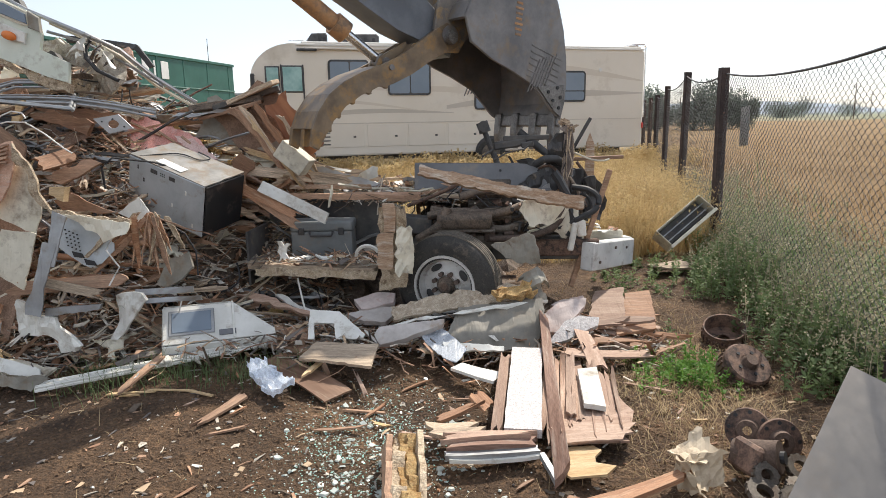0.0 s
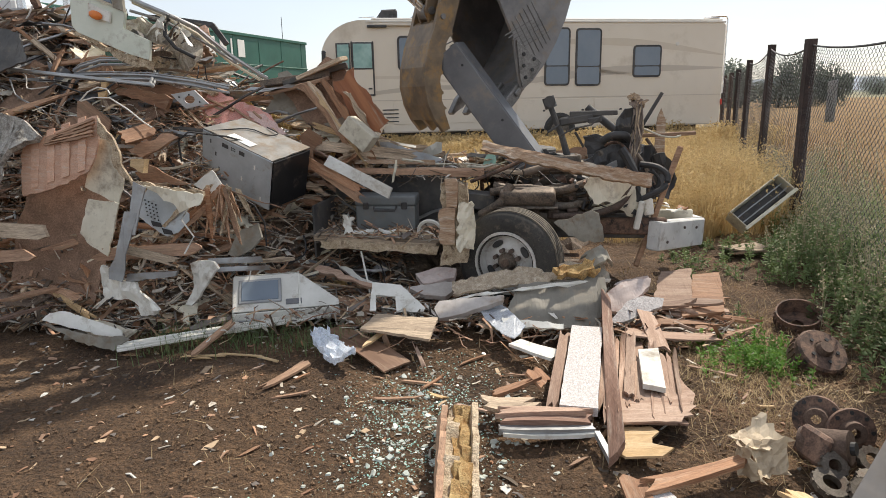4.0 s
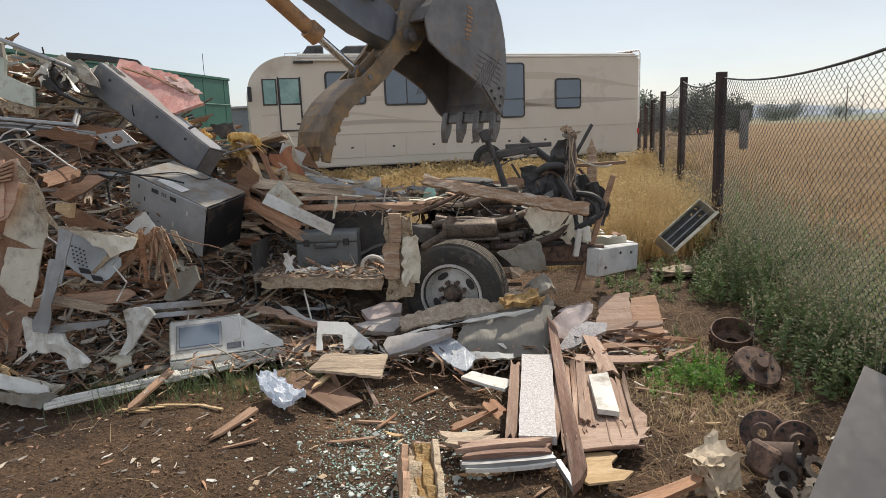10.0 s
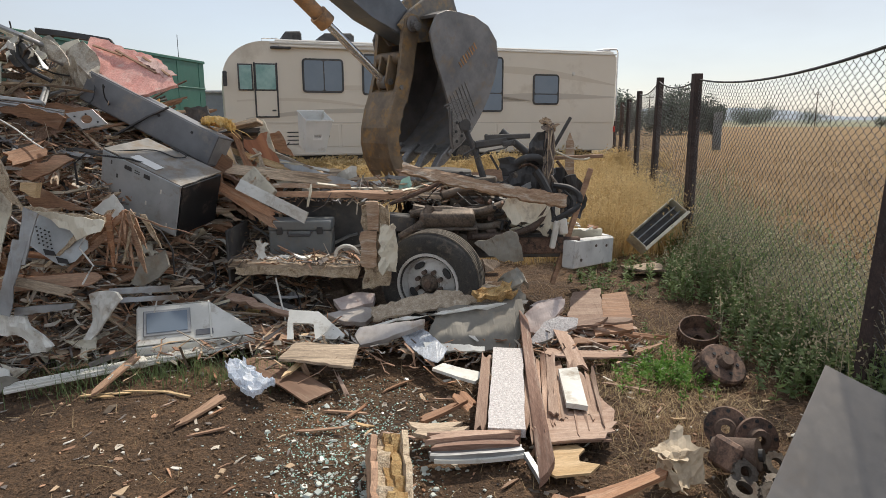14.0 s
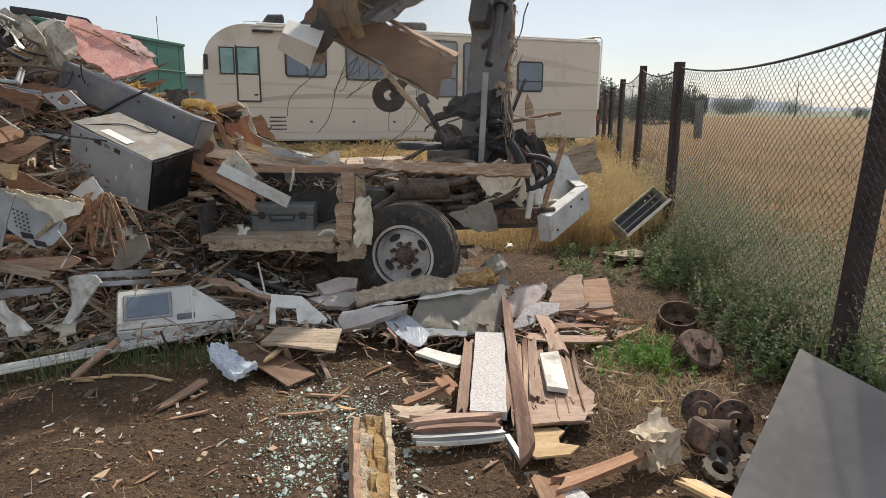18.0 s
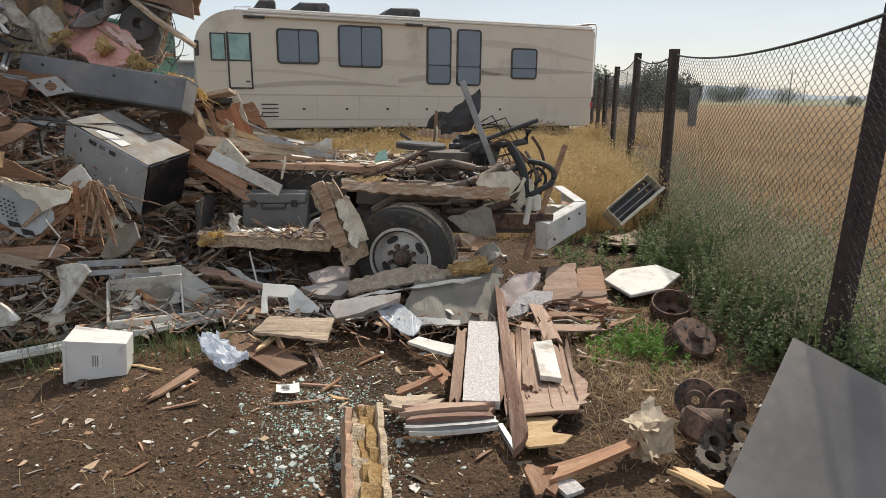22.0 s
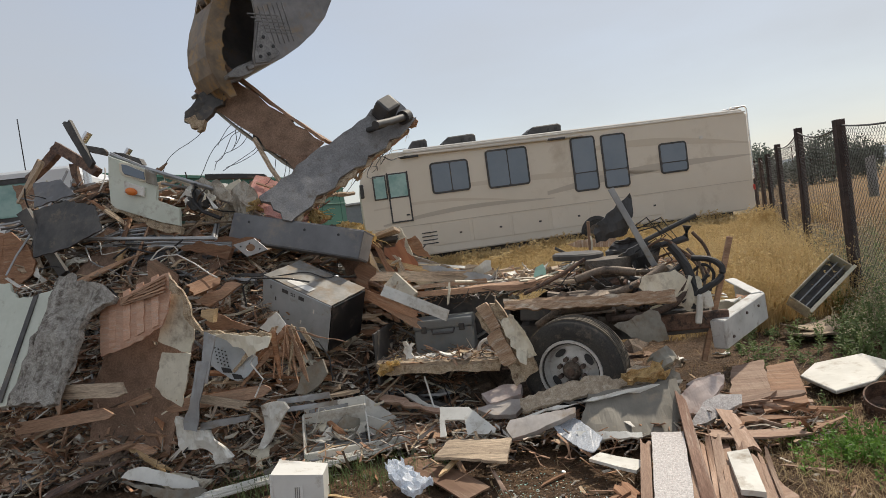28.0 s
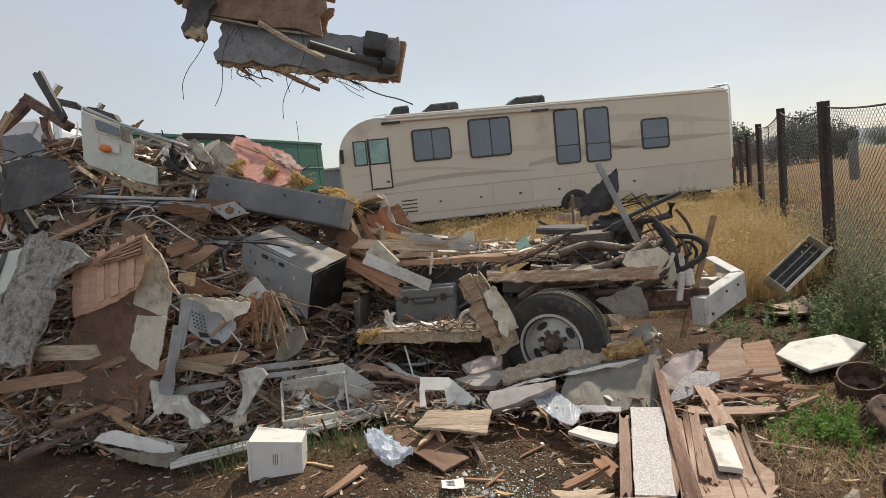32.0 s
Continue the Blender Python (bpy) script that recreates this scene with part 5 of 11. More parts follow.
board("metal_edge", "zinc", (0.47, 2.92, 0.07), (0.52, 2.70, 0.05), 0.027, .03, 1, "white metal edge strip of a torn-off wall")
board("plywood", "wood_pink", (0.52, 3.05, 0.10), (0.92, 3.11, 0.09), 0.189, .012, 1, "pinkish plywood torn into splinters")
board("plywood", "wood_yellow", (0.52, 2.83, 0.07), (0.79, 2.85, 0.08), 0.274, .012, 1, "raw yellow plywood torn into splinters")
board("foam_strip", "white_panel", (0.85, 3.80, 0.16), (0.80, 3.28, 0.15), 0.117, .03, 1, "grooved white foam strip on the splinters")
board("splinter_board", "wood_pink", (0.79, 4.09, 0.14), (0.66, 3.21, 0.11), 0.056, .015, 1, "long split pinkish wall board")
board("splinter_board", "wood_pink", (0.94, 4.62, 0.18), (0.95, 3.88, 0.12), 0.106, .015, 1, "long split pinkish wall board")
board("splinter_board", "wood_pink", (0.73, 4.12, 0.15), (1.39, 4.33, 0.05), 0.148, .012, 1, "long split pinkish wall board")
board("splinter_board", "wood_fresh", (0.99, 4.47, 0.12), (1.54, 4.62, 0.05), 0.075, .012, 1, "long split pinkish wall board")
board("splinter_board", "wood_pink", (1.11, 4.72, 0.12), (1.63, 4.95, 0.05), 0.081, .012, 1, "long split pinkish wall board")
board("splinter_board", "wood_fresh", (1.30, 5.05, 0.10), (1.71, 5.30, 0.06), 0.104, .012, 1, "long split pinkish wall board")
board("red_plank", "wood_fresh", (0.63, 2.48, 0.06), (1.12, 2.70, 0.10), 0.073, .025, 1, "reddish plank lying across the splinters")
board("splinter_board", "wood_fresh", (0.58, 2.57, 0.06), (0.61, 2.39, 0.04), 0.111, .02, 1, "reddish splintered end of a board")
board("splinter_board", "foam", (0.67, 2.52, 0.04), (0.73, 2.40, 0.03), 0.097, .02, 1, "white splintered strip on the soil")
board("yellow_lath", "wood_yellow", (1.21, 2.58, 0.04), (1.35, 2.34, 0.06), 0.080, .02, 1, "flat yellow wood board by the gears")
board("lath", "wood_fresh", (-0.07, 3.21, 0.10), (0.17, 3.44, 0.10), 0.055, .02, 1, "broken reddish wooden stick on the soil")
board("lath", "wood_fresh", (0.14, 3.50, 0.14), (0.24, 3.44, 0.06), 0.126, .015, 1, "broken reddish wooden stick on the soil")
board("lath", "wood_old", (-0.09, 3.08, 0.10), (0.17, 3.17, 0.08), 0.146, .02, 1, "grey broken board on the soil")
board("lath", "wood_brown", (-1.56, 4.92, 0.10), (-1.06, 4.54, 0.10), 0.120, .03, 1, "split brown board below the wreck")
board("lath", "wood_brown", (-1.46, 4.62, 0.06), (-1.02, 4.40, 0.06), 0.108, .03, 1, "split brown board below the wreck")

def ragged(outline, step, amp, rng):
    """The outline with its long edges broken into short torn steps."""
    pts = []
    for (x0, z0), (x1, z1) in zip(outline, outline[1:] + outline[:1]):
        l = math.hypot(x1 - x0, z1 - z0)
        n = max(1, int(l / step))
        for i in range(n):
            f = i / n
            k = rng.uniform(-1, 1) * amp * (1 if i else 0.4)
            pts.append((x0 + (x1 - x0) * f - (z1 - z0) / l * k, z0 + (z1 - z0) * f + (x1 - x0) / l * k))
    return pts


def cut_mesh(outline, thick, crumple, jag, rng):
    bm = add_prism(B(), ragged(outline, max(0.035, jag * 3), jag, rng) if jag else outline, thick)
    if crumple:
        bmesh.ops.triangulate(bm, faces=bm.faces[:])
        for _ in range(2):
            long = [e for e in bm.edges if e.calc_length() > 0.07]
            if long:
                bmesh.ops.subdivide_edges(bm, edges=long, cuts=1)
                bmesh.ops.triangulate(bm, faces=[f for f in bm.faces if len(f.verts) > 3])
        s = rng.uniform(0, 50)
        for v in bm.verts:
            x, z = v.co.x, v.co.z
            v.co.y += crumple * (2.2 * noise.noise((x * 4, z * 4, s)) + 1.1 * noise.noise((x * 13, z * 13, s + 9)))
    return bm


def cut(name, mat, y0, lean, thick, crumple, jag, outline, label):
    """A torn flat piece that stands in the plane y = y0 + lean * z, its outline given along x and up that plane."""
    rng = random.Random(round(outline[0][0] * 331 + outline[1][1] * 977))
    cx, cz = sum(p[0] for p in outline) / len(outline), sum(p[1] for p in outline) / len(outline)
    bm = cut_mesh([(x - cx, z - cz) for x, z in outline], thick, crumple, jag, rng)
    at = pose(0, y0, 0, -math.degrees(math.atan(lean)), 0, 0) @ pose(cx, 0, cz)
    return single(name, bm, mat, label, name.split("_")[-1], at, group="torn pieces of wreckage")


M["green_net"] = surface("green_net", (0.03, 0.09, 0.07), (0.09, 0.19, 0.15), 0.6, scale=14, fine=70, bump=0.6)

cut("door_slab", "pale_green", 3.42, 0.62, 0.03, 0.004, 0.012, [(-4.8, 1.97), (-4.56, 1.98), (-4.44, 1.84), (-4.24, 1.83), (-4.08, 1.87), (-4.21, 0.92), (-4.4, 0.94)], "torn pale green motorhome door skin with a dark stripe")
cut("concrete_slab", "concrete", 3.4, 0.58, 0.05, 0.03, 0.02, [(-4.01, 1.96), (-3.84, 1.95), (-3.81, 1.86), (-3.76, 1.89), (-3.52, 1.79), (-3.44, 1.72), (-3.46, 1.68), (-3.62, 1.59), (-3.65, 1.33), (-3.72, 1.05), (-3.71, 0.89), (-4.14, 0.92), (-4.08, 1.3), (-3.99, 1.67), (-4.01, 1.83)], "rough grey torn underside slab leaning on the heap")
cut("ribbed_sheet", "pink_board", 4.05, 0.2, 0.02, 0.006, 0.012, [(-3.62, 1.44), (-3.36, 1.53), (-3.02, 1.64), (-3, 1.51), (-3.09, 1.23), (-3.38, 1.11), (-3.63, 1.05), (-3.64, 1.31)], "torn pinkish ribbed wall panel leaning on the heap")
cut("cream_sheet", "cream_panel", 4.2, 0.15, 0.012, 0.006, 0.008, [(-3.06, 1.46), (-2.95, 1.42), (-2.87, 1.15), (-2.92, 0.97), (-3.2, 1.1), (-3.17, 1.2), (-3.12, 1.32)], "torn cream wall panel")
cut("cream_sheet", "cream_panel", 4.12, 0.12, 0.012, 0.006, 0.008, [(-3.09, 1.02), (-2.85, 0.99), (-2.91, 0.76), (-2.96, 0.6), (-3.08, 0.67), (-3.17, 0.77), (-3.11, 0.98)], "torn cream wall panel hanging off a metal strip")
cut("torn_moulding", "torn_fibre", 4.18, 0.1, 0.025, 0.012, 0.012, [(-2.99, 1.6), (-2.87, 1.42), (-2.83, 1.28), (-2.76, 1.15), (-2.36, 1.08), (-2.21, 1.07), (-2.21, 1.03), (-2.35, 1.05), (-2.76, 1.12), (-2.89, 1.25), (-2.9, 1.39), (-3, 1.49)], "torn fibreboard moulding with ragged edge")
cut("torn_moulding", "cream_panel", 4.15, 0.1, 0.012, 0.02, 0.01, [(-2.68, 1.12), (-2.2, 1.05), (-2.22, 0.98), (-2.38, 0.92), (-2.4, 0.96), (-2.53, 1.03)], "curled torn cream panel edge")
cut("metal_strip", "zinc", 4.02, 0.12, 0.01, 0.004, 0.003, [(-2.74, 0.95), (-2.64, 0.94), (-2.7, 0.76), (-2.75, 0.64), (-2.76, 0.54), (-2.79, 0.44), (-2.89, 0.46), (-2.89, 0.53), (-2.83, 0.63)], "bent bright aluminium edge strip")
cut("metal_strip", "zinc", 4.02, 0.12, 0.012, 0.003, 0.002, [(-2.66, 1.16), (-2.57, 1.12), (-2.63, 0.93), (-2.67, 0.78), (-2.75, 0.78), (-2.7, 0.93)], "bent bright aluminium edge strip")
cut("perforated_sheet", "oven_side", 4.22, 0.12, 0.006, 0.004, 0.003, [(-2.67, 1.1), (-2.57, 1.05), (-2.36, 0.9), (-2.36, 0.85), (-2.45, 0.76), (-2.54, 0.73), (-2.6, 0.76), (-2.77, 0.88), (-2.73, 1)], "bluish perforated metal panel")
cut("white_flap", "white_panel", 4.35, 0.2, 0.008, 0.01, 0.006, [(-2.44, 1.1), (-2.28, 1.21), (-2.2, 1.09), (-2.3, 1.02)], "torn white sheet corner")
cut("wood_block", "wood_yellow", 4.1, 0.1, 0.06, 0.004, 0.006, [(-2.69, 1.31), (-2.58, 1.31), (-2.6, 1.21), (-2.7, 1.26)], "raw yellow wood block")
cut("red_wedge", "wood_fresh", 4.25, 0.2, 0.02, 0.006, 0.02, [(-2.85, 1.2), (-2.74, 1.26), (-2.49, 1.14), (-2.41, 1.11), (-2.78, 1.13)], "split reddish board under the torn moulding")
cut("brown_beam", "wood_fresh", 5, 0.2, 0.05, 0.006, 0.02, [(-3.53, 1.83), (-3.32, 1.87), (-2.99, 1.76), (-3.04, 1.66), (-3.22, 1.72), (-3.49, 1.8)], "thick reddish broken beam in the heap")
cut("dark_plank", "wood_brown", 4.6, 0.2, 0.03, 0.006, 0.02, [(-3.08, 1.38), (-2.77, 1.48), (-2.7, 1.45), (-3.01, 1.29), (-3.08, 1.32)], "dark reddish board behind the torn panels")
cut("white_moulding", "white_panel", 4.1, 0.1, 0.03, 0.034, 0.006, [(-3.01, 0.54), (-2.95, 0.52), (-2.94, 0.44), (-2.72, 0.42), (-2.68, 0.36), (-2.54, 0.22), (-2.59, 0.18), (-2.7, 0.17), (-2.71, 0.25), (-2.79, 0.29), (-3, 0.28), (-3.02, 0.4)], "white moulded plastic trim piece")
cut("white_moulding", "white_panel", 4.2, 0.1, 0.03, 0.034, 0.006, [(-2.35, 0.54), (-2.27, 0.56), (-2.14, 0.56), (-2.12, 0.51), (-2.19, 0.42), (-2.34, 0.23), (-2.4, 0.23), (-2.32, 0.38), (-2.29, 0.44), (-2.35, 0.47)], "white moulded plastic trim piece")
cut("grey_bar", "zinc", 4.1, 0.1, 0.03, 0.003, 0.004, [(-2.79, 0.48), (-2.39, 0.51), (-2.41, 0.47), (-2.8, 0.42)], "dull grey metal strip low in the heap")
cut("fibre_chunk", "grey_board", 4.5, 0.2, 0.03, 0.012, 0.02, [(-2.3, 0.52), (-2.19, 0.58), (-2.15, 0.69), (-1.98, 0.78), (-1.95, 0.67), (-2.02, 0.58), (-2.15, 0.52)], "torn grey fibreboard chunk low in the heap")
cut("skirt_sheet", "white_panel", 3.78, 0.5, 0.012, 0.008, 0.006, [(-3.32, 0.22), (-3.26, 0.27), (-3.14, 0.29), (-2.69, 0.17), (-2.68, 0.12), (-2.85, 0.13)], "glossy white skirt panel lying at the foot of the heap")
cut("skirt_sheet", "grey_board", 3.72, 0.3, 0.012, 0.012, 0.008, [(-3.24, 0.22), (-2.79, 0.14), (-2.61, 0.15), (-2.57, 0.13), (-2.66, 0.08), (-2.68, 0.05), (-2.94, 0.1)], "crumpled dull grey skirt panel on the ground")
cut("round_sheet", "wood_fresh", 4.75, 0.25, 0.02, 0.01, 0.02, [(-5.42, 2.25), (-5.28, 2.24), (-5.09, 2.09), (-4.99, 1.91), (-5, 1.8), (-5.23, 1.67), (-5.39, 1.68)], "rounded reddish brown board in the heap")
cut("dark_sheet", "steel_grey", 5.6, 0.3, 0.02, 0.01, 0.02, [(-6.08, 2.4), (-5.48, 2.57), (-5.23, 2.53), (-5.15, 2.25), (-5.36, 2.11), (-5.62, 1.98), (-5.9, 1.96)], "dark grey cabinet panel in the heap")
cut("brown_sheet", "wood_brown", 5.9, 0.3, 0.02, 0.015, 0.02, [(-6.58, 2.98), (-6.02, 2.91), (-6.12, 2.75), (-6.41, 2.61), (-6.45, 2.7)], "crumpled brown board in the heap")
cut("green_scrap", "green_net", 5.3, 0.2, 0.01, 0.03, 0.01, [(-3.9, 2.22), (-3.82, 2.24), (-3.72, 2.2), (-3.67, 2.06), (-3.8, 2.06)], "crumpled dark green plastic scrap")
cut("dark_scrap", "grease", 5.6, 0.3, 0.03, 0.02, 0.02, [(-3.46, 2.42), (-3.26, 2.25), (-3.29, 2.07), (-3.54, 1.95), (-3.76, 2.11)], "greasy dark brown floor piece in the heap")
cut("round_scrap", "torn_fibre", 5, 0.4, 0.012, 0.006, 0.01, [(-3.75, 1.99), (-3.66, 1.98), (-3.54, 1.85), (-3.7, 1.87)], "small rounded tan board piece")
cut("round_scrap", "torn_fibre", 5, 0.4, 0.012, 0.006, 0.01, [(-3.5, 1.98), (-3.36, 1.97), (-3.34, 1.86), (-3.48, 1.87)], "small rounded tan board piece")
for a, b, wd, dp, mt, lb in (((-5.30, 6.0, 2.80), (-4.86, 6.05, 3.12), 0.10, 0.07, "rust_steel", "rusty box-section frame bar over the heap"), ((-4.90, 6.0, 3.12), (-4.34, 5.9, 2.74), 0.10, 0.08, "rust_steel", "rusty box-section frame bar over the heap"), ((-4.52, 5.75, 3.31), (-4.26, 5.7, 2.80), 0.075, 0.05, "frame_black", "bent dark steel frame bar sticking up"), ((-4.42, 5.78, 3.02), (-4.15, 5.8, 2.93), 0.06, 0.05, "frame_black", "bent dark steel frame bar"), ((-4.70, 5.95, 2.92), (-4.64, 5.95, 2.60), 0.07, 0.05, "rust_steel", "rusty upright frame bar"), ((-5.02, 5.9, 2.98), (-5.30, 5.8, 2.55), 0.05, 0.05, "wood_old", "weathered lath standing in the heap")):
    rng_b = random.Random(round(a[0] * -100))
    single("frame_bar", add_sheet(B(), (Vector(b) - Vector(a)).length, wd, dp, rng_b, 0.03, rng_b.uniform(-0.03, 0.03), 0.01, nx=8, ny=3, sides="xX", rough=0.003), mt, lb, "frame bar", between(a, b, 0), group="pieces of wreckage")
cut("roof_hatch", "frame_black", 5.75, 0.1, 0.08, 0.01, 0.01, [(-4.27, 2.98), (-4.13, 2.95), (-3.94, 2.86), (-3.9, 2.79), (-4.24, 2.92)], "crushed black roof hatch behind the end cap")
cut("reddish_beam", "wood_fresh", 5.15, 0.2, 0.04, 0.006, 0.02, [(-3.6, 1.96), (-3.19, 1.89), (-2.79, 1.81), (-2.81, 1.71), (-3.2, 1.74), (-3.57, 1.89)], "long reddish broken beam under the aluminium rail")
cut("pale_scrap", "torn_fibre", 5.3, 0.3, 0.04, 0.012, 0.02, [(-3.01, 1.95), (-2.91, 1.97), (-2.8, 1.85), (-2.85, 1.82), (-2.99, 1.86)], "pale torn board end in the heap")
cut("pale_post", "wood_yellow", 5.1, 0.1, 0.03, 0.003, 0.01, [(-3.58, 1.92), (-3.51, 1.93), (-3.58, 1.75), (-3.64, 1.75)], "pale split stick in the heap")
cut("grey_card", "grey_board", 5.7, 0.6, 0.012, 0.008, 0.012, [(-3.76, 2.45), (-3.28, 2.46), (-3.45, 2.3), (-3.66, 2.37)], "light grey board lying in the heap")
M["wood_door"] = surface("wood_door", (0.24, 0.075, 0.025), (0.40, 0.155, 0.06), 0.5, scale=4, fine=40, bump=0.15, stretch=(0.2, 3, 3), dirt=(0.42, 0.30, 0.20), dirt_amount=0.2)
M["rail_wood"] = surface("rail_wood", (0.30, 0.18, 0.11), (0.50, 0.36, 0.25), 0.85, scale=7, fine=50, bump=0.5, stretch=(0.4, 3, 3), dirt=(0.62, 0.56, 0.47), dirt_amount=0.4)
M["floor_lino"] = surface("floor_lino", (0.15, 0.138, 0.115), (0.215, 0.20, 0.17), 0.65, scale=4, fine=40, bump=0.2, dirt=(0.28, 0.235, 0.18), dirt_amount=0.35)
M["foam_plain"] = surface("foam_plain", (0.34, 0.305, 0.28), (0.50, 0.465, 0.44), 0.85, scale=4, fine=40, bump=0.25, dirt=(0.33, 0.26, 0.20), dirt_amount=0.35)
M["veneer_dirty"] = surface("veneer_dirty", (0.15, 0.08, 0.048), (0.26, 0.155, 0.10), 0.7, scale=4, fine=40, bump=0.2, stretch=(0.2, 3, 3), dirt=(0.36, 0.27, 0.19), dirt_amount=0.35)
M["foam_pink"] = surface("foam_pink", (0.38, 0.315, 0.295), (0.55, 0.47, 0.44), 0.85, scale=6, fine=50, bump=0.29, dirt=(0.36, 0.22, 0.18), dirt_amount=0.35)
cut("grey_sheet", "floor_lino", 4.2, 1.6, 0.012, 0.010, 0.010, [(0.04, 0.57), (0.36, 0.62), (0.68, 0.65), (0.68, 0.49), (0.6, 0.18), (0.36, 0.16), (-0.07, 0.2), (-0.04, 0.32)], "bent grey floor sheet in front of the wheel")
cut("folded_strip", "white_panel", 4.12, 1.2, 0.02, 0.006, 0.006, [(-0.07, 0.25), (0.36, 0.21), (0.36, 0.17), (-0.05, 0.18)], "white folded rim of the floor sheet")
cut("sheet_end", "floor_lino", 4.55, 0.8, 0.03, 0.015, 0.012, [(0.46, 0.43), (0.52, 0.51), (0.65, 0.52), (0.72, 0.46), (0.7, 0.38), (0.51, 0.38)], "curled grey end of the floor sheet")
cut("white_wedge", "foam", 4.3, 1.5, 0.035, 0.004, 0.004, [(0.67, 0.15), (0.83, 0.37), (0.94, 0.42), (1.09, 0.4), (1.07, 0.33), (0.81, 0.19)], "white curved foam wedge")
cut("pink_block", "foam_pink", 4.4, 1.5, 0.05, 0.008, 0.008, [(0.62, 0.23), (0.68, 0.39), (0.81, 0.51), (1.03, 0.55), (1.01, 0.47), (0.77, 0.22)], "pale pink foam chunk")
cut("pink_block", "foam_pink", 4.75, 1.5, 0.05, 0.008, 0.008, [(0.78, 0.35), (0.85, 0.41), (1.05, 0.45), (1.07, 0.4), (0.91, 0.32)], "pale pink foam chunk")
rng_p = random.Random(19)
for k in range(13):
    u, w = 0.03 + 0.034 * k, rng_p.uniform(0.016, 0.042)
    y0, y1 = 3.02 + rng_p.uniform(-0.08, 0.16) + 0.004 * k, 4.14 - rng_p.random() ** 2 * 0.5
    if k in (4, 5, 8):
        y1 = 3.55 + 0.1 * (k - 4)
    board("splinter_board", "wood_pink", (0.46 + u + 0.135 * (y0 - 3.0), y0, 0.095 + rng_p.uniform(0, 0.015)), (0.46 + u + 0.135 * (y1 - 3.0), y1, 0.125 + rng_p.uniform(0, 0.02)), w, 0.010, 1, "long split pinkish wall board")
board("plywood", "wood_pink", (0.50, 3.60, 0.085), (0.98, 3.66, 0.085), 0.95, 0.008, 1, "pinkish plywood torn into splinters")
cut("dusty_board", "wood_pink", 4.2, 6, 0.015, 0.003, 0.010, [(1.22, 1.28), (1.48, 1.35), (1.35, 0.67), (1.25, 0.45), (1.03, 0.6)], "dusty pinkish board on the splinters")
cut("brown_board", "wood_fresh", 4.2, 6, 0.02, 0.003, 0.006, [(1.46, 1.22), (1.69, 1.28), (1.6, 0.75), (1.59, 0.7), (1.34, 0.64)], "flat reddish brown board on the splinters")
cut("brown_board", "wood_fresh", 4, 7, 0.02, 0.003, 0.006, [(1.24, 0.76), (1.57, 0.85), (1.55, 0.75), (1.23, 0.65)], "flat reddish brown board on the splinters")
cut("foam_block", "foam_pink", 4.45, 1.8, 0.06, 0.006, 0.006, [(-0.8, 0.57), (-0.62, 0.66), (-0.47, 0.63), (-0.48, 0.53), (-0.72, 0.46)], "dusty white foam block beside the wheel")
cut("foam_slab", "foam_plain", 4.3, 2.5, 0.04, 0.004, 0.005, [(-0.84, 0.55), (-0.6, 0.65), (-0.45, 0.63), (-0.47, 0.53), (-0.52, 0.45), (-0.69, 0.46)], "white foam slab beside the wheel")
cut("foam_wedge", "foam_plain", 4.1, 1.5, 0.05, 0.004, 0.004, [(-0.56, 0.33), (-0.53, 0.4), (-0.06, 0.47), (-0.07, 0.42), (-0.35, 0.29), (-0.51, 0.24)], "long white foam wedge on the debris")
cut("plastic_sheet", "plastic_bag", 3.4, 6, 0.008, 0.012, 0.006, [(-0.25, 1.06), (-0.08, 1.15), (0.1, 0.81), (0.03, 0.65), (-0.06, 0.73)], "bluish white plastic sheet on the ground")
cut("particle_board", "wood_old", 2.9, 7, 0.02, 0.004, 0.008, [(-1.02, 1.11), (-0.95, 1.33), (-0.51, 1.31), (-0.52, 1)], "broken pale particle board on the ground")
board("veneer_board", "veneer_dirty", (-1.33, 4.28, 0.075), (-0.70, 3.72, 0.045), 0.21, 0.012, 1, "brown veneered board lying dirty on the ground")
cut("split_board", "wood_pink", 4.6, 1.5, 0.03, 0.004, 0.02, [(-1.81, 0.56), (-1.63, 0.57), (-1.12, 0.36), (-1.14, 0.33), (-1.58, 0.48)], "split pale board below the wreck")
cut("split_board", "white_panel", 4.7, 1.5, 0.03, 0.004, 0.02, [(-1.5, 0.52), (-1.44, 0.52), (-1.14, 0.34), (-1.15, 0.3), (-1.42, 0.45)], "split white board below the wreck")
cut("cabinet_skin", "white_panel", 4.3, 1.2, 0.015, 0, 0.003, [(-1.09, 0.47), (-0.86, 0.45), (-0.65, 0.25), (-0.66, 0.21), (-0.86, 0.21), (-0.89, 0.34), (-1.04, 0.35), (-1.02, 0.21), (-1.07, 0.21)], "white cabinet front with a square opening")
M["roof_scrap"] = surface("roof_scrap", (0.40, 0.36, 0.29), (0.55, 0.51, 0.44), 0.7, scale=7, fine=50, bump=0.4, dirt=(0.24, 0.18, 0.13), dirt_amount=0.45)
cut("crumpled_roof", "roof_scrap", 5.45, 0.2, 0.02, 0.05, 0.03, [(-3.36, 2.13), (-3.22, 2.4), (-3.1, 2.44), (-2.99, 2.34), (-2.95, 2.14), (-3.12, 2), (-3.29, 2.01)], "crumpled cream roof skin torn off the coach")
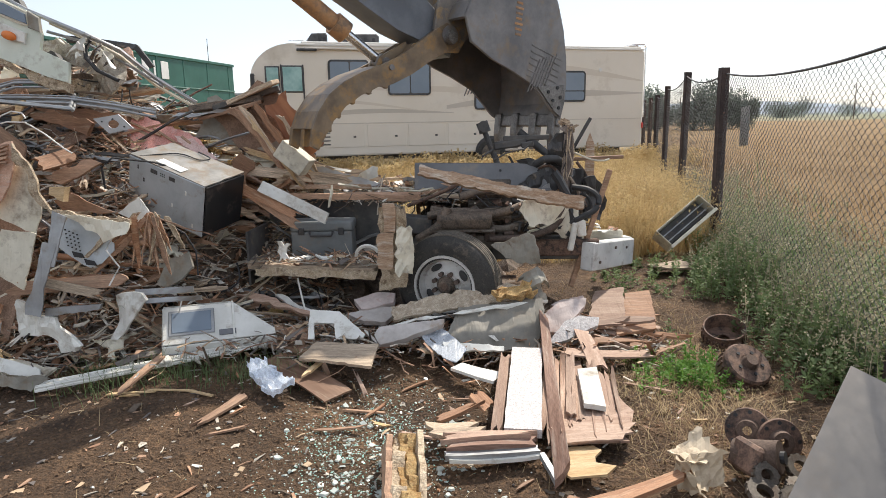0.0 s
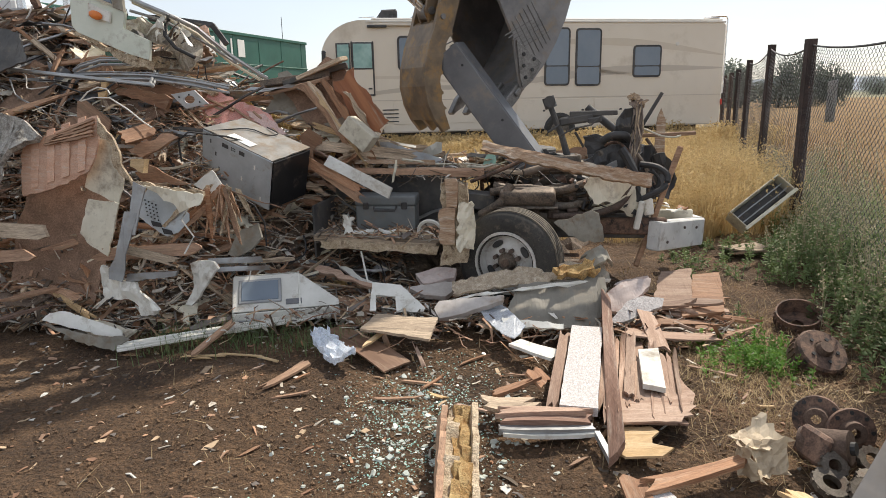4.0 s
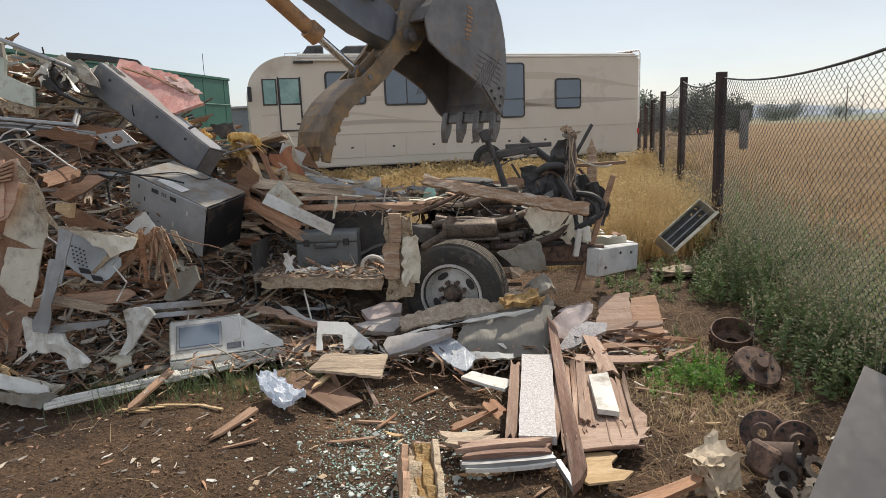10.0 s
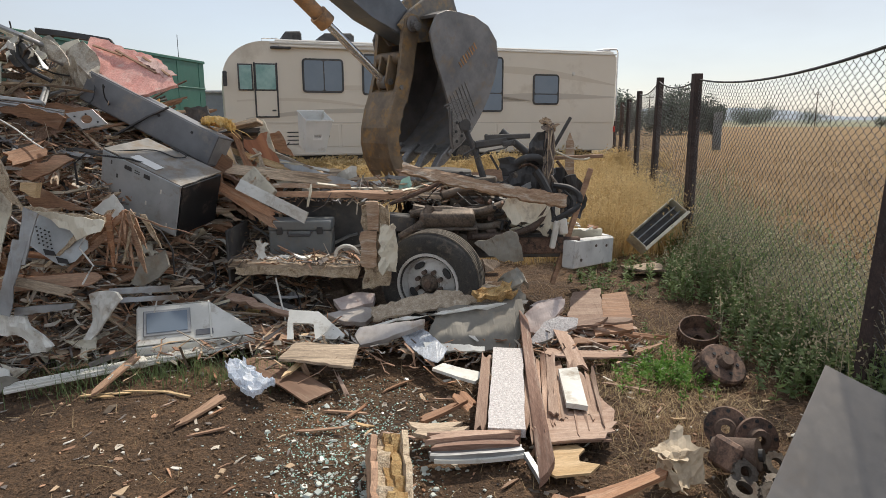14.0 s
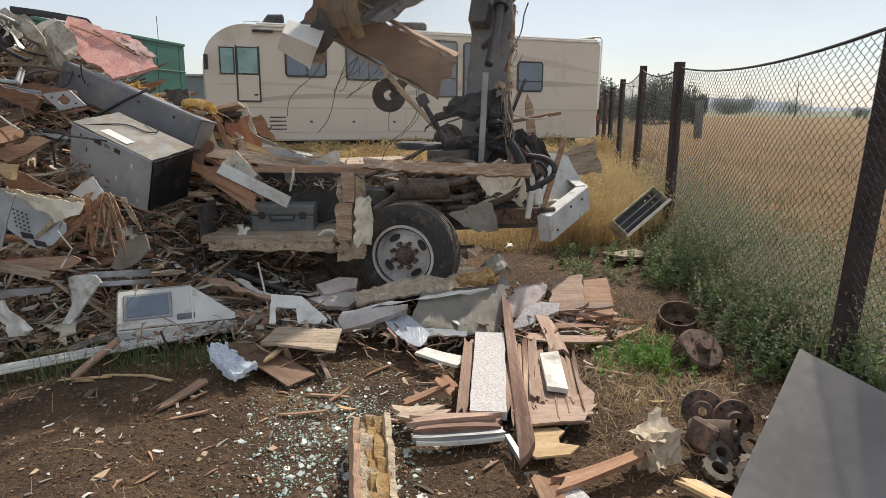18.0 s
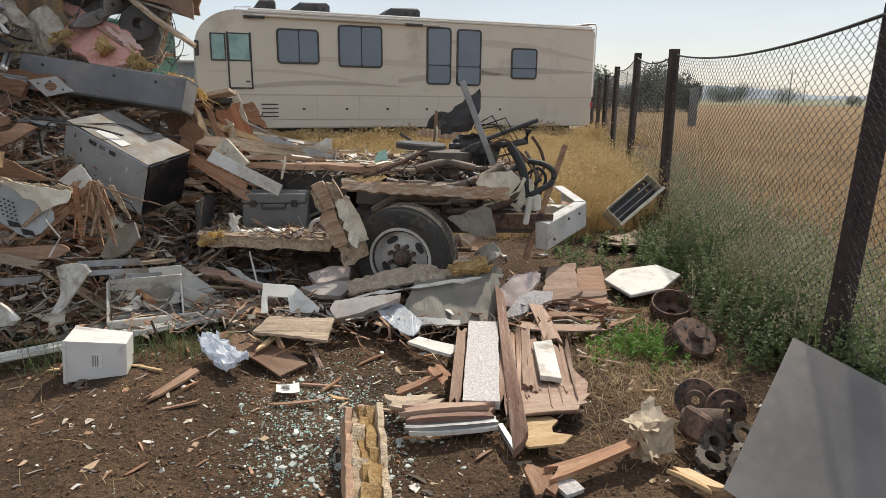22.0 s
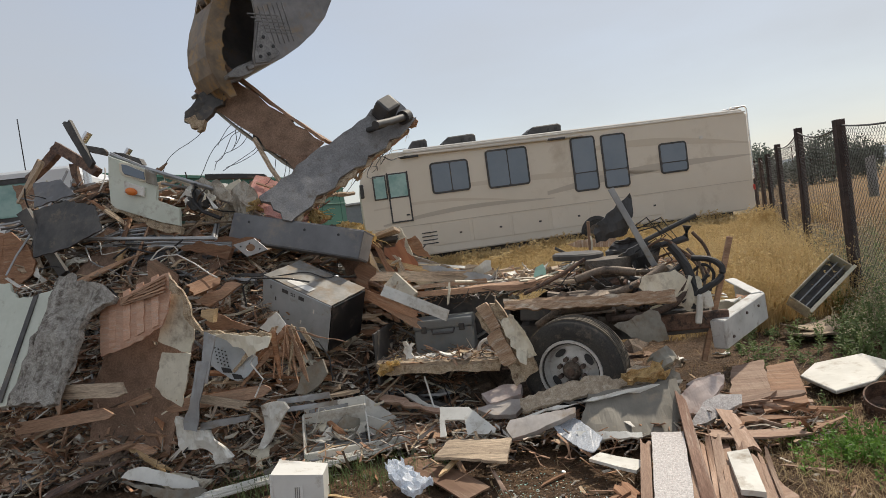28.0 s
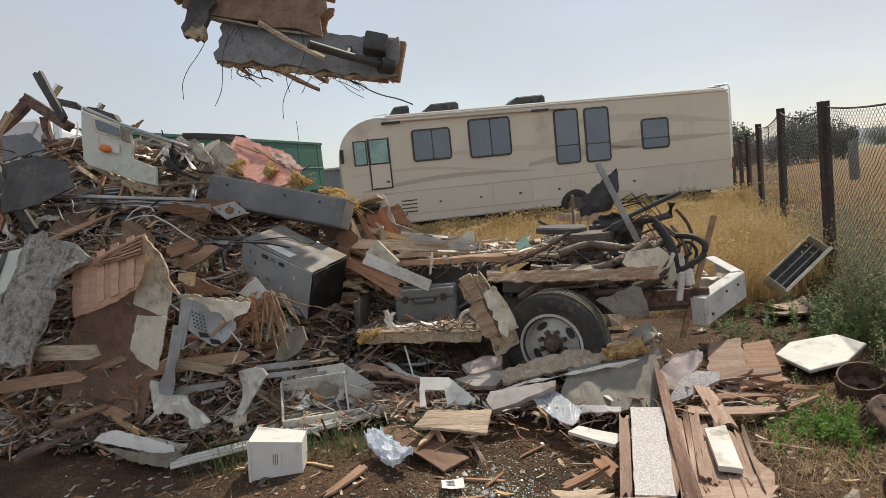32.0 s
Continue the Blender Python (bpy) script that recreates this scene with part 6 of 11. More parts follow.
cut("roof_strip", "roof_scrap", 5.3, 0.2, 0.02, 0.03, 0.02, [(-3.7, 2.51), (-3.45, 2.52), (-3.17, 2.33), (-3.12, 2.21), (-3.31, 2.26), (-3.63, 2.4)], "crumpled cream roof skin torn off the coach")
cut("dark_tube", "frame_black", 5.2, 0.2, 0.10, 0.02, 0.01, [(-3.56, 2.36), (-3.44, 2.38), (-3.35, 2.3), (-3.36, 2.2), (-3.49, 2.18), (-3.57, 2.26)], "round black plastic lump in the heap")
cut("ridged_sheet", "zinc", 5.75, 0.2, 0.015, 0.004, 0.008, [(-1.54, 1.34), (-1.43, 1.38), (-1.21, 1.31), (-0.69, 1.15), (-0.73, 1.11), (-0.99, 1.11)], "ridged dull aluminium sheet sloping over the deck")
cut("cream_board", "cream_panel", 5.8, 0.3, 0.015, 0.006, 0.010, [(-1.78, 1.5), (-1.67, 1.53), (-1.56, 1.51), (-1.42, 1.35), (-1.57, 1.35)], "torn cream board end on the heap")
cut("red_board", "wood_fresh", 5.45, 0.3, 0.02, 0.004, 0.008, [(-1.66, 1.27), (-1.61, 1.3), (-1.28, 0.93), (-1.34, 0.9)], "long split reddish board leaning out of the heap")
cut("tan_board", "wood_fresh", 5.85, 0.3, 0.015, 0.006, 0.012, [(-1.59, 1.65), (-1.5, 1.68), (-1.35, 1.42), (-1.57, 1.51)], "small reddish veneer board standing up")
cut("tan_board", "wood_brown", 5.6, 0.3, 0.015, 0.006, 0.012, [(-1.97, 1.39), (-1.81, 1.46), (-1.71, 1.28), (-1.86, 1.21)], "small brown veneer board standing up")
cut("dark_lump", "frame_black", 5.9, 0.4, 0.05, 0.03, 0.012, [(-2.52, 1.96), (-2.28, 1.98), (-2.22, 1.84), (-2.41, 1.82)], "crumpled black plastic in the heap")
cut("slat_stack", "wood_old", 5.3, 0.3, 0.03, 0.004, 0.012, [(-1.87, 1.16), (-1.65, 1.03), (-1.63, 0.99), (-1.86, 1.1)], "grey split slat below the heap's edge")
cut("slat_stack", "wood_brown", 5.3, 0.3, 0.03, 0.004, 0.012, [(-1.89, 1.09), (-1.64, 0.96), (-1.63, 0.92), (-1.88, 1.04)], "brown split slat below the heap's edge")
cut("slat_stack", "wood_old", 5.3, 0.3, 0.03, 0.004, 0.012, [(-1.89, 1.02), (-1.67, 0.89), (-1.73, 0.88), (-1.89, 0.96)], "grey split slat below the heap's edge")
cut("deck_strip", "torn_fibre", 5.5, 0.3, 0.03, 0.012, 0.015, [(-0.56, 1.15), (-0.19, 1.13), (0.12, 1.06), (0.43, 1.02), (0.43, 0.99), (-0.19, 1.07), (-0.53, 1.1)], "pale torn floor edge along the wreck")
cut("deck_board", "wood_old", 5.7, 0.5, 0.02, 0.008, 0.012, [(-1.14, 1.41), (-0.84, 1.35), (-0.7, 1.28), (-0.87, 1.26), (-1.07, 1.34)], "weathered board on the deck")


# torn wall sheet under the splinters, lying on the ground
ply = [(0.64, 3.32), (0.97, 3.29), (0.98, 3.22), (0.90, 3.20), (0.99, 3.15), (0.92, 3.10), (0.95, 3.05), (0.86, 3.02), (0.88, 2.98), (0.58, 2.95), (0.54, 3.12)]
single("plywood_sheet", cut_mesh([(x - 0.75, y - 3.0) for x, y in ply], 0.010, 0.004, 0.006, random.Random(61)), "wood_pink", "pale pinkish plywood sheet torn into a ragged edge", "plywood", pose(0.75, 3.0, 0.115, -91, 0, 0))
# pale mouldings and torn strips sliding down from the heap onto the wreck
for mat, a, b, w, label in (
        ("cream_panel", (-1.89, 6.0, 1.38), (-1.21, 6.0, 1.30), 0.035, "long cream moulding on the wreck"),
        ("cream_panel", (-1.80, 5.8, 1.30), (-1.25, 5.8, 1.14), 0.075, "wide cream moulding sliding off the heap"),
        ("rail_wood", (-1.48, 5.7, 1.14), (-0.74, 5.7, 1.13), 0.040, "torn pale wooden floor rail"),
        ("rail_wood", (-2.00, 5.4, 1.27), (-1.38, 5.4, 0.93), 0.050, "split pale plank leaning on the toolbox"),
        ("cream_panel", (-1.76, 6.1, 1.47), (-1.50, 6.1, 1.35), 0.110, "bent cream panel on the wreck"),
        ("white_panel", (-1.52, 6.2, 1.40), (-1.25, 6.2, 1.28), 0.030, "thin white moulding on the wreck"),
        ("zinc", (-1.95, 5.9, 1.33), (-1.36, 5.9, 1.19), 0.022, "thin aluminium strip on the wreck"),
        ("white_panel", (-1.70, 6.3, 1.36), (-1.02, 6.3, 1.22), 0.026, "thin white moulding on the wreck"),
        ("wood_fresh", (-1.92, 5.7, 1.20), (-1.50, 5.6, 0.98), 0.040, "split reddish lath on the wreck"),
        ("cream_panel", (-1.04, 5.48, 1.17), (-1.09, 5.47, 0.97), 0.028, "short cream strap hanging from the floor rail")):
    board("torn_strip", mat, a, b, w, 0.014, 0, label)
cut("curled_sheet", "white_panel", 6.0, 0.1, 0.006, 0.05, 0.010, [(-1.01, 1.14), (-0.94, 1.19), (-0.78, 1.29), (-0.73, 1.28), (-0.73, 1.19), (-0.92, 1.13)], "curled white plastic sheet on the wreck")
cut("glass_piece", "teal_glass", 5.9, 0.1, 0.006, 0.01, 0.006, [(-0.35, 1.03), (-0.30, 1.17), (-0.23, 1.20), (-0.21, 1.12), (-0.24, 1.02)], "shattered greenish window pane on the wreck")
cut("gusset_panel", "cream_panel", 6.1, 0.05, 0.015, 0.006, 0.010, [(-1.71, 1.40), (-1.62, 1.72), (-1.58, 1.64), (-1.50, 1.36)], "pointed cream panel standing on the wreck")
cut("veneer_flake", "wood_fresh", 5.7, 0.2, 0.012, 0.006, 0.016, [(-1.97, 1.36), (-1.91, 1.46), (-1.76, 1.40), (-1.70, 1.31), (-1.87, 1.33)], "bright split veneer flake on the heap")
# an aluminium window frame lying on the heap
frame_t = thing("aluminium_frame", "bare aluminium window frame lying on the heap", "window frame")
ring = [Vector(p) for p in ((-4.36, 5.15, 2.00), (-3.05, 5.15, 1.84), (-3.35, 5.75, 1.99), (-4.45, 5.75, 2.17))]
for p, q in zip(ring, ring[1:] + ring[:1]):
    length = (q - p).length
    bar = part("frame_rail", add_box(B(), length + 0.03, 0.030, 0.050, between(p, q, 0), 0.006), "zinc", frame_t, "bright aluminium rail")
    part("rail_groove", add_box(B(), length, 0.034, 0.012, between(p, q, 0), 0.002), "cable", bar, "black rubber groove")


def top_of(x):
    pts = ((-11, 0.0), (-8.0, 0.25), (-6.9, 0.8), (-6.2, 1.5), (-5.6, 2.3), (-5.0, 2.55), (-4.4, 2.45), (-3.8, 2.2), (-3.0, 1.75), (-2.3, 1.35), (-1.7, 1.0), (-0.8, 0.75), (0.2, 0.35), (1.0, 0.0))
    for (x0, z0), (x1, z1) in zip(pts, pts[1:]):
        if x <= x1:
            return z0 + (z1 - z0) * max(0.0, (x - x0) / (x1 - x0))
    return 0.0


def heap_z(x, y):
    foot = 4.35 if x < -2.6 else 4.35 + 0.75 * ease(-2.6, -1.6, x)
    rise = ease(foot - 0.25, foot + (1.6 if x < -2.7 else 1.2), y)
    back = 1 - ease(7.4, 10.2, y)
    return top_of(x) * rise ** 0.8 * back


def make_core():
    """The matted small rubble that fills the heap between the larger pieces."""
    rng = random.Random(11)
    bm = B()
    xs, ys = np.arange(-10.5, 0.9, 0.14), np.arange(4.0, 10.4, 0.14)
    grid = {}
    for i, x in enumerate(xs):
        for j, y in enumerate(ys):
            h = heap_z(x, y)
            z = h - 0.22 + 0.16 * noise.noise((x * 2.3, y * 2.3, 1.0)) + rng.uniform(-0.08, 0.08)
            grid[i, j] = bm.verts.new((x + rng.uniform(-0.05, 0.05), y + rng.uniform(-0.05, 0.05), max(-0.06, z)))
    for i in range(len(xs) - 1):
        for j in range(len(ys) - 1):
            bm.faces.new((grid[i, j], grid[i + 1, j], grid[i + 1, j + 1], grid[i, j + 1]))
    return single("rubble", bm, "rubble", "matted dark rubble of splinters, felt and dirt", "rubble", kind="stuff")


M["rubble"] = surface("rubble", (0.075, 0.056, 0.046), (0.25, 0.19, 0.145), 0.95, scale=9, fine=55, bump=1.0, dirt=(0.24, 0.18, 0.13), dirt_amount=0.25)
make_core()


def variants(kind, count, build):
    return [done(build(random.Random(kind * 100 + k)), "piece", "wood_old") for k in range(count)]


def plank_shape(rng):
    l, w = rng.uniform(0.30, 1.15), 0.014 + 0.075 * rng.random() ** 1.6
    return add_sheet(B(), l, w, rng.uniform(0.006, 0.022), rng, 0.10 + 0.12 * l * rng.random(), rng.uniform(-0.06, 0.06) * l, rng.uniform(-0.03, 0.03), nx=6, ny=4, sides="xX", rough=0.003)


def panel_shape(rng):
    l, w = rng.uniform(0.14, 0.50), rng.uniform(0.07, 0.26)
    return add_sheet(B(), l, w, rng.uniform(0.004, 0.014), rng, 0.09, rng.uniform(-0.12, 0.12), rng.uniform(-0.06, 0.06), nx=7, ny=5, rough=0.009)


def strip_shape(rng):
    l = rng.uniform(0.5, 1.3)
    bm = B()
    w, k = rng.uniform(0.015, 0.035), rng.uniform(-0.08, 0.08)
    pts = [(-l / 2 + l * i / 6, k * math.sin(i * 0.8), rng.uniform(-0.015, 0.015) + k * (i / 6) ** 2) for i in range(7)]
    return add_tube(bm, pts, w * 0.6, 4, w * 0.4)


def cable_shape(rng):
    l = rng.uniform(0.4, 1.0)
    a, f = rng.uniform(0.05, 0.16), rng.uniform(2, 5)
    pts = [(-l / 2 + l * i / 14, a * math.sin(f * i / 14 * 2), 0.4 * a * math.cos(f * 1.7 * i / 14)) for i in range(15)]
    return add_tube(B(), pts, rng.uniform(0.004, 0.009), 5)


def splinter_shape(rng):
    l, w = rng.uniform(0.10, 0.42), rng.uniform(0.010, 0.030)
    return add_sheet(B(), l, w, rng.uniform(0.005, 0.012), rng, 0.06, rng.uniform(-0.008, 0.008), 0, nx=4, ny=2, sides="xX")


def scatter(name, label, shapes, mats, count, seed, region, tilt, lift, group):
    """Loose pieces lying on the heap or the ground; each one is an object, alike ones share a mesh."""
    rng = random.Random(seed)
    cache = {}
    made = 0
    while made < count:
        s = region(rng)
        if s is None:
            continue
        x, y, z, slope = s
        k, mt = rng.randrange(len(shapes)), rng.choice(mats)
        if (k, mt) not in cache:
            me = shapes[k].copy()
            me.materials.clear()
            me.materials.append(M[mt])
            cache[k, mt] = me
        ob = new(name, cache[k, mt])
        yaw = rng.gauss(0, 38) + (180 if rng.random() < 0.5 else 0)
        m = pose(x, y, z + lift * rng.uniform(0.2, 1.2)) @ pose(0, 0, 0, slope, 0, 0) @ pose(0, 0, 0, rng.gauss(0, tilt), rng.gauss(0, tilt), yaw)
        ob.matrix_world = m
        tagged(ob, label[mt] if isinstance(label, dict) else label, name.split("_")[-1], group)
        made += 1


def on_heap(x0, x1, y0, y1):
    def region(rng):
        x, y = rng.uniform(x0, x1), rng.uniform(y0, y1)
        h = heap_z(x, y)
        if h < 0.12 or (-2.75 < x < -1.6 and y < 5.75 and h > 0.3):
            return None
        slope = math.degrees(math.atan2(heap_z(x, y + 0.1) - heap_z(x, y - 0.1), 0.2))
        return x, y, h - 0.12 + 0.12 * noise.noise((x * 2.3, y * 2.3, 1.0)), slope * 0.8
    return region


def on_ground(x0, x1, y0, y1, dense=0.0):
    def region(rng):
        x, y = rng.uniform(x0, x1), rng.uniform(y0, y1)
        if noise.noise((x * 1.5, y * 1.5, 5.0)) < dense:
            return None
        return x, y, ground_z(x, y) + 0.012, 0
    return region


def on_face(x0, x1, z0, z1):
    def region(rng):
        x, h = rng.uniform(x0, x1), rng.uniform(z0, z1)
        if heap_z(x, 6.2) < h:
            return None
        y = 4.1
        while heap_z(x, y) < h and y < 6.2:
            y += 0.05
        return x, y - rng.uniform(0.0, 0.10), h - 0.10, 40 * rng.random()
    return region


planks, panels, strips = variants(1, 14, plank_shape), variants(2, 14, panel_shape), variants(3, 10, strip_shape)
cables, splinters = variants(4, 10, cable_shape), variants(5, 14, splinter_shape)
WOODS = ["wood_brown", "wood_brown", "wood_brown", "wood_old", "wood_old", "wood_old", "wood_fresh"]
WOOD_L = {"wood_brown": "broken dark brown plank in the heap", "wood_old": "broken grey weathered plank in the heap", "wood_fresh": "freshly split reddish plank in the heap", "wood_pink": "split pinkish plank in the heap"}
PANEL_L = {"cream_panel": "torn cream wall panel in the heap", "white_panel": "torn dirty white panel in the heap", "grey_board": "torn grey board in the heap", "brown_felt": "torn dark brown felt board in the heap", "steel_grey": "bent dark grey metal panel in the heap", "zinc": "bent dull aluminium sheet in the heap", "wood_brown": "broken brown veneer panel in the heap"}
scatter("plank", WOOD_L, planks, WOODS, 140, 21, on_heap(-6.5, -0.9, 4.2, 7.6), 13, 0.14, "planks in the heap")
scatter("debris_sheet", PANEL_L, panels, ["cream_panel", "white_panel", "grey_board", "brown_felt", "brown_felt", "steel_grey", "steel_grey", "zinc", "wood_brown"], 195, 22, on_heap(-6.5, -1.0, 4.2, 7.6), 20, 0.12, "torn sheets in the heap")
def slab_shape(rng):
    w, h = rng.uniform(0.35, 0.85), rng.uniform(0.22, 0.45)
    pts = [(w * (math.cos(a) * rng.uniform(0.75, 1.0)) * 0.6, h * (math.sin(a) * rng.uniform(0.75, 1.0)) * 0.6) for a in [k * math.tau / 9 + rng.uniform(-0.2, 0.2) for k in range(9)]]
    bm = cut_mesh(pts, rng.uniform(0.008, 0.03), 0.02, 0.02, rng)
    bmesh.ops.rotate(bm, verts=bm.verts[:], cent=(0, 0, 0), matrix=Euler((radians(90), 0, 0)).to_matrix())
    return bm


slabs = variants(6, 10, slab_shape)
SLAB_L = {"steel_grey": "large torn dark grey panel in the heap", "brown_felt": "large torn brown felt board in the heap", "grease": "greasy crumpled floor sheet in the heap", "wood_brown": "large broken brown veneer board", "grey_board": "large torn grey fibre board", "dusty_felt": "dusty brown torn board"}
M["dusty_felt"] = surface("dusty_felt", (0.16, 0.115, 0.09), (0.27, 0.21, 0.165), 0.95, scale=6, fine=70, bump=0.5, dirt=(0.09, 0.06, 0.045), dirt_amount=0.35)
scatter("large_sheet", SLAB_L, slabs, ["steel_grey", "brown_felt", "grease", "wood_brown", "grey_board", "dusty_felt"], 70, 71, on_heap(-6.4, -1.8, 4.9, 7.2), 16, 0.13, "large torn sheets in the heap")
scatter("large_sheet", SLAB_L, slabs, ["brown_felt", "wood_brown", "dusty_felt"], 18, 72, on_face(-5.2, -3.2, 0.2, 1.1), 14, 0.06, "large torn sheets in the heap")
scatter("metal_bar", "bent thin metal bar in the heap", strips, ["zinc", "zinc", "rust_steel", "frame_black", "frame_black"], 120, 23, on_heap(-6.5, -0.9, 4.3, 7.6), 14, 0.2, "metal bars in the heap")
scatter("loose_cable", "loose cable in the heap", cables, ["cable", "cable", "white_cable"], 80, 24, on_heap(-6.0, -1.2, 4.4, 7.2), 25, 0.22, "cables in the heap")
scatter("splinter", "splinter of broken wood in the heap", splinters, ["wood_fresh", "wood_yellow", "wood_old", "wood_brown", "cream_panel"], 200, 25, on_heap(-6.0, -0.9, 4.2, 7.4), 22, 0.18, "splinters in the heap")
scatter("plank", WOOD_L, planks, ["wood_brown", "wood_old", "wood_brown"], 46, 26, on_ground(-4.6, -0.5, 4.40, 5.3), 5, 0.10, "planks at the foot of the heap")
scatter("debris_sheet", PANEL_L, panels, ["cream_panel", "white_panel", "grey_board", "wood_brown"], 44, 27, on_ground(-4.6, 0.6, 4.45, 5.4), 8, 0.08, "torn sheets at the foot of the heap")
scatter("splinter", "splinter of broken wood on the ground", splinters, ["wood_fresh", "wood_yellow", "wood_brown", "wood_pink"], 45, 28, on_ground(-2.6, 1.5, 2.6, 5.2, 0.1), 3, 0.008, "splinters on the ground")
scatter("splinter_board", "split pinkish board on the wall debris", planks, ["wood_pink", "wood_pink", "wood_fresh"], 30, 29, on_ground(0.72, 1.42, 4.15, 4.95), 6, 0.12, "split boards beside the wall debris")


def make_fringe():
    f = thing("torn_fringe", "shredded brown fibreboard strips hanging over the heap", "torn board", pose(-2.2, 4.4, 1.05))
    rng = random.Random(88)
    for k in range(24):
        x, l = rng.uniform(-0.16, 0.19), rng.uniform(0.10, 0.42)
        w = 0.008 + 0.07 * rng.random() ** 2
        lean = -0.30 * l + rng.gauss(0, 0.2)
        pts = [(x - w / 2, 0.06 * rng.random()), (x + w / 2, 0.06 * rng.random()), (x + lean * 0.5 + w * 0.6, -l * 0.5), (x + lean + w * 0.2, -l), (x + lean - w * 0.1, -l * 0.96), (x + lean * 0.5 - w * 0.4, -l * 0.5)]
        part("fibre_strip", cut_mesh(pts, rng.uniform(0.004, 0.014), 0.012, 0.004, rng), rng.choice(["wood_brown", "wood_brown", "wood_fresh", "torn_fibre"]), f).matrix_local = pose(0, rng.uniform(-0.08, 0.06), 0)


make_fringe()


# details of the torn pieces
def details():
    door = [o for o in bpy.data.objects if o.name == "door_slab"][0]
    slab_at = door.matrix_world.inverted() @ pose(0, 3.42, 0, -math.degrees(math.atan(0.62)), 0, 0)
    part("dark_stripe", add_prism(B(), [(-4.255, 1.82), (-4.215, 1.83), (-4.245, 0.95), (-4.29, 0.95)], 0.012, slab_at @ pose(0, -0.022, 0)), "frame_black", door)
    part("door_handle", add_tube(B(), [(-4.60, 1.34, 0), (-4.54, 1.29, 0.02), (-4.52, 1.24, 0.02), (-4.55, 1.21, 0)], 0.014, 8), "dark_plastic", door).matrix_local = slab_at @ pose(0, -0.035, 0, 90, 0, 0)
    rib = [o for o in bpy.data.objects if o.name == "ribbed_sheet"][0]
    rib_at = rib.matrix_world.inverted() @ pose(0, 4.05, 0, -math.degrees(math.atan(0.2)), 0, 0)
    for x in (-3.52, -3.39, -3.27, -3.14):
        top, low = 1.46 + (x + 3.62) * 0.33, 1.07 + (x + 3.63) * 0.32
        part("rib", cut_mesh([(x - 0.03, low), (x + 0.03, low + 0.02), (x + 0.035, top + 0.02), (x - 0.025, top)], 0.012, 0.003, 0.006, random.Random(3)), "pink_board", rib).matrix_local = rib_at @ pose(0, -0.014, 0)
    for k in range(5):
        part("lath_strip", cut_mesh([(-3.42, 1.47 - 0.012 * k), (-3.03, 1.61 - 0.030 * k), (-3.03, 1.595 - 0.030 * k), (-3.42, 1.46 - 0.012 * k)], 0.02, 0.003, 0.004, random.Random(k)), "wood_brown", rib).matrix_local = rib_at @ pose(0, -0.025 - 0.004 * k, 0.01)
    per = [o for o in bpy.data.objects if o.name == "perforated_sheet"][0]
    per_at = per.matrix_world.inverted() @ pose(0, 4.22, 0, -math.degrees(math.atan(0.12)), 0, 0)
    for i in range(4):
        for j in range(5):
            part("hole", add_cyl(B(), 0.006, 0.004, per_at @ pose(-2.70 + 0.028 * i + 0.004 * j, -0.012, 1.00 - 0.028 * j - 0.012 * i, 90, 0, 0), 8), "cable", per)
    for x, z in ((-2.615, 0.82), (-2.53, 0.765)):
        part("cutout", add_prism(B(), [(x - 0.045, z + 0.03), (x + 0.03, z + 0.012), (x + 0.045, z - 0.02), (x - 0.03, z - 0.012)], 0.004, per_at @ pose(0, -0.014, 0)), "cable", per)
    rail_frame = thing("window_rail", "bent aluminium window frame rail across the heap", "window frame", pose(-3.3, 5.4, 1.95))
    loop = [(-3.4, 5.5, 2.07), (-3.67, 5.42, 2.07), (-3.86, 5.4, 2.02), (-3.93, 5.39, 1.98), (-3.91, 5.38, 1.95), (-3.55, 5.38, 1.945), (-3.21, 5.38, 1.93), (-2.8, 5.37, 1.87), (-2.47, 5.37, 1.8)]
    for dz, r in ((0.0, 0.014), (-0.035, 0.012), (0.022, 0.006)):
        part("rail_bead", add_tube(B(), [Vector(p) - Vector((3.3 * -1, 5.4, 1.95)) + Vector((0, 0.004, dz)) for p in loop], r, 6), "zinc", rail_frame)
    part("web", add_sheet(B(), 1.42, 0.045, 0.006, random.Random(2), 0.004, 0, 0, pose(0.12, 0.0, -0.06, 90, 5.5, 0), nx=8, ny=1), "zinc", rail_frame)
    plate = thing("speaker_plate", "grey metal mounting plate with a round hole", "metal plate", pose(-2.69, 5.1, 1.715))
    bm = B()
    n = 24
    rings = []
    for y in (-0.006, 0.006):
        hole = [bm.verts.new((0.045 * math.cos(k * math.tau / n - 0.21), y, 0.032 * math.sin(k * math.tau / n - 0.21))) for k in range(n)]
        rim = []
        quad = ((0.16, -0.035), (0.05, 0.075), (-0.16, 0.045), (-0.04, -0.075))
        for k in range(n):
            q, f = k // 6, (k % 6) / 6
            (x0, z0), (x1, z1) = quad[q], quad[(q + 1) % 4]
            rim.append(bm.verts.new((x0 + (x1 - x0) * f, y, z0 + (z1 - z0) * f)))
        rings.append((hole, rim))
    for k in range(n):
        q = (k + 1) % n
        (h0, r0), (h1, r1) = rings
        for f in ((h0[k], h0[q], r0[q], r0[k]), (h1[k], r1[k], r1[q], h1[q]), (h0[k], h1[k], h1[q], h0[q]), (r0[k], r0[q], r1[q], r1[k])):
            bm.faces.new(f)
    part("plate", bm, "zinc", plate)
    for x, z in ((-0.11, 0.03), (0.0, 0.055), (0.11, -0.03)):
        part("screw", add_cyl(B(), 0.007, 0.006, pose(x * 0.8, -0.009, z * 0.7, 90, 0, 0), 8), "cable", plate)
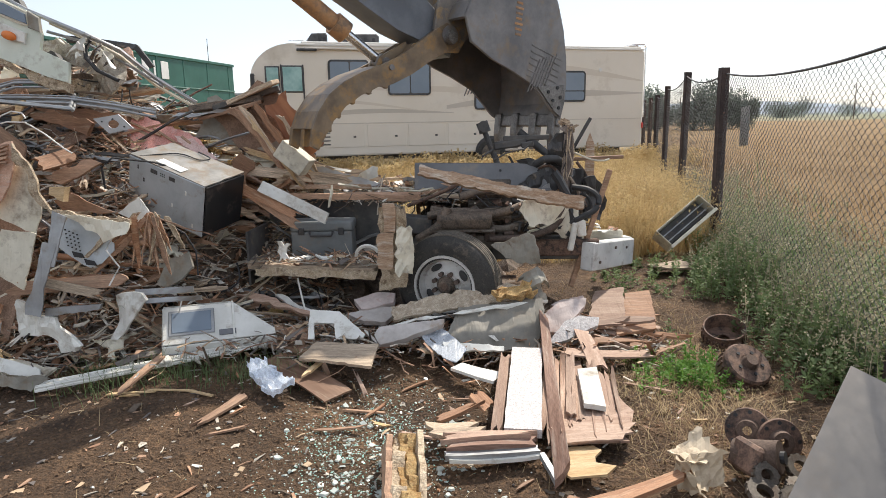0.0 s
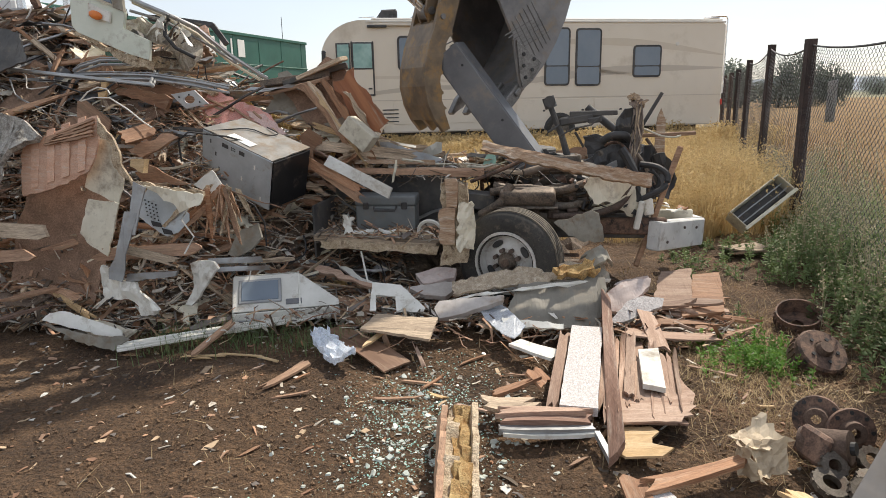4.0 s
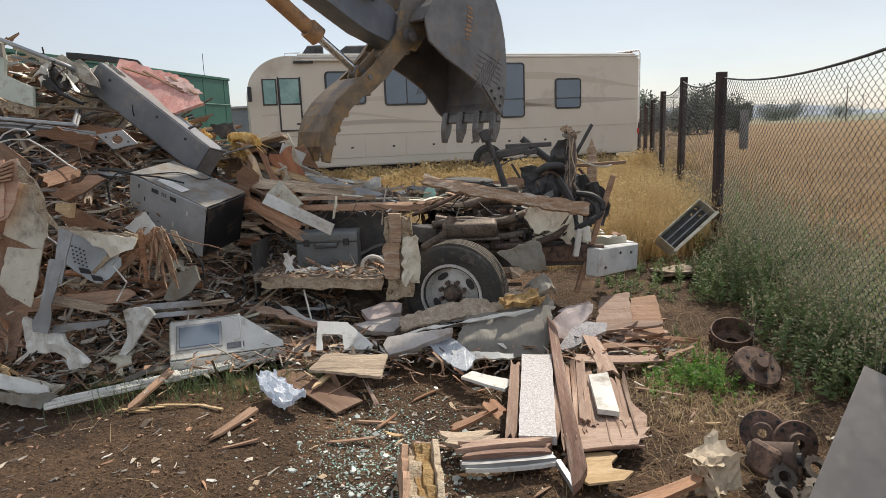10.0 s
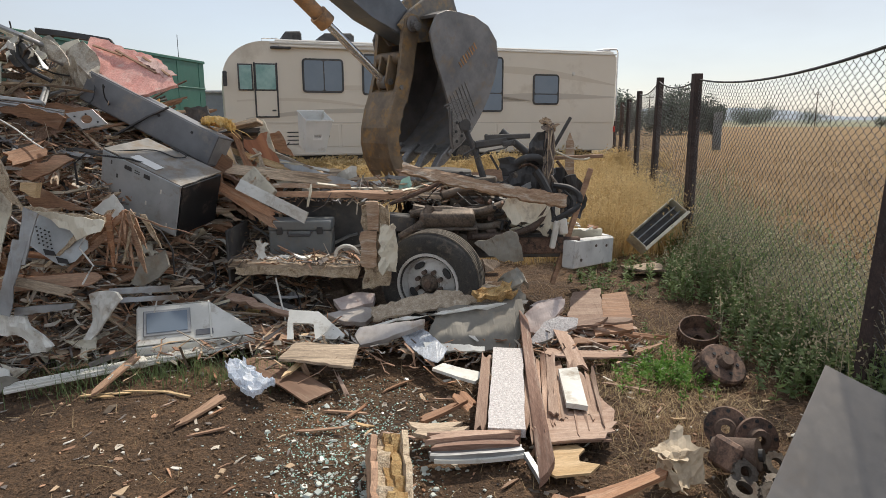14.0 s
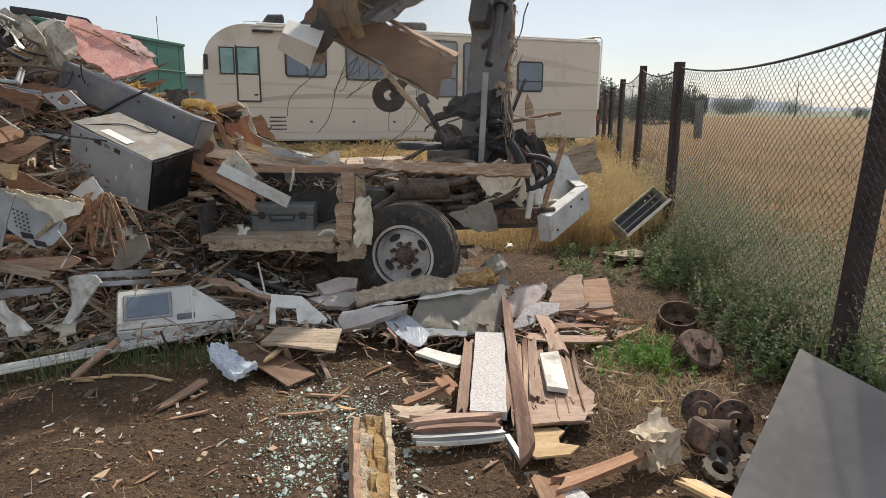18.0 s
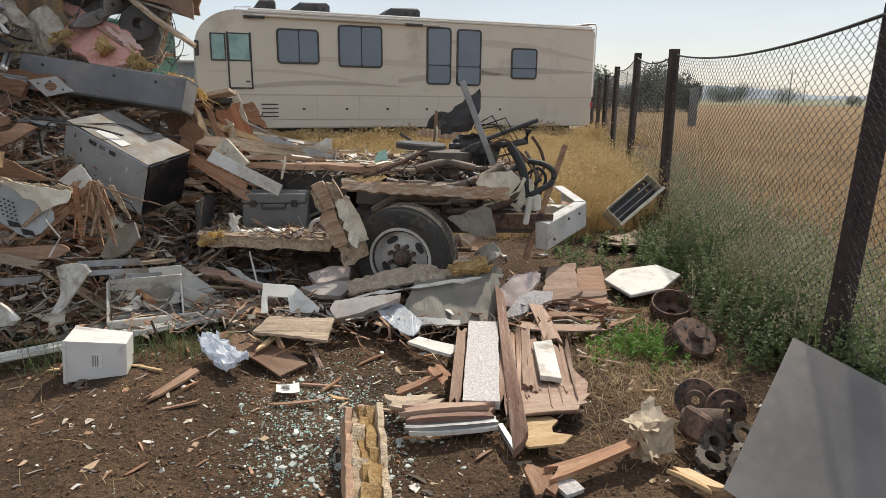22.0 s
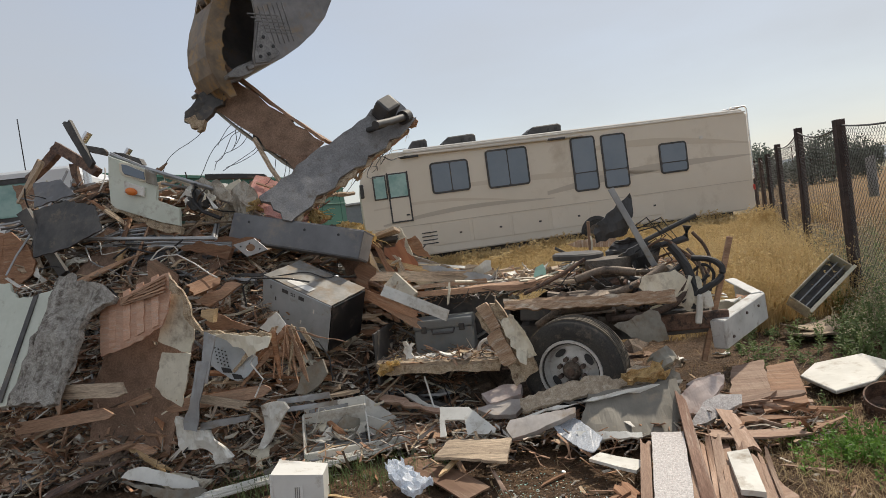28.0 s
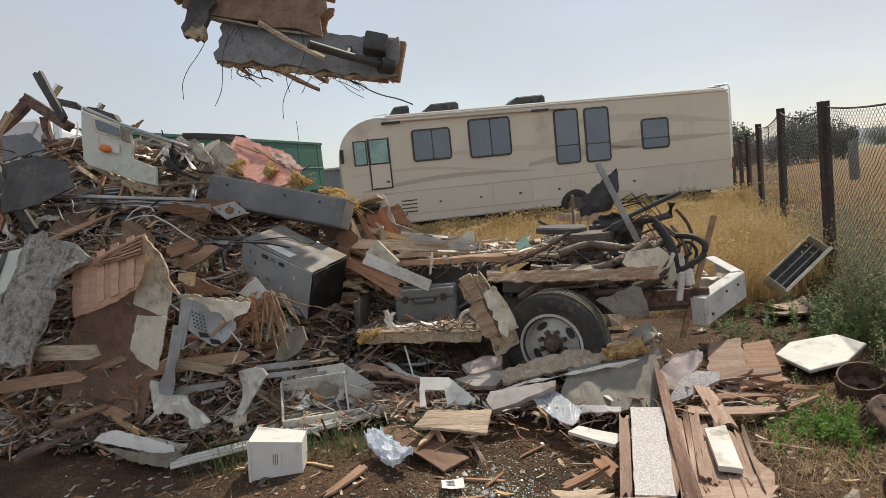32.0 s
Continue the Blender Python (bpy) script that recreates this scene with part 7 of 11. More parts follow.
    for pts, mat, r in (([(-3.54, 4.9, 1.72), (-3.46, 4.9, 1.79), (-3.38, 4.92, 1.825), (-3.30, 4.92, 1.81), (-3.27, 4.91, 1.77)], "white_cable", 0.006),
                        ([(-3.54, 4.91, 1.72), (-3.42, 4.91, 1.745), (-3.28, 4.91, 1.74), (-3.13, 4.9, 1.65), (-2.99, 4.89, 1.54), (-2.92, 4.88, 1.50)], "white_cable", 0.006),
                        ([(-2.62, 4.75, 1.24), (-2.60, 4.7, 1.40), (-2.52, 4.72, 1.47), (-2.3, 4.9, 1.42), (-2.15, 5.0, 1.36)], "cable", 0.008),
                        ([(-2.05, 4.55, 0.98), (-1.93, 4.5, 0.93), (-1.86, 4.5, 0.80), (-1.86, 4.5, 0.62)], "cable", 0.006),
                        ([(-3.9, 4.9, 1.78), (-3.7, 4.85, 1.86), (-3.5, 4.9, 1.78), (-3.35, 4.95, 1.80), (-3.2, 4.9, 1.86)], "cable", 0.008),
                        ([(-2.33, 4.3, 0.98), (-2.38, 4.25, 0.86), (-2.30, 4.25, 0.74), (-2.36, 4.2, 0.62)], "white_cable", 0.006)):
        c = Vector(pts[0])
        fine = []
        for a, b in zip(pts, pts[1:]):
            for f in (0, 0.5):
                fine.append(Vector(a).lerp(Vector(b), f) - c )
        single("loose_cable", add_tube(B(), fine + [Vector(pts[-1]) - c], r, 6), mat, "white loose cable looping out of the heap" if mat == "white_cable" else "black loose cable looping out of the heap", "cable", pose(*c), group="cables in the heap", smooth=True)


details()


def make_shreds():
    """Shredded fibres, slivers and torn crumbs that cover the heap, too many to count."""
    m = bpy.data.materials.new("shreds")
    m.use_nodes = True
    nt, L = m.node_tree, m.node_tree.links.new
    b = nt.nodes["Principled BSDF"]
    b.inputs["Roughness"].default_value = 0.85
    geo = nt.nodes.new("ShaderNodeNewGeometry")
    ramp = nt.nodes.new("ShaderNodeValToRGB")
    ramp.color_ramp.interpolation = "CONSTANT"
    stops = ((0.0, (0.26, 0.145, 0.09)), (0.16, (0.40, 0.25, 0.165)), (0.30, (0.17, 0.145, 0.13)), (0.46, (0.35, 0.31, 0.26)), (0.60, (0.52, 0.38, 0.25)), (0.70, (0.60, 0.53, 0.44)), (0.80, (0.12, 0.09, 0.065)), (0.88, (0.72, 0.69, 0.63)), (0.95, (0.55, 0.32, 0.20)))
    while len(ramp.color_ramp.elements) < len(stops):
        ramp.color_ramp.elements.new(0.5)
    for e, (p, c) in zip(ramp.color_ramp.elements, stops):
        e.position, e.color = p, (*c, 1)
    nz = node(nt, "ShaderNodeTexNoise", Scale=60.0, Detail=3.0)
    tc = nt.nodes.new("ShaderNodeTexCoord")
    L(tc.outputs["Object"], nz.inputs["Vector"])
    mul = nt.nodes.new("ShaderNodeMixRGB")
    mul.blend_type = "MULTIPLY"
    mul.inputs["Fac"].default_value = 0.6
    bw = nt.nodes.new("ShaderNodeMapRange")
    bw.inputs["To Min"].default_value, bw.inputs["To Max"].default_value = 0.35, 1.5
    L(nz.outputs["Fac"], bw.inputs["Value"]), L(bw.outputs["Result"], mul.inputs["Color2"])
    L(geo.outputs["Random Per Island"], ramp.inputs["Fac"]), L(ramp.outputs["Color"], mul.inputs["Color1"]), L(mul.outputs["Color"], b.inputs["Base Color"])
    M["shreds"] = m
    rng = random.Random(123)
    heap = on_heap(-6.3, -0.9, 4.15, 7.4)

    def foot(r):
        x, y = r.uniform(-4.5, 1.6), r.gauss(4.75, 0.28)
        return x, y, ground_z(x, y) + 0.03 + 0.12 * r.random() * (x < 1.0), 0

    def deck(r):
        return r.uniform(-2.0, 1.0), r.uniform(5.6, 6.9), 0.98 + r.uniform(0, 0.05), 0

    def well(r):
        return r.uniform(-1.7, -0.5), r.uniform(5.02, 5.6), 0.565 + r.uniform(0, 0.02), 0

    def face(r):
        x, h = r.uniform(-5.2, -1.55), r.uniform(0.08, 1.7)
        if heap_z(x, 6.2) < h:
            return None
        y = 4.1
        while heap_z(x, y) < h and y < 6.2:
            y += 0.05
        return x, y - r.uniform(0.02, 0.16), h - 0.06, 55 * r.random()

    def soil(r):
        x, y = r.uniform(-3.6, 2.2), r.uniform(2.0, 4.9)
        return x, y, ground_z(x, y) + 0.004, 0

    for name, label, region, n, up in (("front_shreds", "splintered fibres and torn strips on the heap's front", face, 5600, 0.05), ("soil_shreds", "splinters and bits of straw strewn over the soil", soil, 900, 0.0), ("heap_shreds", "shredded wood, wire and panel scraps matted over the heap", heap, 8500, 0.09), ("foot_shreds", "torn splinters and crumbs along the foot of the heap", foot, 3600, 0.06), ("deck_shreds", "torn splinters strewn over the wreck's floor", deck, 1300, 0.06), ("well_shreds", "torn crumbs on the step-well floor", well, 260, 0.02)):
        verts, faces = [], []
        k = 0
        while k < n:
            s = region(rng)
            if s is None:
                continue
            k += 1
            x, y, z, slope = s
            l = 0.04 + 0.30 * rng.random() ** 2.5
            if name == "soil_shreds":
                l *= 0.30
            w, t = rng.uniform(0.004, 0.016) + 0.03 * rng.random() ** 4, rng.uniform(0.002, 0.007)
            m4 = Matrix.Translation((x, y, z + rng.random() ** 2 * up)) @ Euler((radians(slope * 0.7) + rng.gauss(0, 0.35), rng.gauss(0, 0.38), rng.gauss(0, 0.9)) if name != "soil_shreds" else (rng.gauss(0, 0.08), rng.gauss(0, 0.06), rng.uniform(0, 6.28))).to_matrix().to_4x4()
            b0 = len(verts)
            e, bend = rng.uniform(0.1, 0.9), rng.gauss(0, 0.12) * l
            for px, ww, pz in ((-0.5, 1.0, 0.0), (0.0, rng.uniform(0.8, 1.3), bend), (0.5, e, 0.0)):
                for sy, sz in ((-1, -1), (1, -1), (1, 1), (-1, 1)):
                    verts.append(tuple(m4 @ Vector((px * l + sy * w * rng.uniform(-0.5, 0.5), sy * w * ww / 2, pz + sz * t / 2))))
            faces += [(b0, b0 + 1, b0 + 2, b0 + 3), (b0 + 8, b0 + 11, b0 + 10, b0 + 9)]
            for o in (0, 4):
                faces += [(b0 + o + q, b0 + o + 4 + q, b0 + o + 4 + (q + 1) % 4, b0 + o + (q + 1) % 4) for q in range(4)]
        me = bpy.data.meshes.new(name)
        me.from_pydata(verts, [], faces)
        me.materials.append(M["shreds"])
        tagged(new(name, me), label, "scraps", kind="stuff")


make_shreds()

scatter("plank", WOOD_L, planks, ["wood_brown", "wood_old", "wood_brown", "wood_fresh"], 60, 61, on_face(-5.0, -1.6, 0.1, 1.0), 16, 0.06, "planks in the heap")
scatter("debris_sheet", PANEL_L, panels, ["brown_felt", "wood_brown", "steel_grey", "grey_board"], 26, 62, on_face(-5.0, -1.6, 0.1, 0.9), 18, 0.05, "torn sheets in the heap")
scatter("splinter", "splinter of broken wood in the heap", splinters, ["wood_fresh", "wood_brown", "torn_fibre", "wood_old"], 70, 63, on_face(-3.2, -1.6, 0.2, 1.0), 38, 0.05, "splinters in the heap")

scatter("batten", WOOD_L, planks, ["wood_old", "wood_brown", "wood_fresh", "wood_old", "wood_pink"], 130, 64, on_heap(-6.2, -1.2, 4.3, 6.8), 9, 0.16, "planks in the heap")
scatter("batten", WOOD_L, planks, ["wood_old", "wood_brown", "wood_fresh"], 60, 65, on_face(-5.0, -1.6, 0.15, 1.2), 12, 0.07, "planks in the heap")
scatter("panel_scrap", PANEL_L, panels, ["cream_panel", "grey_board", "white_panel", "wood_brown", "steel_grey", "zinc"], 90, 66, on_heap(-6.2, -1.2, 4.4, 6.8), 12, 0.15, "torn sheets in the heap")
scatter("panel_scrap", PANEL_L, panels, ["cream_panel", "grey_board", "wood_brown", "white_panel"], 34, 67, on_face(-5.0, -1.6, 0.15, 1.1), 16, 0.06, "torn sheets in the heap")
scatter("metal_bar", "bent thin metal bar in the heap", strips, ["zinc", "cream_panel", "frame_black", "zinc"], 60, 68, on_heap(-5.8, -1.4, 4.6, 6.6), 9, 0.24, "metal bars in the heap")

cut("torn_sheet", "cream_panel", 5.2, 0.45, 0.012, 0.02, 0.02, [(-3.49, 2.61), (-3.33, 2.7), (-3.21, 2.45), (-3.31, 2.21), (-3.5, 2.27)], "torn cream panel standing on the heap")
cut("torn_board", "torn_fibre", 5.1, 0.4, 0.02, 0.02, 0.025, [(-3.59, 2.26), (-3.38, 2.34), (-3.27, 2.13), (-3.48, 2.04)], "torn pale fibreboard on the heap")
cut("torn_sheet", "grey_board", 5.3, 0.5, 0.012, 0.02, 0.02, [(-4.01, 2.65), (-3.73, 2.82), (-3.6, 2.66), (-3.88, 2.47)], "torn grey panel on top of the heap")
cut("torn_sheet", "pink_board", 5.3, 0.5, 0.012, 0.02, 0.02, [(-3.39, 2.68), (-3.23, 2.77), (-3.13, 2.59), (-3.28, 2.46)], "torn pinkish panel on top of the heap")

cut("dark_sheet", "frame_black", 4, 0.5, 0.015, 0.012, 0.008, [(-4.87, 2.61), (-4.54, 2.67), (-4.2, 2.56), (-4.07, 2.29), (-4.41, 2.16), (-4.74, 2.11)], "dark slate-coloured metal sheet lying on the heap")
cut("dark_sheet", "steel_grey", 4.1, 0.5, 0.015, 0.012, 0.008, [(-5.05, 2.94), (-4.74, 2.93), (-4.54, 2.74), (-4.74, 2.69), (-4.98, 2.66)], "dull grey metal sheet on top of the heap")


def make_chips():
    """Small chips, glass crumbs and crushed shards, too many to count."""
    rng = random.Random(31)
    for name, mat, label, n, cx, cy, sx, sy, lo, hi in (
            ("glass_crumbs", "teal_glass", "greenish crumbs of shattered window glass on the soil", 3400, -0.42, 3.15, 0.24, 0.40, 0.002, 0.009),
            ("pale_chips", "pale_shard", "pale chips of shattered panel on the soil", 1500, -0.46, 2.95, 0.32, 0.48, 0.002, 0.013),
            ("glass_shards", "pale_shard", "larger grey shards of window glass on the soil", 280, -0.32, 2.95, 0.30, 0.45, 0.006, 0.030),
            ("white_chips", "white_panel", "tiny white chips strewn on the soil", 480, -0.40, 3.2, 0.8, 0.7, 0.002, 0.007),
            ("wood_chips", "wood_fresh", "small wood chips strewn on the soil", 500, 0.2, 3.8, 1.4, 0.8, 0.004, 0.013),
            ("soil_clods", "clod", "small clods and stones on the soil", 10000, -0.6, 3.1, 1.9, 1.0, 0.0025, 0.014)):
        verts, faces = [], []
        for _ in range(n):
            x, y = rng.gauss(cx, sx), rng.gauss(cy, sy)
            r = lo + (hi - lo) * rng.random() ** 2.2
            z = ground_z(x, y) + r * 0.15
            m = Matrix.Translation((x, y, z)) @ Euler((rng.gauss(0, 0.35), rng.gauss(0, 0.35), rng.uniform(0, 6.3))).to_matrix().to_4x4()
            t = r * (0.18 if "clod" not in name else 0.75)
            if name == "wood_chips":
                t = r * 0.3
            k = rng.randint(4, 6)
            e = 3.0 if name == "wood_chips" else 1.5
            out = [(math.cos(q * math.tau / k) * r * rng.uniform(0.6, e * 0.8), math.sin(q * math.tau / k) * r * rng.uniform(0.5, 0.9)) for q in range(k)]
            b = len(verts)
            verts += [tuple(m @ Vector((p[0], p[1], -t))) for p in out] + [tuple(m @ Vector((p[0] * 0.8, p[1] * 0.8, t))) for p in out]
            faces.append(tuple(range(b + k, b + 2 * k)))
            faces += [(b + q, b + (q + 1) % k, b + k + (q + 1) % k, b + k + q) for q in range(k)]
        me = bpy.data.meshes.new(name)
        me.from_pydata(verts, [], faces)
        me.materials.append(M[mat])
        tagged(new(name, me), label, "chips", kind="stuff")


M["clod"] = surface("clod", (0.10, 0.060, 0.034), (0.21, 0.132, 0.078), 0.95, scale=6, fine=40, bump=0.4, spread=0)
make_chips()


# ---- single large things in and before the heap ----
def make_oven():
    """A metal cabinet of an oven, thrown on its side."""
    o = thing("built_in_oven", "dented grey-blue steel oven casing lying tilted in the heap", "oven")
    w, d, h = 0.75, 0.45, 0.43
    part("front_panel", add_box(B(), w, 0.012, h, pose(0, -d / 2, 0), 0.004), "oven_side", o, "pale blue-grey steel side")
    part("top_panel", add_sheet(B(), w, d, 0.01, random.Random(4), 0.008, 0.0, 0.004, pose(0, 0, h / 2 + 0.005), rough=0.002), "oven_top", o, "dusty dented top sheet")
    part("side_panel", add_box(B(), 0.012, d - 0.02, h - 0.01, pose(w / 2 + 0.004, 0, 0), 0.004), "black_enamel", o, "black enamelled end")
    part("casing", add_box(B(), w - 0.015, d - 0.03, h - 0.02, pose(0, 0.005, -0.004)), "black_enamel", o)
    part("label_sheet", add_box(B(), 0.26, 0.08, 0.002, pose(-0.03, -0.14, h / 2 + 0.014, 0, 0, -2)), "paper", o, "torn white data label")
    for x, wd in ((-0.12, 0.07), (0.06, 0.06)):
        part("vent_slot", add_box(B(), wd, 0.006, 0.035, pose(x, -d / 2 - 0.006, h / 2 - 0.05), 0.003), "dark_plastic", o)
    for q in range(6):
        part("hole", add_cyl(B(), 0.006, 0.006, pose(-0.05 + 0.018 * (q % 3), -d / 2 - 0.006, h / 2 - 0.04 - 0.018 * (q // 3), 90, 0, 0), 8), "dark_plastic", o)
    for x, z in ((-0.18, -0.06), (0.07, -0.05), (-0.22, 0.06), (0.2, 0.1), (-0.28, 0.15), (0.28, -0.15)):
        part("slot", add_box(B(), 0.014, 0.006, 0.035, pose(x, -d / 2 - 0.006, z), 0.002), "white_panel" if x > 0 else "dark_plastic", o)
    part("power_cord", add_tube(B(), curve_through([(-0.30, -0.2, h / 2 + 0.01), (-0.16, 0.06, h / 2 + 0.02), (0.02, 0.10, h / 2 + 0.02), (0.06, 0.18, h / 2 + 0.03), (-0.1, 0.22, h / 2 + 0.02)]), 0.005, 6), "cable", o)
    return o


oven = make_oven()
OVEN_AT = pose(-2.21, 5.15, 1.15) @ pose(0, 0, 0, 9.7, 21, -18.4)
oven.matrix_world = OVEN_AT


def make_hood():
    """A range hood lying on its back: end caps, panels round a dark cavity, a sloping cover with a window that later comes off."""
    h = thing("range_hood", "white sheet-metal range hood with a dark glass window", "range hood", pose(-1.84, 4.60, 0.05, 0, 0, 20))
    end = [(-0.20, 0.0), (0.16, 0.0), (0.16, 0.29), (0.05, 0.30), (-0.20, 0.09)]
    for x in (-0.33, 0.16):
        part("end_cap", add_prism(B(), end, 0.014, pose(x, 0, 0, 0, 0, 90), 0.004), "white_panel", h)
    part("bottom", add_box(B(), 0.79, 0.38, 0.012, pose(0.065, -0.02, 0.006), 0.003), "white_panel", h)
    part("back", add_box(B(), 0.50, 0.012, 0.28, pose(-0.085, 0.16, 0.145), 0.003), "white_panel", h)
    part("front_rail", add_box(B(), 0.80, 0.022, 0.075, pose(0.065, -0.205, 0.05), 0.006), "white_panel", h, "white folded front rail")
    part("front_rail", add_box(B(), 0.74, 0.014, 0.014, pose(0.065, -0.216, 0.028), 0.004), "zinc", h)
    # a plain dark box covers the floor of the hood
    part("cavity", add_box(B(), 0.46, 0.33, 0.05, pose(-0.085, -0.02, 0.04), 0.004), "frame_black", h, "low dark box inside the hood")
    for k in range(4):
        part("inner_rib", add_box(B(), 0.44, 0.012, 0.03, pose(-0.085, -0.13 + 0.08 * k, 0.08)), "zinc", h)
    part("duct_plate", add_prism(B(), [(-0.10, 0), (0.11, 0), (0.13, 0.10), (0.02, 0.15), (-0.08, 0.08)], 0.008, pose(-0.02, 0.10, 0.08, -12, 0, 8), 0.002), "grey_board", h)
    part("side_wing", add_prism(B(), [(0.165, 0.0), (0.46, 0.0), (0.44, 0.05), (0.165, 0.20)], 0.012, pose(0, 0.10, 0.01), 0.003), "white_panel", h, "bent white side wing")
    for k, (x, y, a) in enumerate(((-0.2, 0.02, 14), (-0.02, -0.04, -20), (0.06, 0.05, 40))):
        part("torn_liner", add_sheet(B(), 0.22, 0.13, 0.008, random.Random(90 + k), 0.04, 0.05, 0.03, pose(x, y, 0.10, 12, -8 + 9 * k, a), nx=7, ny=5, rough=0.008), "white_panel" if k != 1 else "grey_board", h, "crumpled white inner liner")
    cover = part("cover", add_prism(B(), [(-0.33, 0.0), (0.46, 0.0), (0.46, 0.05), (0.17, 0.325), (-0.33, 0.325)], 0.012, None, 0.003), "white_panel", h, "white hood cover")
    part("window_frame", add_box(B(), 0.32, 0.012, 0.22, pose(-0.13, -0.011, 0.175), 0.005), "zinc", cover)
    part("window_pane", add_box(B(), 0.275, 0.01, 0.175, pose(-0.13, -0.016, 0.175), 0.003), "tinted_glass", cover)
    part("switch_plate", add_box(B(), 0.12, 0.008, 0.05, pose(0.12, -0.010, 0.06), 0.003), "steel_grey", cover)
    part("fold", add_box(B(), 0.014, 0.012, 0.30, pose(0.165, -0.010, 0.16), 0.003), "white_panel", cover)
    return h, cover


hood, hood_cover = make_hood()

def make_fascia():
    """The end cap of the wrecked coach: pale green plastic, window, amber lamp, torn rails."""
    f = thing("coach_fascia", "pale green moulded coach end cap with window and amber marker lamp", "vehicle panel", pose(-3.6, 5.48, 2.4))
    back = pose(3.6, -5.48, -2.4)
    lean = -math.degrees(math.atan(0.12))

    def fascia_part(name, mat, y0, thick, outline):
        part(name, add_prism(B(), outline, thick, back @ pose(0, y0, 0, lean, 0, 0), 0.006), mat, f)

    fascia_part("skin", "pale_green", 5.2, 0.04, [(-3.93, 2.86), (-3.55, 2.68), (-3.45, 2.61), (-3.42, 2.48), (-3.45, 2.35), (-3.2, 2.24), (-3.21, 2.07), (-3.4, 2.13), (-3.89, 2.33), (-3.94, 2.39), (-3.94, 2.62)])
    fascia_part("window_bezel", "cream_panel", 5.17, 0.03, [(-3.8, 2.77), (-3.72, 2.76), (-3.52, 2.66), (-3.51, 2.54), (-3.59, 2.56), (-3.77, 2.64), (-3.8, 2.69)])
    fascia_part("window_pane", "tinted_glass", 5.15, 0.02, [(-3.76, 2.75), (-3.7, 2.73), (-3.53, 2.64), (-3.52, 2.56), (-3.57, 2.58), (-3.74, 2.65), (-3.76, 2.69)])
    fascia_part("pillar_trim", "grey_board", 5.18, 0.05, [(-3.52, 2.67), (-3.43, 2.61), (-3.42, 2.49), (-3.52, 2.53)])
    fascia_part("lamp_plate", "white_panel", 5.165, 0.03, [(-3.75, 2.58), (-3.54, 2.49), (-3.55, 2.4), (-3.76, 2.47)])
    bm = B()
    bmesh.ops.create_uvsphere(bm, u_segments=16, v_segments=8, radius=0.5, matrix=back @ pose(-3.67, 5.43, 2.45, 0, 20, 0) @ Matrix.Diagonal((0.13, 0.05, 0.075, 1)))
    part("marker_lamp", bm, "amber", f, "amber marker lamp", smooth=True)
    V = lambda *pts: [back @ Vector(p) for p in pts]
    part("edge_rail", add_tube(B(), V((-3.92, 5.55, 2.86), (-3.62, 5.62, 2.68), (-3.13, 5.6, 2.47), (-2.95, 5.8, 2.36), (-2.75, 6.05, 2.12), (-2.42, 6.1, 1.90)), 0.022, 6), "zinc", f)
    part("edge_rail", add_tube(B(), V((-3.45, 5.66, 2.58), (-3.13, 5.66, 2.43), (-2.97, 5.85, 2.31), (-2.78, 6.1, 2.06), (-2.45, 6.15, 1.86)), 0.018, 6), "cream_panel", f)
    part("inner_rail", add_tube(B(), V((-3.45, 5.6, 2.50), (-3.2, 5.7, 2.42), (-2.9, 5.9, 2.22), (-2.7, 6.05, 2.05)), 0.014, 6), "zinc", f)
    part("hose", add_tube(B(), V((-3.08, 5.6, 2.42), (-3.13, 5.59, 2.36), (-3.12, 5.57, 2.28), (-3.03, 5.56, 2.17), (-2.85, 5.55, 2.08)), 0.018, 8), "cable", f, smooth=True)
    part("torn_lip", cut_mesh([(-3.95, 2.36), (-3.4, 2.12), (-3.2, 2.05), (-3.22, 1.99), (-3.45, 2.06), (-3.9, 2.30)], 0.05, 0.015, 0.02, random.Random(3)), "torn_fibre", f).matrix_local = back @ pose(0, 5.22, 0, lean, 0, 0)
    rng = random.Random(17)
    for k in range(16):
        x, z = rng.uniform(-3.42, -2.9), rng.uniform(2.12, 2.45)
        z = min(z, 2.62 - 0.42 * (x + 3.5) - 0.1)
        part("torn_bracket", add_sheet(B(), rng.uniform(0.1, 0.3), rng.uniform(0.02, 0.07), 0.008, rng, 0.02, rng.uniform(-0.04, 0.04), 0.01, back @ pose(x, rng.uniform(5.5, 5.75), z, rng.uniform(0, 180), rng.uniform(-50, 50), rng.uniform(-40, 40)), nx=4, ny=2), rng.choice(["zinc", "grease", "white_panel", "cream_panel", "frame_black"]), f)
    return f


make_fascia()


def make_gutter():
    g = thing("gutter_rail", "long white ribbed aluminium rail on the ground", "rail", between((-2.66, 3.74, 0.06), (-1.42, 4.56, 0.07), 1))
    l = (Vector((-2.66, 3.74, 0)) - Vector((-1.42, 4.56, 0))).length
    part("back", add_box(B(), l, 0.10, 0.02, pose(0, 0, 0), 0.004), "white_panel", g)
    for y in (-0.04, -0.012, 0.018, 0.043):
        part("rib", add_box(B(), l * 0.995, 0.012, 0.03, pose(0, y, 0.012), 0.004), "white_panel", g)
    part("joint_clip", add_box(B(), 0.05, 0.115, 0.05, pose(0.05, 0, 0.012), 0.006), "white_panel", g)


make_gutter()


M["lip_board"] = surface("lip_board", (0.27, 0.21, 0.15), (0.45, 0.375, 0.285), 0.9, scale=18, fine=70, bump=0.5, dirt=(0.55, 0.48, 0.39), dirt_amount=0.35)


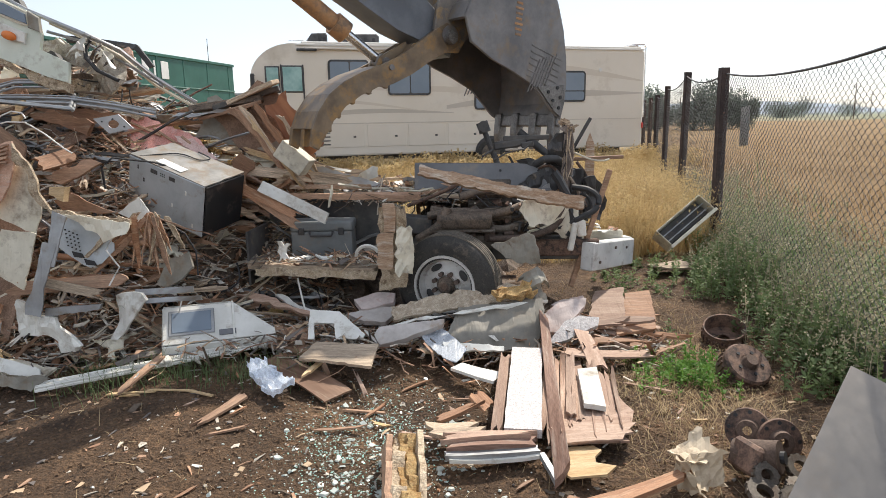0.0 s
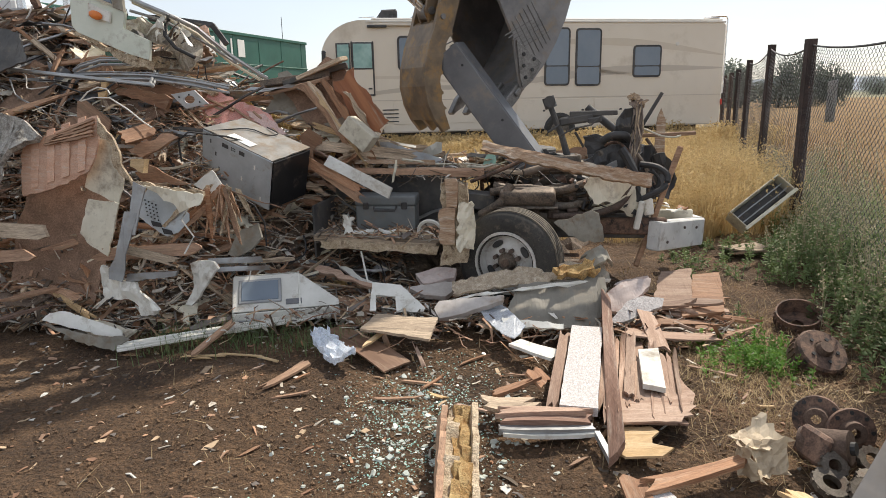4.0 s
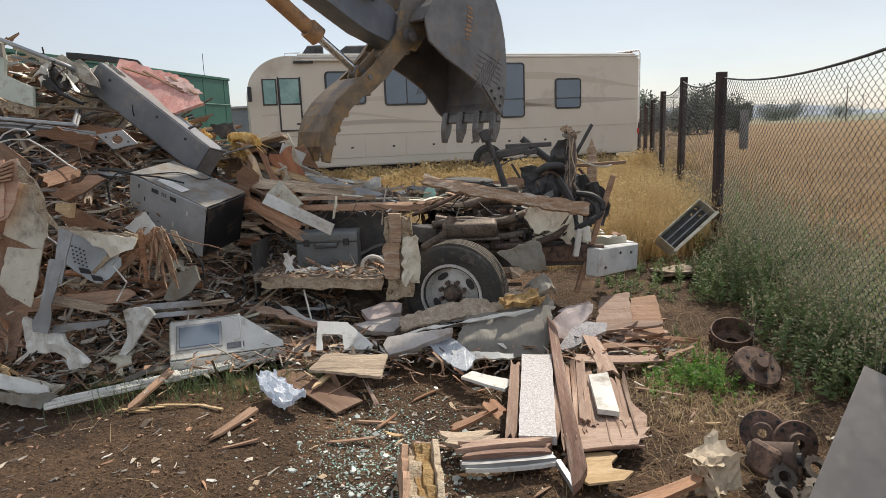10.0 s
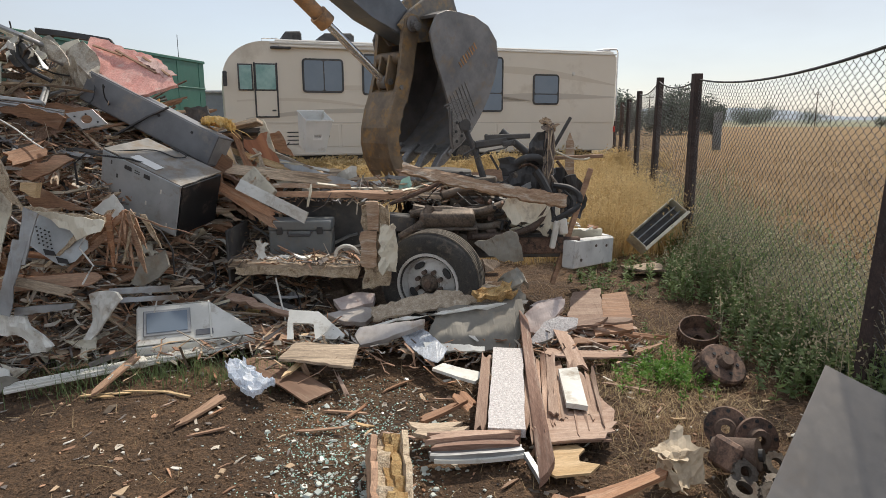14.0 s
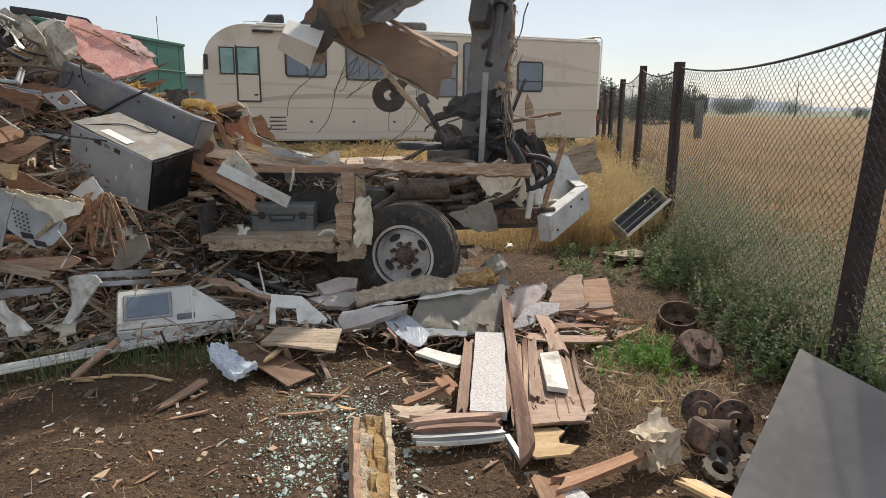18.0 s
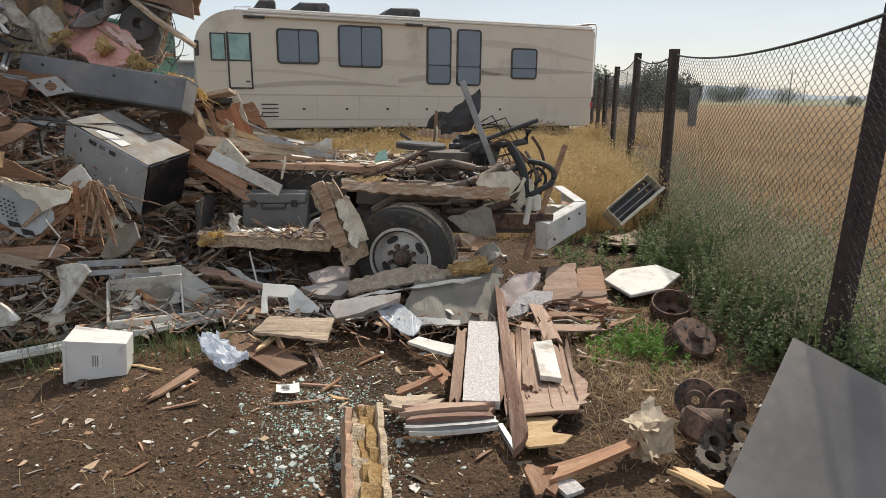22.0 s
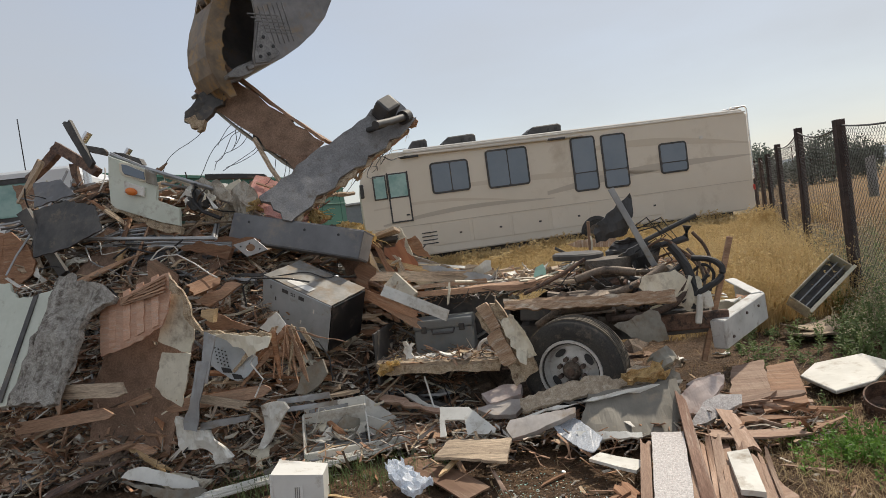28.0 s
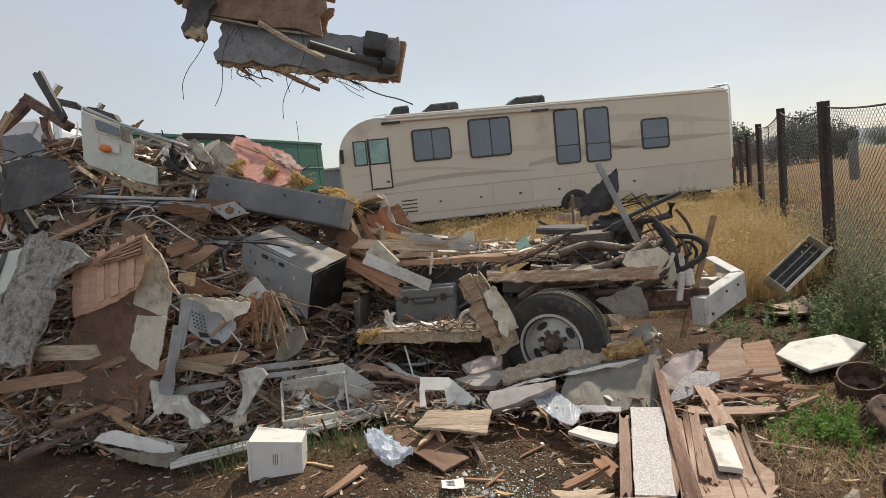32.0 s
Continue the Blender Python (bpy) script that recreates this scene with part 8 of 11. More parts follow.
def make_fibre_lip():
    """A torn fibreboard lip with brown insulation, before the wheel."""
    t = thing("torn_lip", "torn fibreboard panel edge with brown insulation before the wheel", "panel")
    rng = random.Random(8)
    m = between((-0.47, 4.62, 0.30), (0.72, 4.85, 0.40), 1)
    part("board", add_sheet(B(), 1.2, 0.18, 0.025, rng, 0.024, -0.06, 0.03, m @ pose(0, 0.03, 0, 34, 0, 0), nx=30, ny=5, rough=0.010), "lip_board", t)
    part("rim", add_sheet(B(), 1.22, 0.035, 0.02, rng, 0.02, -0.10, 0.02, m @ pose(0, -0.13, -0.05, 60, 0, 0), nx=14, ny=2, rough=0.006), "white_panel", t, "white torn rim")
    part("insulation", add_sheet(B(), 0.34, 0.12, 0.05, rng, 0.05, 0.02, 0.02, m @ pose(0.34, -0.05, 0.02, 35, 0, 4), nx=8, ny=4, rough=0.02), "fibreglass", t, "orange-brown glass wool")
    part("end_cap", add_sheet(B(), 0.24, 0.16, 0.04, rng, 0.04, -0.12, 0.0, m @ pose(0.56, 0.06, 0.10, 40, 0, 10), nx=6, ny=4, rough=0.012), "grey_board", t)


make_fibre_lip()


def make_wool_log():
    t = thing("insulation_log", "torn wall core with yellow glass wool lying on the soil", "insulation", between((-0.235, 3.0, 0.08), (-0.10, 1.9, 0.08), 1))
    rng = random.Random(9)
    for y, w, mat, n in ((0.075, 0.03, "torn_fibre", "skin"), (0.035, 0.05, "fibreglass", "wool"), (-0.03, 0.06, "torn_fibre", "core"), (-0.075, 0.03, "wood_brown", "skin"), (-0.005, 0.04, "fibreglass", "wool")):
        part(n, add_sheet(B(), 1.1, 0.13 if n != "skin" else 0.16, w, rng, 0.04, 0.0, 0.01, pose(0, y, 0.0, 82, 0, 0), nx=18, ny=4, rough=0.012 if n != "skin" else 0.003), mat, t)


make_wool_log()


def lathe(bm, prof, seg=28, m=None):
    """A profile of (radius, along) turned about y."""
    m = m or Matrix()
    rings = [[bm.verts.new(m @ Vector((r * math.cos(k * math.tau / seg), a, r * math.sin(k * math.tau / seg)))) for k in range(seg)] for r, a in prof]
    for p, q in zip(rings, rings[1:]):
        for k in range(seg):
            bm.faces.new((p[k], p[(k + 1) % seg], q[(k + 1) % seg], q[k]))
    return bm


def make_drums():
    for x, y, z, r, rx, ry, name, label in ((1.93, 4.04, 0.08, 0.155, -54, 14, "brake_drum", "rusty finned brake drum lying in the weeds"), (2.10, 4.84, 0.01, 0.155, 112, -8, "brake_drum", "rusty brake drum half hidden in the weeds")):
        d = thing(name, label, "brake drum", pose(x, y, z, rx, ry, 0), group="brake drums")
        part("shell", lathe(B(), [(r * 0.3, -0.05), (r * 0.92, -0.05), (r, -0.035), (r, 0.10), (r * 0.93, 0.10), (r * 0.90, -0.02), (r * 0.3, -0.02)], 32), "rust_steel", d, smooth=True)
        part("hub", lathe(B(), [(0.0, -0.09), (r * 0.25, -0.09), (r * 0.32, -0.05), (r * 0.4, -0.05)], 20), "hub_rust", d, smooth=True)
        for k in range(26):
            a = k * math.tau / 26
            part("fin", add_box(B(), 0.02, 0.06, 0.012, pose(math.cos(a) * r, 0.03, math.sin(a) * r, 0, -math.degrees(a), 0)), "rust_steel", d)
        for k in range(5):
            a = k * math.tau / 5
            part("stud_hole", add_cyl(B(), 0.012, 0.012, pose(math.cos(a) * r * 0.55, -0.052, math.sin(a) * r * 0.55, 90, 0, 0), 8), "cable", d)
    for x, y, z, r, rx, ry in ((1.64, 2.96, 0.12, 0.108, -18, 0), (1.53, 3.06, 0.13, 0.108, -18, -30)):
        d = thing("flange_disc", "rusty round steel flange leaning on gear parts", "flange", pose(x, y, z, rx, 0, ry), group="gear parts")
        part("disc", lathe(B(), [(0.03, -0.012), (r, -0.012), (r + 0.004, 0.0), (r, 0.012), (0.03, 0.012)], 32), "rust_steel", d, smooth=True)
        part("boss", lathe(B(), [(0.022, -0.05), (0.05, -0.05), (0.06, -0.012)], 20), "hub_rust", d, smooth=True)
        for k in range(8):
            a = k * math.tau / 8
            part("bolt_hole", add_cyl(B(), 0.010, 0.006, pose(math.cos(a) * r * 0.84, -0.014, math.sin(a) * r * 0.84, 90, 0, 0), 8), "cable", d)
    g = thing("gear_housing", "rusty cast gear housing on the ground", "gear housing", pose(1.47, 2.82, 0.10, 0, 10, 20), group="gear parts")
    part("body", add_cyl(B(), 0.075, 0.20, pose(0, 0, 0.02, 70, 0, 30), 18), "hub_rust", g, smooth=True)
    part("lug", add_box(B(), 0.05, 0.16, 0.14, pose(-0.07, 0.0, 0.02, 0, 12, 0), 0.015), "rust_steel", g)
    part("lug", add_box(B(), 0.14, 0.05, 0.05, pose(0.05, -0.06, -0.03, 0, 0, 12), 0.012), "hub_rust", g)
    part("bore", add_cyl(B(), 0.03, 0.02, pose(0.045, -0.10, 0.06, 70, 0, 30), 12), "cable", g)
    for x, y, z, r, rx in ((1.42, 2.62, 0.05, 0.075, 20), (1.52, 2.55, 0.06, 0.06, 35), (1.46, 2.70, 0.09, 0.055, 50), (1.60, 2.66, 0.05, 0.06, 10), (1.66, 2.80, 0.07, 0.06, 40)):
        c = thing("gear_ring", "greasy steel gear ring", "gear", pose(x, y, z, rx, 8, 0), group="gear parts")
        part("ring", lathe(B(), [(r * 0.5, -0.015), (r, -0.015), (r, 0.015), (r * 0.5, 0.015), (r * 0.5, -0.015)], 24, pose(0, 0, 0, 90, 0, 0)), "cast_metal", c, smooth=True)
        for k in range(12):
            a = k * math.tau / 12
            part("tooth", add_box(B(), 0.012, 0.014, 0.026, pose(math.cos(a) * r, math.sin(a) * r, 0, 0, 0, math.degrees(a))), "cast_metal", c)


make_drums()

sheet_at = Matrix(((-0.63, 0.775, -0.04), (-0.67, -0.517, 0.53), (-0.39, -0.36, -0.85))).to_4x4()
sheet_at.translation = (1.95, 2.44, 0.16)
sheet_at = Matrix.Translation(sheet_at.translation) @ sheet_at.to_quaternion().to_matrix().to_4x4()
single("steel_sheet", add_box(B(), 1.02, 0.80, 0.004, pose(0, 0, 0), 0.0015), "dull_sheet", "dull grey sheet of steel leaning by the fence post", "metal sheet", sheet_at)
carton = thing("crumpled_carton", "crumpled beige carton on the soil", "carton", pose(1.18, 2.74, 0.08, 0, 0, 24))
for k, (x, y, z, a, b, c) in enumerate(((0, -0.03, 0.02, 62, 4, 0), (0.01, 0.05, 0.07, 12, -8, 6), (-0.10, 0.02, 0.01, 80, 10, 70))):
    part("carton_wall", add_sheet(B(), 0.21, 0.17, 0.005, random.Random(30 + k), 0.02, 0.03, 0.03, nx=8, ny=7, rough=0.010), "cardboard", carton).matrix_local = pose(x, y, z, a, b, c)
single("plastic_bag", add_sheet(B(), 0.46, 0.17, 0.035, random.Random(5), 0.05, 0.05, 0.03, nx=14, ny=8, rough=0.02), "plastic_bag", "crumpled white plastic bag on the soil", "plastic bag", pose(-1.16, 3.82, 0.085, 4, 6, -46))


def make_vent_box():
    v = thing("lamp_housing", "cream rectangular housing with a dark hollow inside lying by the fence", "housing", between((2.44, 7.62, 0.24), (3.00, 7.90, 0.62), 1) @ pose(0, 0, 0, 46, 0, 0))
    part("tray", add_box(B(), 0.74, 0.25, 0.02, pose(0, 0, -0.09), 0.006), "dark_plastic", v)
    for x, y, sx, sy in ((0, 0.122, 0.76, 0.014), (0, -0.122, 0.76, 0.014), (-0.373, 0, 0.014, 0.23), (0.373, 0, 0.014, 0.23)):
        part("rim", add_box(B(), sx, sy, 0.20, pose(x, y, 0.0), 0.004), "cream_panel", v)
    part("lip", add_box(B(), 0.80, 0.035, 0.014, pose(0, -0.138, 0.095), 0.004), "cream_panel", v)
    part("grille", add_box(B(), 0.70, 0.20, 0.014, pose(0, 0.01, -0.03), 0.004), "frame_black", v)
    for y in (-0.05, 0.03):
        part("inner_bar", add_box(B(), 0.71, 0.012, 0.02, pose(0, y, 0.03)), "zinc", v)


make_vent_box()
single("scrap_mat", add_sheet(B(), 0.5, 0.3, 0.02, random.Random(6), 0.05, 0.03, 0.02, nx=7, ny=5), "wood_old", "weathered board lying in the grass", "board", pose(2.35, 7.1, 0.05, 0, 0, 8))
WOOL = []
for k, (x, y, z, r) in enumerate(((-1.89, 5.88, 1.68, 0.08), (-2.0, 5.86, 1.61, 0.05), (-1.98, 5.84, 1.54, 0.045), (-2.40, 6.1, 1.72, 0.05), (-2.62, 6.2, 1.84, 0.05), (-1.52, 5.0, 0.60, 0.05), (-2.93, 5.85, 2.14, 0.06), (-2.60, 5.80, 2.04, 0.07), (-2.29, 5.75, 1.94, 0.08), (-1.97, 5.70, 1.78, 0.07))):
    bm = B()
    rng = random.Random(50 + k)
    for q in range(4):
        at = Vector((rng.gauss(0, 0.8), rng.gauss(0, 0.5), rng.gauss(0, 0.3))) * r
        add_sheet(bm, r * rng.uniform(1.6, 2.8), r * rng.uniform(0.9, 1.6), r * rng.uniform(0.3, 0.6), rng, r * 0.5, r * rng.uniform(-0.5, 0.5), r * 0.2, pose(*at, rng.uniform(-50, 50), rng.uniform(-25, 25), rng.uniform(-30, 30)), nx=11, ny=8, rough=r * 0.16)
    for _ in range(20):
        d = Vector((rng.gauss(0, 1), rng.gauss(0, 0.8), rng.gauss(0, 0.5))) * r * 0.9
        add_tube(bm, [d * 0.5, d, d * 1.3 + Vector((0, 0, -0.02))], r * 0.05, 4, r * 0.02)
    wool = single("glass_wool", bm, "yellow_wool", "tuft of yellow glass wool on the heap", "insulation", pose(x, y, z, 0, 20, 40 * k), group="glass wool tufts")
    WOOL.append(wool)


# splintered cabinet standing on the heap's shoulder until the grab presses it down
def make_cabinet():
    at = Vector((-1.55, 5.85, 1.55))
    cab = thing("splintered_cabinet", "splintered mahogany cabinet boards leaning on the heap", "broken cabinet", pose(*at))
    rng = random.Random(88)
    for name, mat, x, y, z, l, w, t, rx, ry, rz in (
            ("door_panel", "wood_door", -1.45, 5.86, 1.66, 0.60, 0.27, 0.022, -14, 56, 0),
            ("side_panel", "brown_felt", -1.72, 6.02, 1.62, 0.85, 0.60, 0.025, -8, 48, 0),
            ("back_panel", "grey_board", -1.98, 6.06, 1.70, 0.80, 0.44, 0.02, -20, 10, 0),
            ("side_board", "wood_fresh", -1.52, 5.76, 1.50, 0.92, 0.085, 0.03, -5, 57, 0),
            ("side_board", "wood_old", -1.60, 5.74, 1.46, 0.95, 0.06, 0.03, -5, 54, 4),
            ("side_board", "wood_brown", -1.67, 5.76, 1.48, 0.88, 0.075, 0.025, 4, 58, -4),
            ("side_board", "wood_yellow", -1.575, 5.72, 1.43, 0.80, 0.025, 0.02, 0, 56, 2),
            ("side_board", "wood_brown", -1.74, 5.78, 1.55, 0.78, 0.06, 0.02, 4, 50, 0),
            ("side_board", "wood_old", -1.36, 5.78, 1.47, 0.72, 0.05, 0.02, 4, 60, 0),
            ("top_board", "frame_black", -1.90, 5.98, 1.93, 0.62, 0.05, 0.12, 0, -16, 10),
            ("top_board", "wood_old", -1.82, 5.92, 1.98, 0.50, 0.04, 0.16, 8, -20, -12),
            ("top_board", "grease", -2.08, 5.96, 1.88, 0.66, 0.06, 0.14, -6, -8, 6),
            ("top_board", "wood_brown", -2.02, 5.86, 1.82, 0.58, 0.035, 0.12, 10, -13, -6),
            ("top_board", "zinc", -2.20, 5.84, 1.80, 0.70, 0.02, 0.10, 0, -4, 5),
            ("drawer_box", "cream_panel", -1.40, 5.64, 1.40, 0.30, 0.17, 0.16, 0, 38, -8)):
        if t > 0.1:
            bm = add_box(B(), l, t, w, pose(0, 0, 0), 0.006)
        else:
            bm = add_sheet(B(), l, w, t, rng, 0.05, rng.uniform(-0.02, 0.02), 0.01, pose(0, 0, 0, 90, 0, 0), nx=8, ny=4, rough=0.002)
        p = part(name, bm, mat, cab)
        p.matrix_local = pose(x - at.x, y - at.y, z - at.z, rx, ry, rz)
    return cab


cabinet = make_cabinet()


# red foam panel on the heap's far side
RED_AT = pose(-2.74, 6.05, 2.17, -50, 4, 0)


def make_red_panel():
    p = thing("red_foam_panel", "pinkish red foam-backed roof panel on top of the heap", "roof panel", RED_AT)
    rng = random.Random(3)
    outline = [(-3.42, 2.48), (-3.24, 2.45), (-3.01, 2.37), (-2.79, 2.33), (-2.67, 2.28), (-2.42, 2.06), (-2.56, 2.01), (-2.73, 1.92), (-2.84, 1.99), (-3.06, 2.08), (-3.34, 2.24)]
    part("foam", cut_mesh([(x + 2.9, (z - 2.2) * 1.5) for x, z in outline], 0.03, 0.008, 0.015, rng), "pink_foam", p)
    for x, z, l, a in ((-0.28, 0.20, 0.34, 22), (0.02, 0.07, 0.55, 32), (0.22, 0.02, 0.40, 38)):
        part("batten", add_box(B(), l, 0.014, 0.022, pose(x, -0.03, z, 0, a, 0), 0.003), "wood_brown", p)
    part("pale_skin", cut_mesh([(-0.05, 0.14), (0.12, 0.13), (0.40, -0.08), (0.28, -0.12), (0.10, 0.02)], 0.008, 0.01, 0.012, rng), "skin_pink", p, "pale pink torn skin").matrix_local = pose(0.04, -0.03, 0.0)
    return p


M["skin_pink"] = surface("skin_pink", (0.58, 0.38, 0.34), (0.70, 0.52, 0.47), 0.7, scale=7, fine=60, bump=0.3, dirt=(0.45, 0.2, 0.16), dirt_amount=0.3)
red_panel = make_red_panel()


# ---- the wrecked chassis ----
M["tread_dust"] = surface("tread_dust", (0.075, 0.066, 0.056), (0.17, 0.145, 0.115), 0.9, scale=10, fine=60, bump=0.5, dirt=(0.045, 0.042, 0.038), dirt_amount=0.4)
M["hub_dark"] = surface("hub_dark", (0.07, 0.05, 0.042), (0.15, 0.11, 0.09), 0.75, 0.3, scale=14, fine=80, bump=0.5)
M["bumper_white"] = surface("bumper_white", (0.55, 0.55, 0.54), (0.70, 0.70, 0.68), 0.5, 0.0, scale=4, fine=40, bump=0.2, dirt=(0.28, 0.24, 0.20), dirt_amount=0.3)
def make_wheel(parent, x, y, side):
    """A truck wheel: tyre with tread blocks, dished rim with hand holes, hub and eight nuts."""
    w = part("wheel", lathe(B(), [(0.218, 0.0), (0.25, -0.010), (0.31, -0.020), (0.365, -0.012), (0.402, 0.025), (0.408, 0.06), (0.408, 0.18), (0.402, 0.215), (0.36, 0.245), (0.29, 0.24), (0.218, 0.22)], 56), "tyre", parent, "worn black truck tyre on a pale steel rim", smooth=True)
    w.matrix_local = pose(x, y, 0.41, 0, 0, -17 if side > 0 else 163)
    for a in (0.045, 0.083, 0.12, 0.157, 0.195):
        part("tread_rib", lathe(B(), [(0.404, a - 0.014), (0.414, a - 0.012), (0.414, a + 0.012), (0.404, a + 0.014)], 64), "tread_dust", w, smooth=True)
    S = 0.95
    sc = lambda pr: [(r * S, a) for r, a in pr]
    rim = part("rim", lathe(B(), sc([(0.255, -0.018), (0.262, -0.004), (0.25, 0.008), (0.235, 0.012), (0.225, 0.04), (0.205, 0.075), (0.15, 0.06), (0.12, 0.05), (0.085, 0.05), (0.08, 0.03)]), 40), "rim_paint", w, "pale dusty steel rim", smooth=True)
    part("rim_lip", lathe(B(), sc([(0.245, -0.022), (0.266, -0.022), (0.268, -0.006), (0.245, -0.006), (0.245, -0.022)]), 40), "rim_paint", w, smooth=True)
    part("hub_cap", lathe(B(), sc([(0.0, -0.01), (0.05, -0.01), (0.066, 0.01), (0.085, 0.045)]), 24), "grease", w, "greasy wheel hub", smooth=True)
    part("hub_core", lathe(B(), sc([(0.0, -0.03), (0.028, -0.03), (0.034, -0.01)]), 16), "hub_rust", w, smooth=True)
    for k in range(8):
        a = (k + 0.5) * math.tau / 8
        part("wheel_nut", add_cyl(B(), 0.019, 0.06, pose(math.cos(a) * 0.10, 0.030, math.sin(a) * 0.10, 90, 0, 0), 6), "hub_dark", w, "rusty wheel nut")
    for k in range(4):
        a = (k + 0.35) * math.tau / 4
        m = pose(math.cos(a) * 0.162, 0.052, math.sin(a) * 0.162, 0, -math.degrees(a), 0)
        bm = add_cyl(B(), 0.5, 0.02, m @ pose(0, 0, 0, 90, 0, 0) @ Matrix.Diagonal((0.048, 0.095, 1, 1)), 16)
        part("hand_hole", bm, "cable", w, "dark hand hole")
    return w


def make_wreck():
    w = thing("wrecked_chassis", "stripped motorhome chassis with engine, wheels and torn floor", "chassis", pose(0, 5, 0))
    P = lambda x, y, z, *r: pose(x, y - 5, z, *r)
    rng = random.Random(77)
    make_wheel(w, -0.07, -0.09, 1)
    make_wheel(w, -0.07, 2.05, -1)
    for y, x0, x1 in ((5.5, -0.5, 1.1), (6.55, -2.9, 1.1)):
        xm, xl = (x0 + x1) / 2, x1 - x0
        part("frame_rail", add_box(B(), xl, 0.03, 0.20, P(xm, y, 0.60), 0.006), "frame_black", w)
        for z in (0.505, 0.695):
            part("rail_flange", add_box(B(), xl, 0.08, 0.012, P(xm, y + 0.03, z), 0.003), "frame_black", w)
    for x in (-0.45, 0.45, 1.0):
        part("cross_member", add_box(B(), 0.08, 1.1, 0.12, P(x, 6.02, 0.60), 0.01), "frame_black", w)
    part("axle", add_cyl(B(), 0.06, 2.0, P(-0.07, 6.0, 0.41, 90, 0, 0), 14), "grease", w)
    part("axle_hub", add_cyl(B(), 0.12, 0.30, P(-0.07, 5.28, 0.41, 90, 0, 0), 18), "grease", w)
    for k in range(3):
        part("leaf_spring", add_box(B(), 1.2 - k * 0.25, 0.07, 0.015, P(-0.07, 5.42, 0.36 + k * 0.02), 0.003), "rust_steel", w)
    # engine
    part("engine_block", add_box(B(), 0.75, 0.5, 0.42, P(0.42, 6.0, 0.72), 0.05, 2), "grease", w)
    for y in (5.72, 6.28):
        part("valve_cover", add_box(B(), 0.60, 0.15, 0.12, P(0.42, y, 0.96, 18 if y < 6 else -18, 0, 0), 0.03, 2), "cast_metal", w)
    for k in range(4):
        part("exhaust_runner", add_tube(B(), [(0.18 + 0.16 * k, 0.66, 0.86), (0.16 + 0.16 * k, 0.56, 0.84), (0.14 + 0.16 * k, 0.50, 0.76)], 0.028, 8), "cast_metal", w)
    part("exhaust_manifold", add_tube(B(), [(0.1, 0.5, 0.75), (0.35, 0.48, 0.76), (0.66, 0.5, 0.78), (0.80, 0.56, 0.72)], 0.042, 10), "hub_rust", w, smooth=True)
    part("air_cleaner", lathe(B(), [(0.0, 0.06), (0.2, 0.06), (0.21, 0.045), (0.21, -0.045), (0.2, -0.06), (0.0, -0.06)], 28, P(0.36, 6.05, 1.10, 90, 0, 0)), "cast_metal", w, "round dusty air cleaner", smooth=True)
    for k, (a, b, c) in enumerate((((-0.25, 5.5, 0.75), (0.1, 5.4, 0.98), (0.5, 5.45, 0.95)), ((0.5, 5.5, 1.02), (0.75, 5.45, 0.92), (0.95, 5.5, 1.1)), ((-0.2, 5.45, 0.95), (0.2, 5.42, 0.86), (0.7, 5.42, 0.90)), ((0.7, 5.6, 1.0), (0.95, 5.5, 0.8), (1.12, 5.45, 0.98)), ((-0.1, 5.7, 1.02), (0.3, 5.6, 1.08), (0.8, 5.7, 1.02)), ((0.85, 5.5, 1.25), (1.05, 5.45, 1.0), (0.95, 5.4, 0.72)), ((1.0, 5.6, 1.2), (1.15, 5.5, 1.0), (1.05, 5.45, 0.8)))):
        q = [Vector(a), Vector(b), Vector(c)]
        pts = [(q[0] * (1 - f) ** 2 + q[1] * 2 * f * (1 - f) + q[2] * f * f) - Vector((0, 5, 0)) for f in [i / 8 for i in range(9)]]
        part("hose", add_tube(B(), pts, 0.014 + 0.012 * (k % 3), 8), "cable" if k % 2 else "grease", w, smooth=True)
    for k in range(16):
        x, y, z = rng.uniform(-0.2, 0.95), rng.uniform(5.45, 5.9), rng.uniform(0.7, 1.0)
        part("bracket", add_box(B(), rng.uniform(0.04, 0.13), rng.uniform(0.04, 0.1), rng.uniform(0.04, 0.12), P(x, y, z, rng.uniform(-40, 40), rng.uniform(-40, 40), rng.uniform(0, 90)), 0.008), rng.choice(["grease", "cast_metal", "rust_steel"]), w)
    for k in range(14):
        a = Vector((rng.uniform(-0.2, 1.0), rng.uniform(0.4, 0.8), rng.uniform(0.75, 1.05)))
        b = a + Vector((rng.uniform(-0.4, 0.4), rng.uniform(-0.1, 0.1), rng.uniform(-0.3, 0.25)))
        mid = (a + b) / 2 + Vector((0, -0.05, rng.uniform(-0.12, 0.1)))
        part("wiring", add_tube(B(), [a, mid, b], 0.005, 5), rng.choice(["cable", "cable", "white_cable", "rust_steel"]), w)
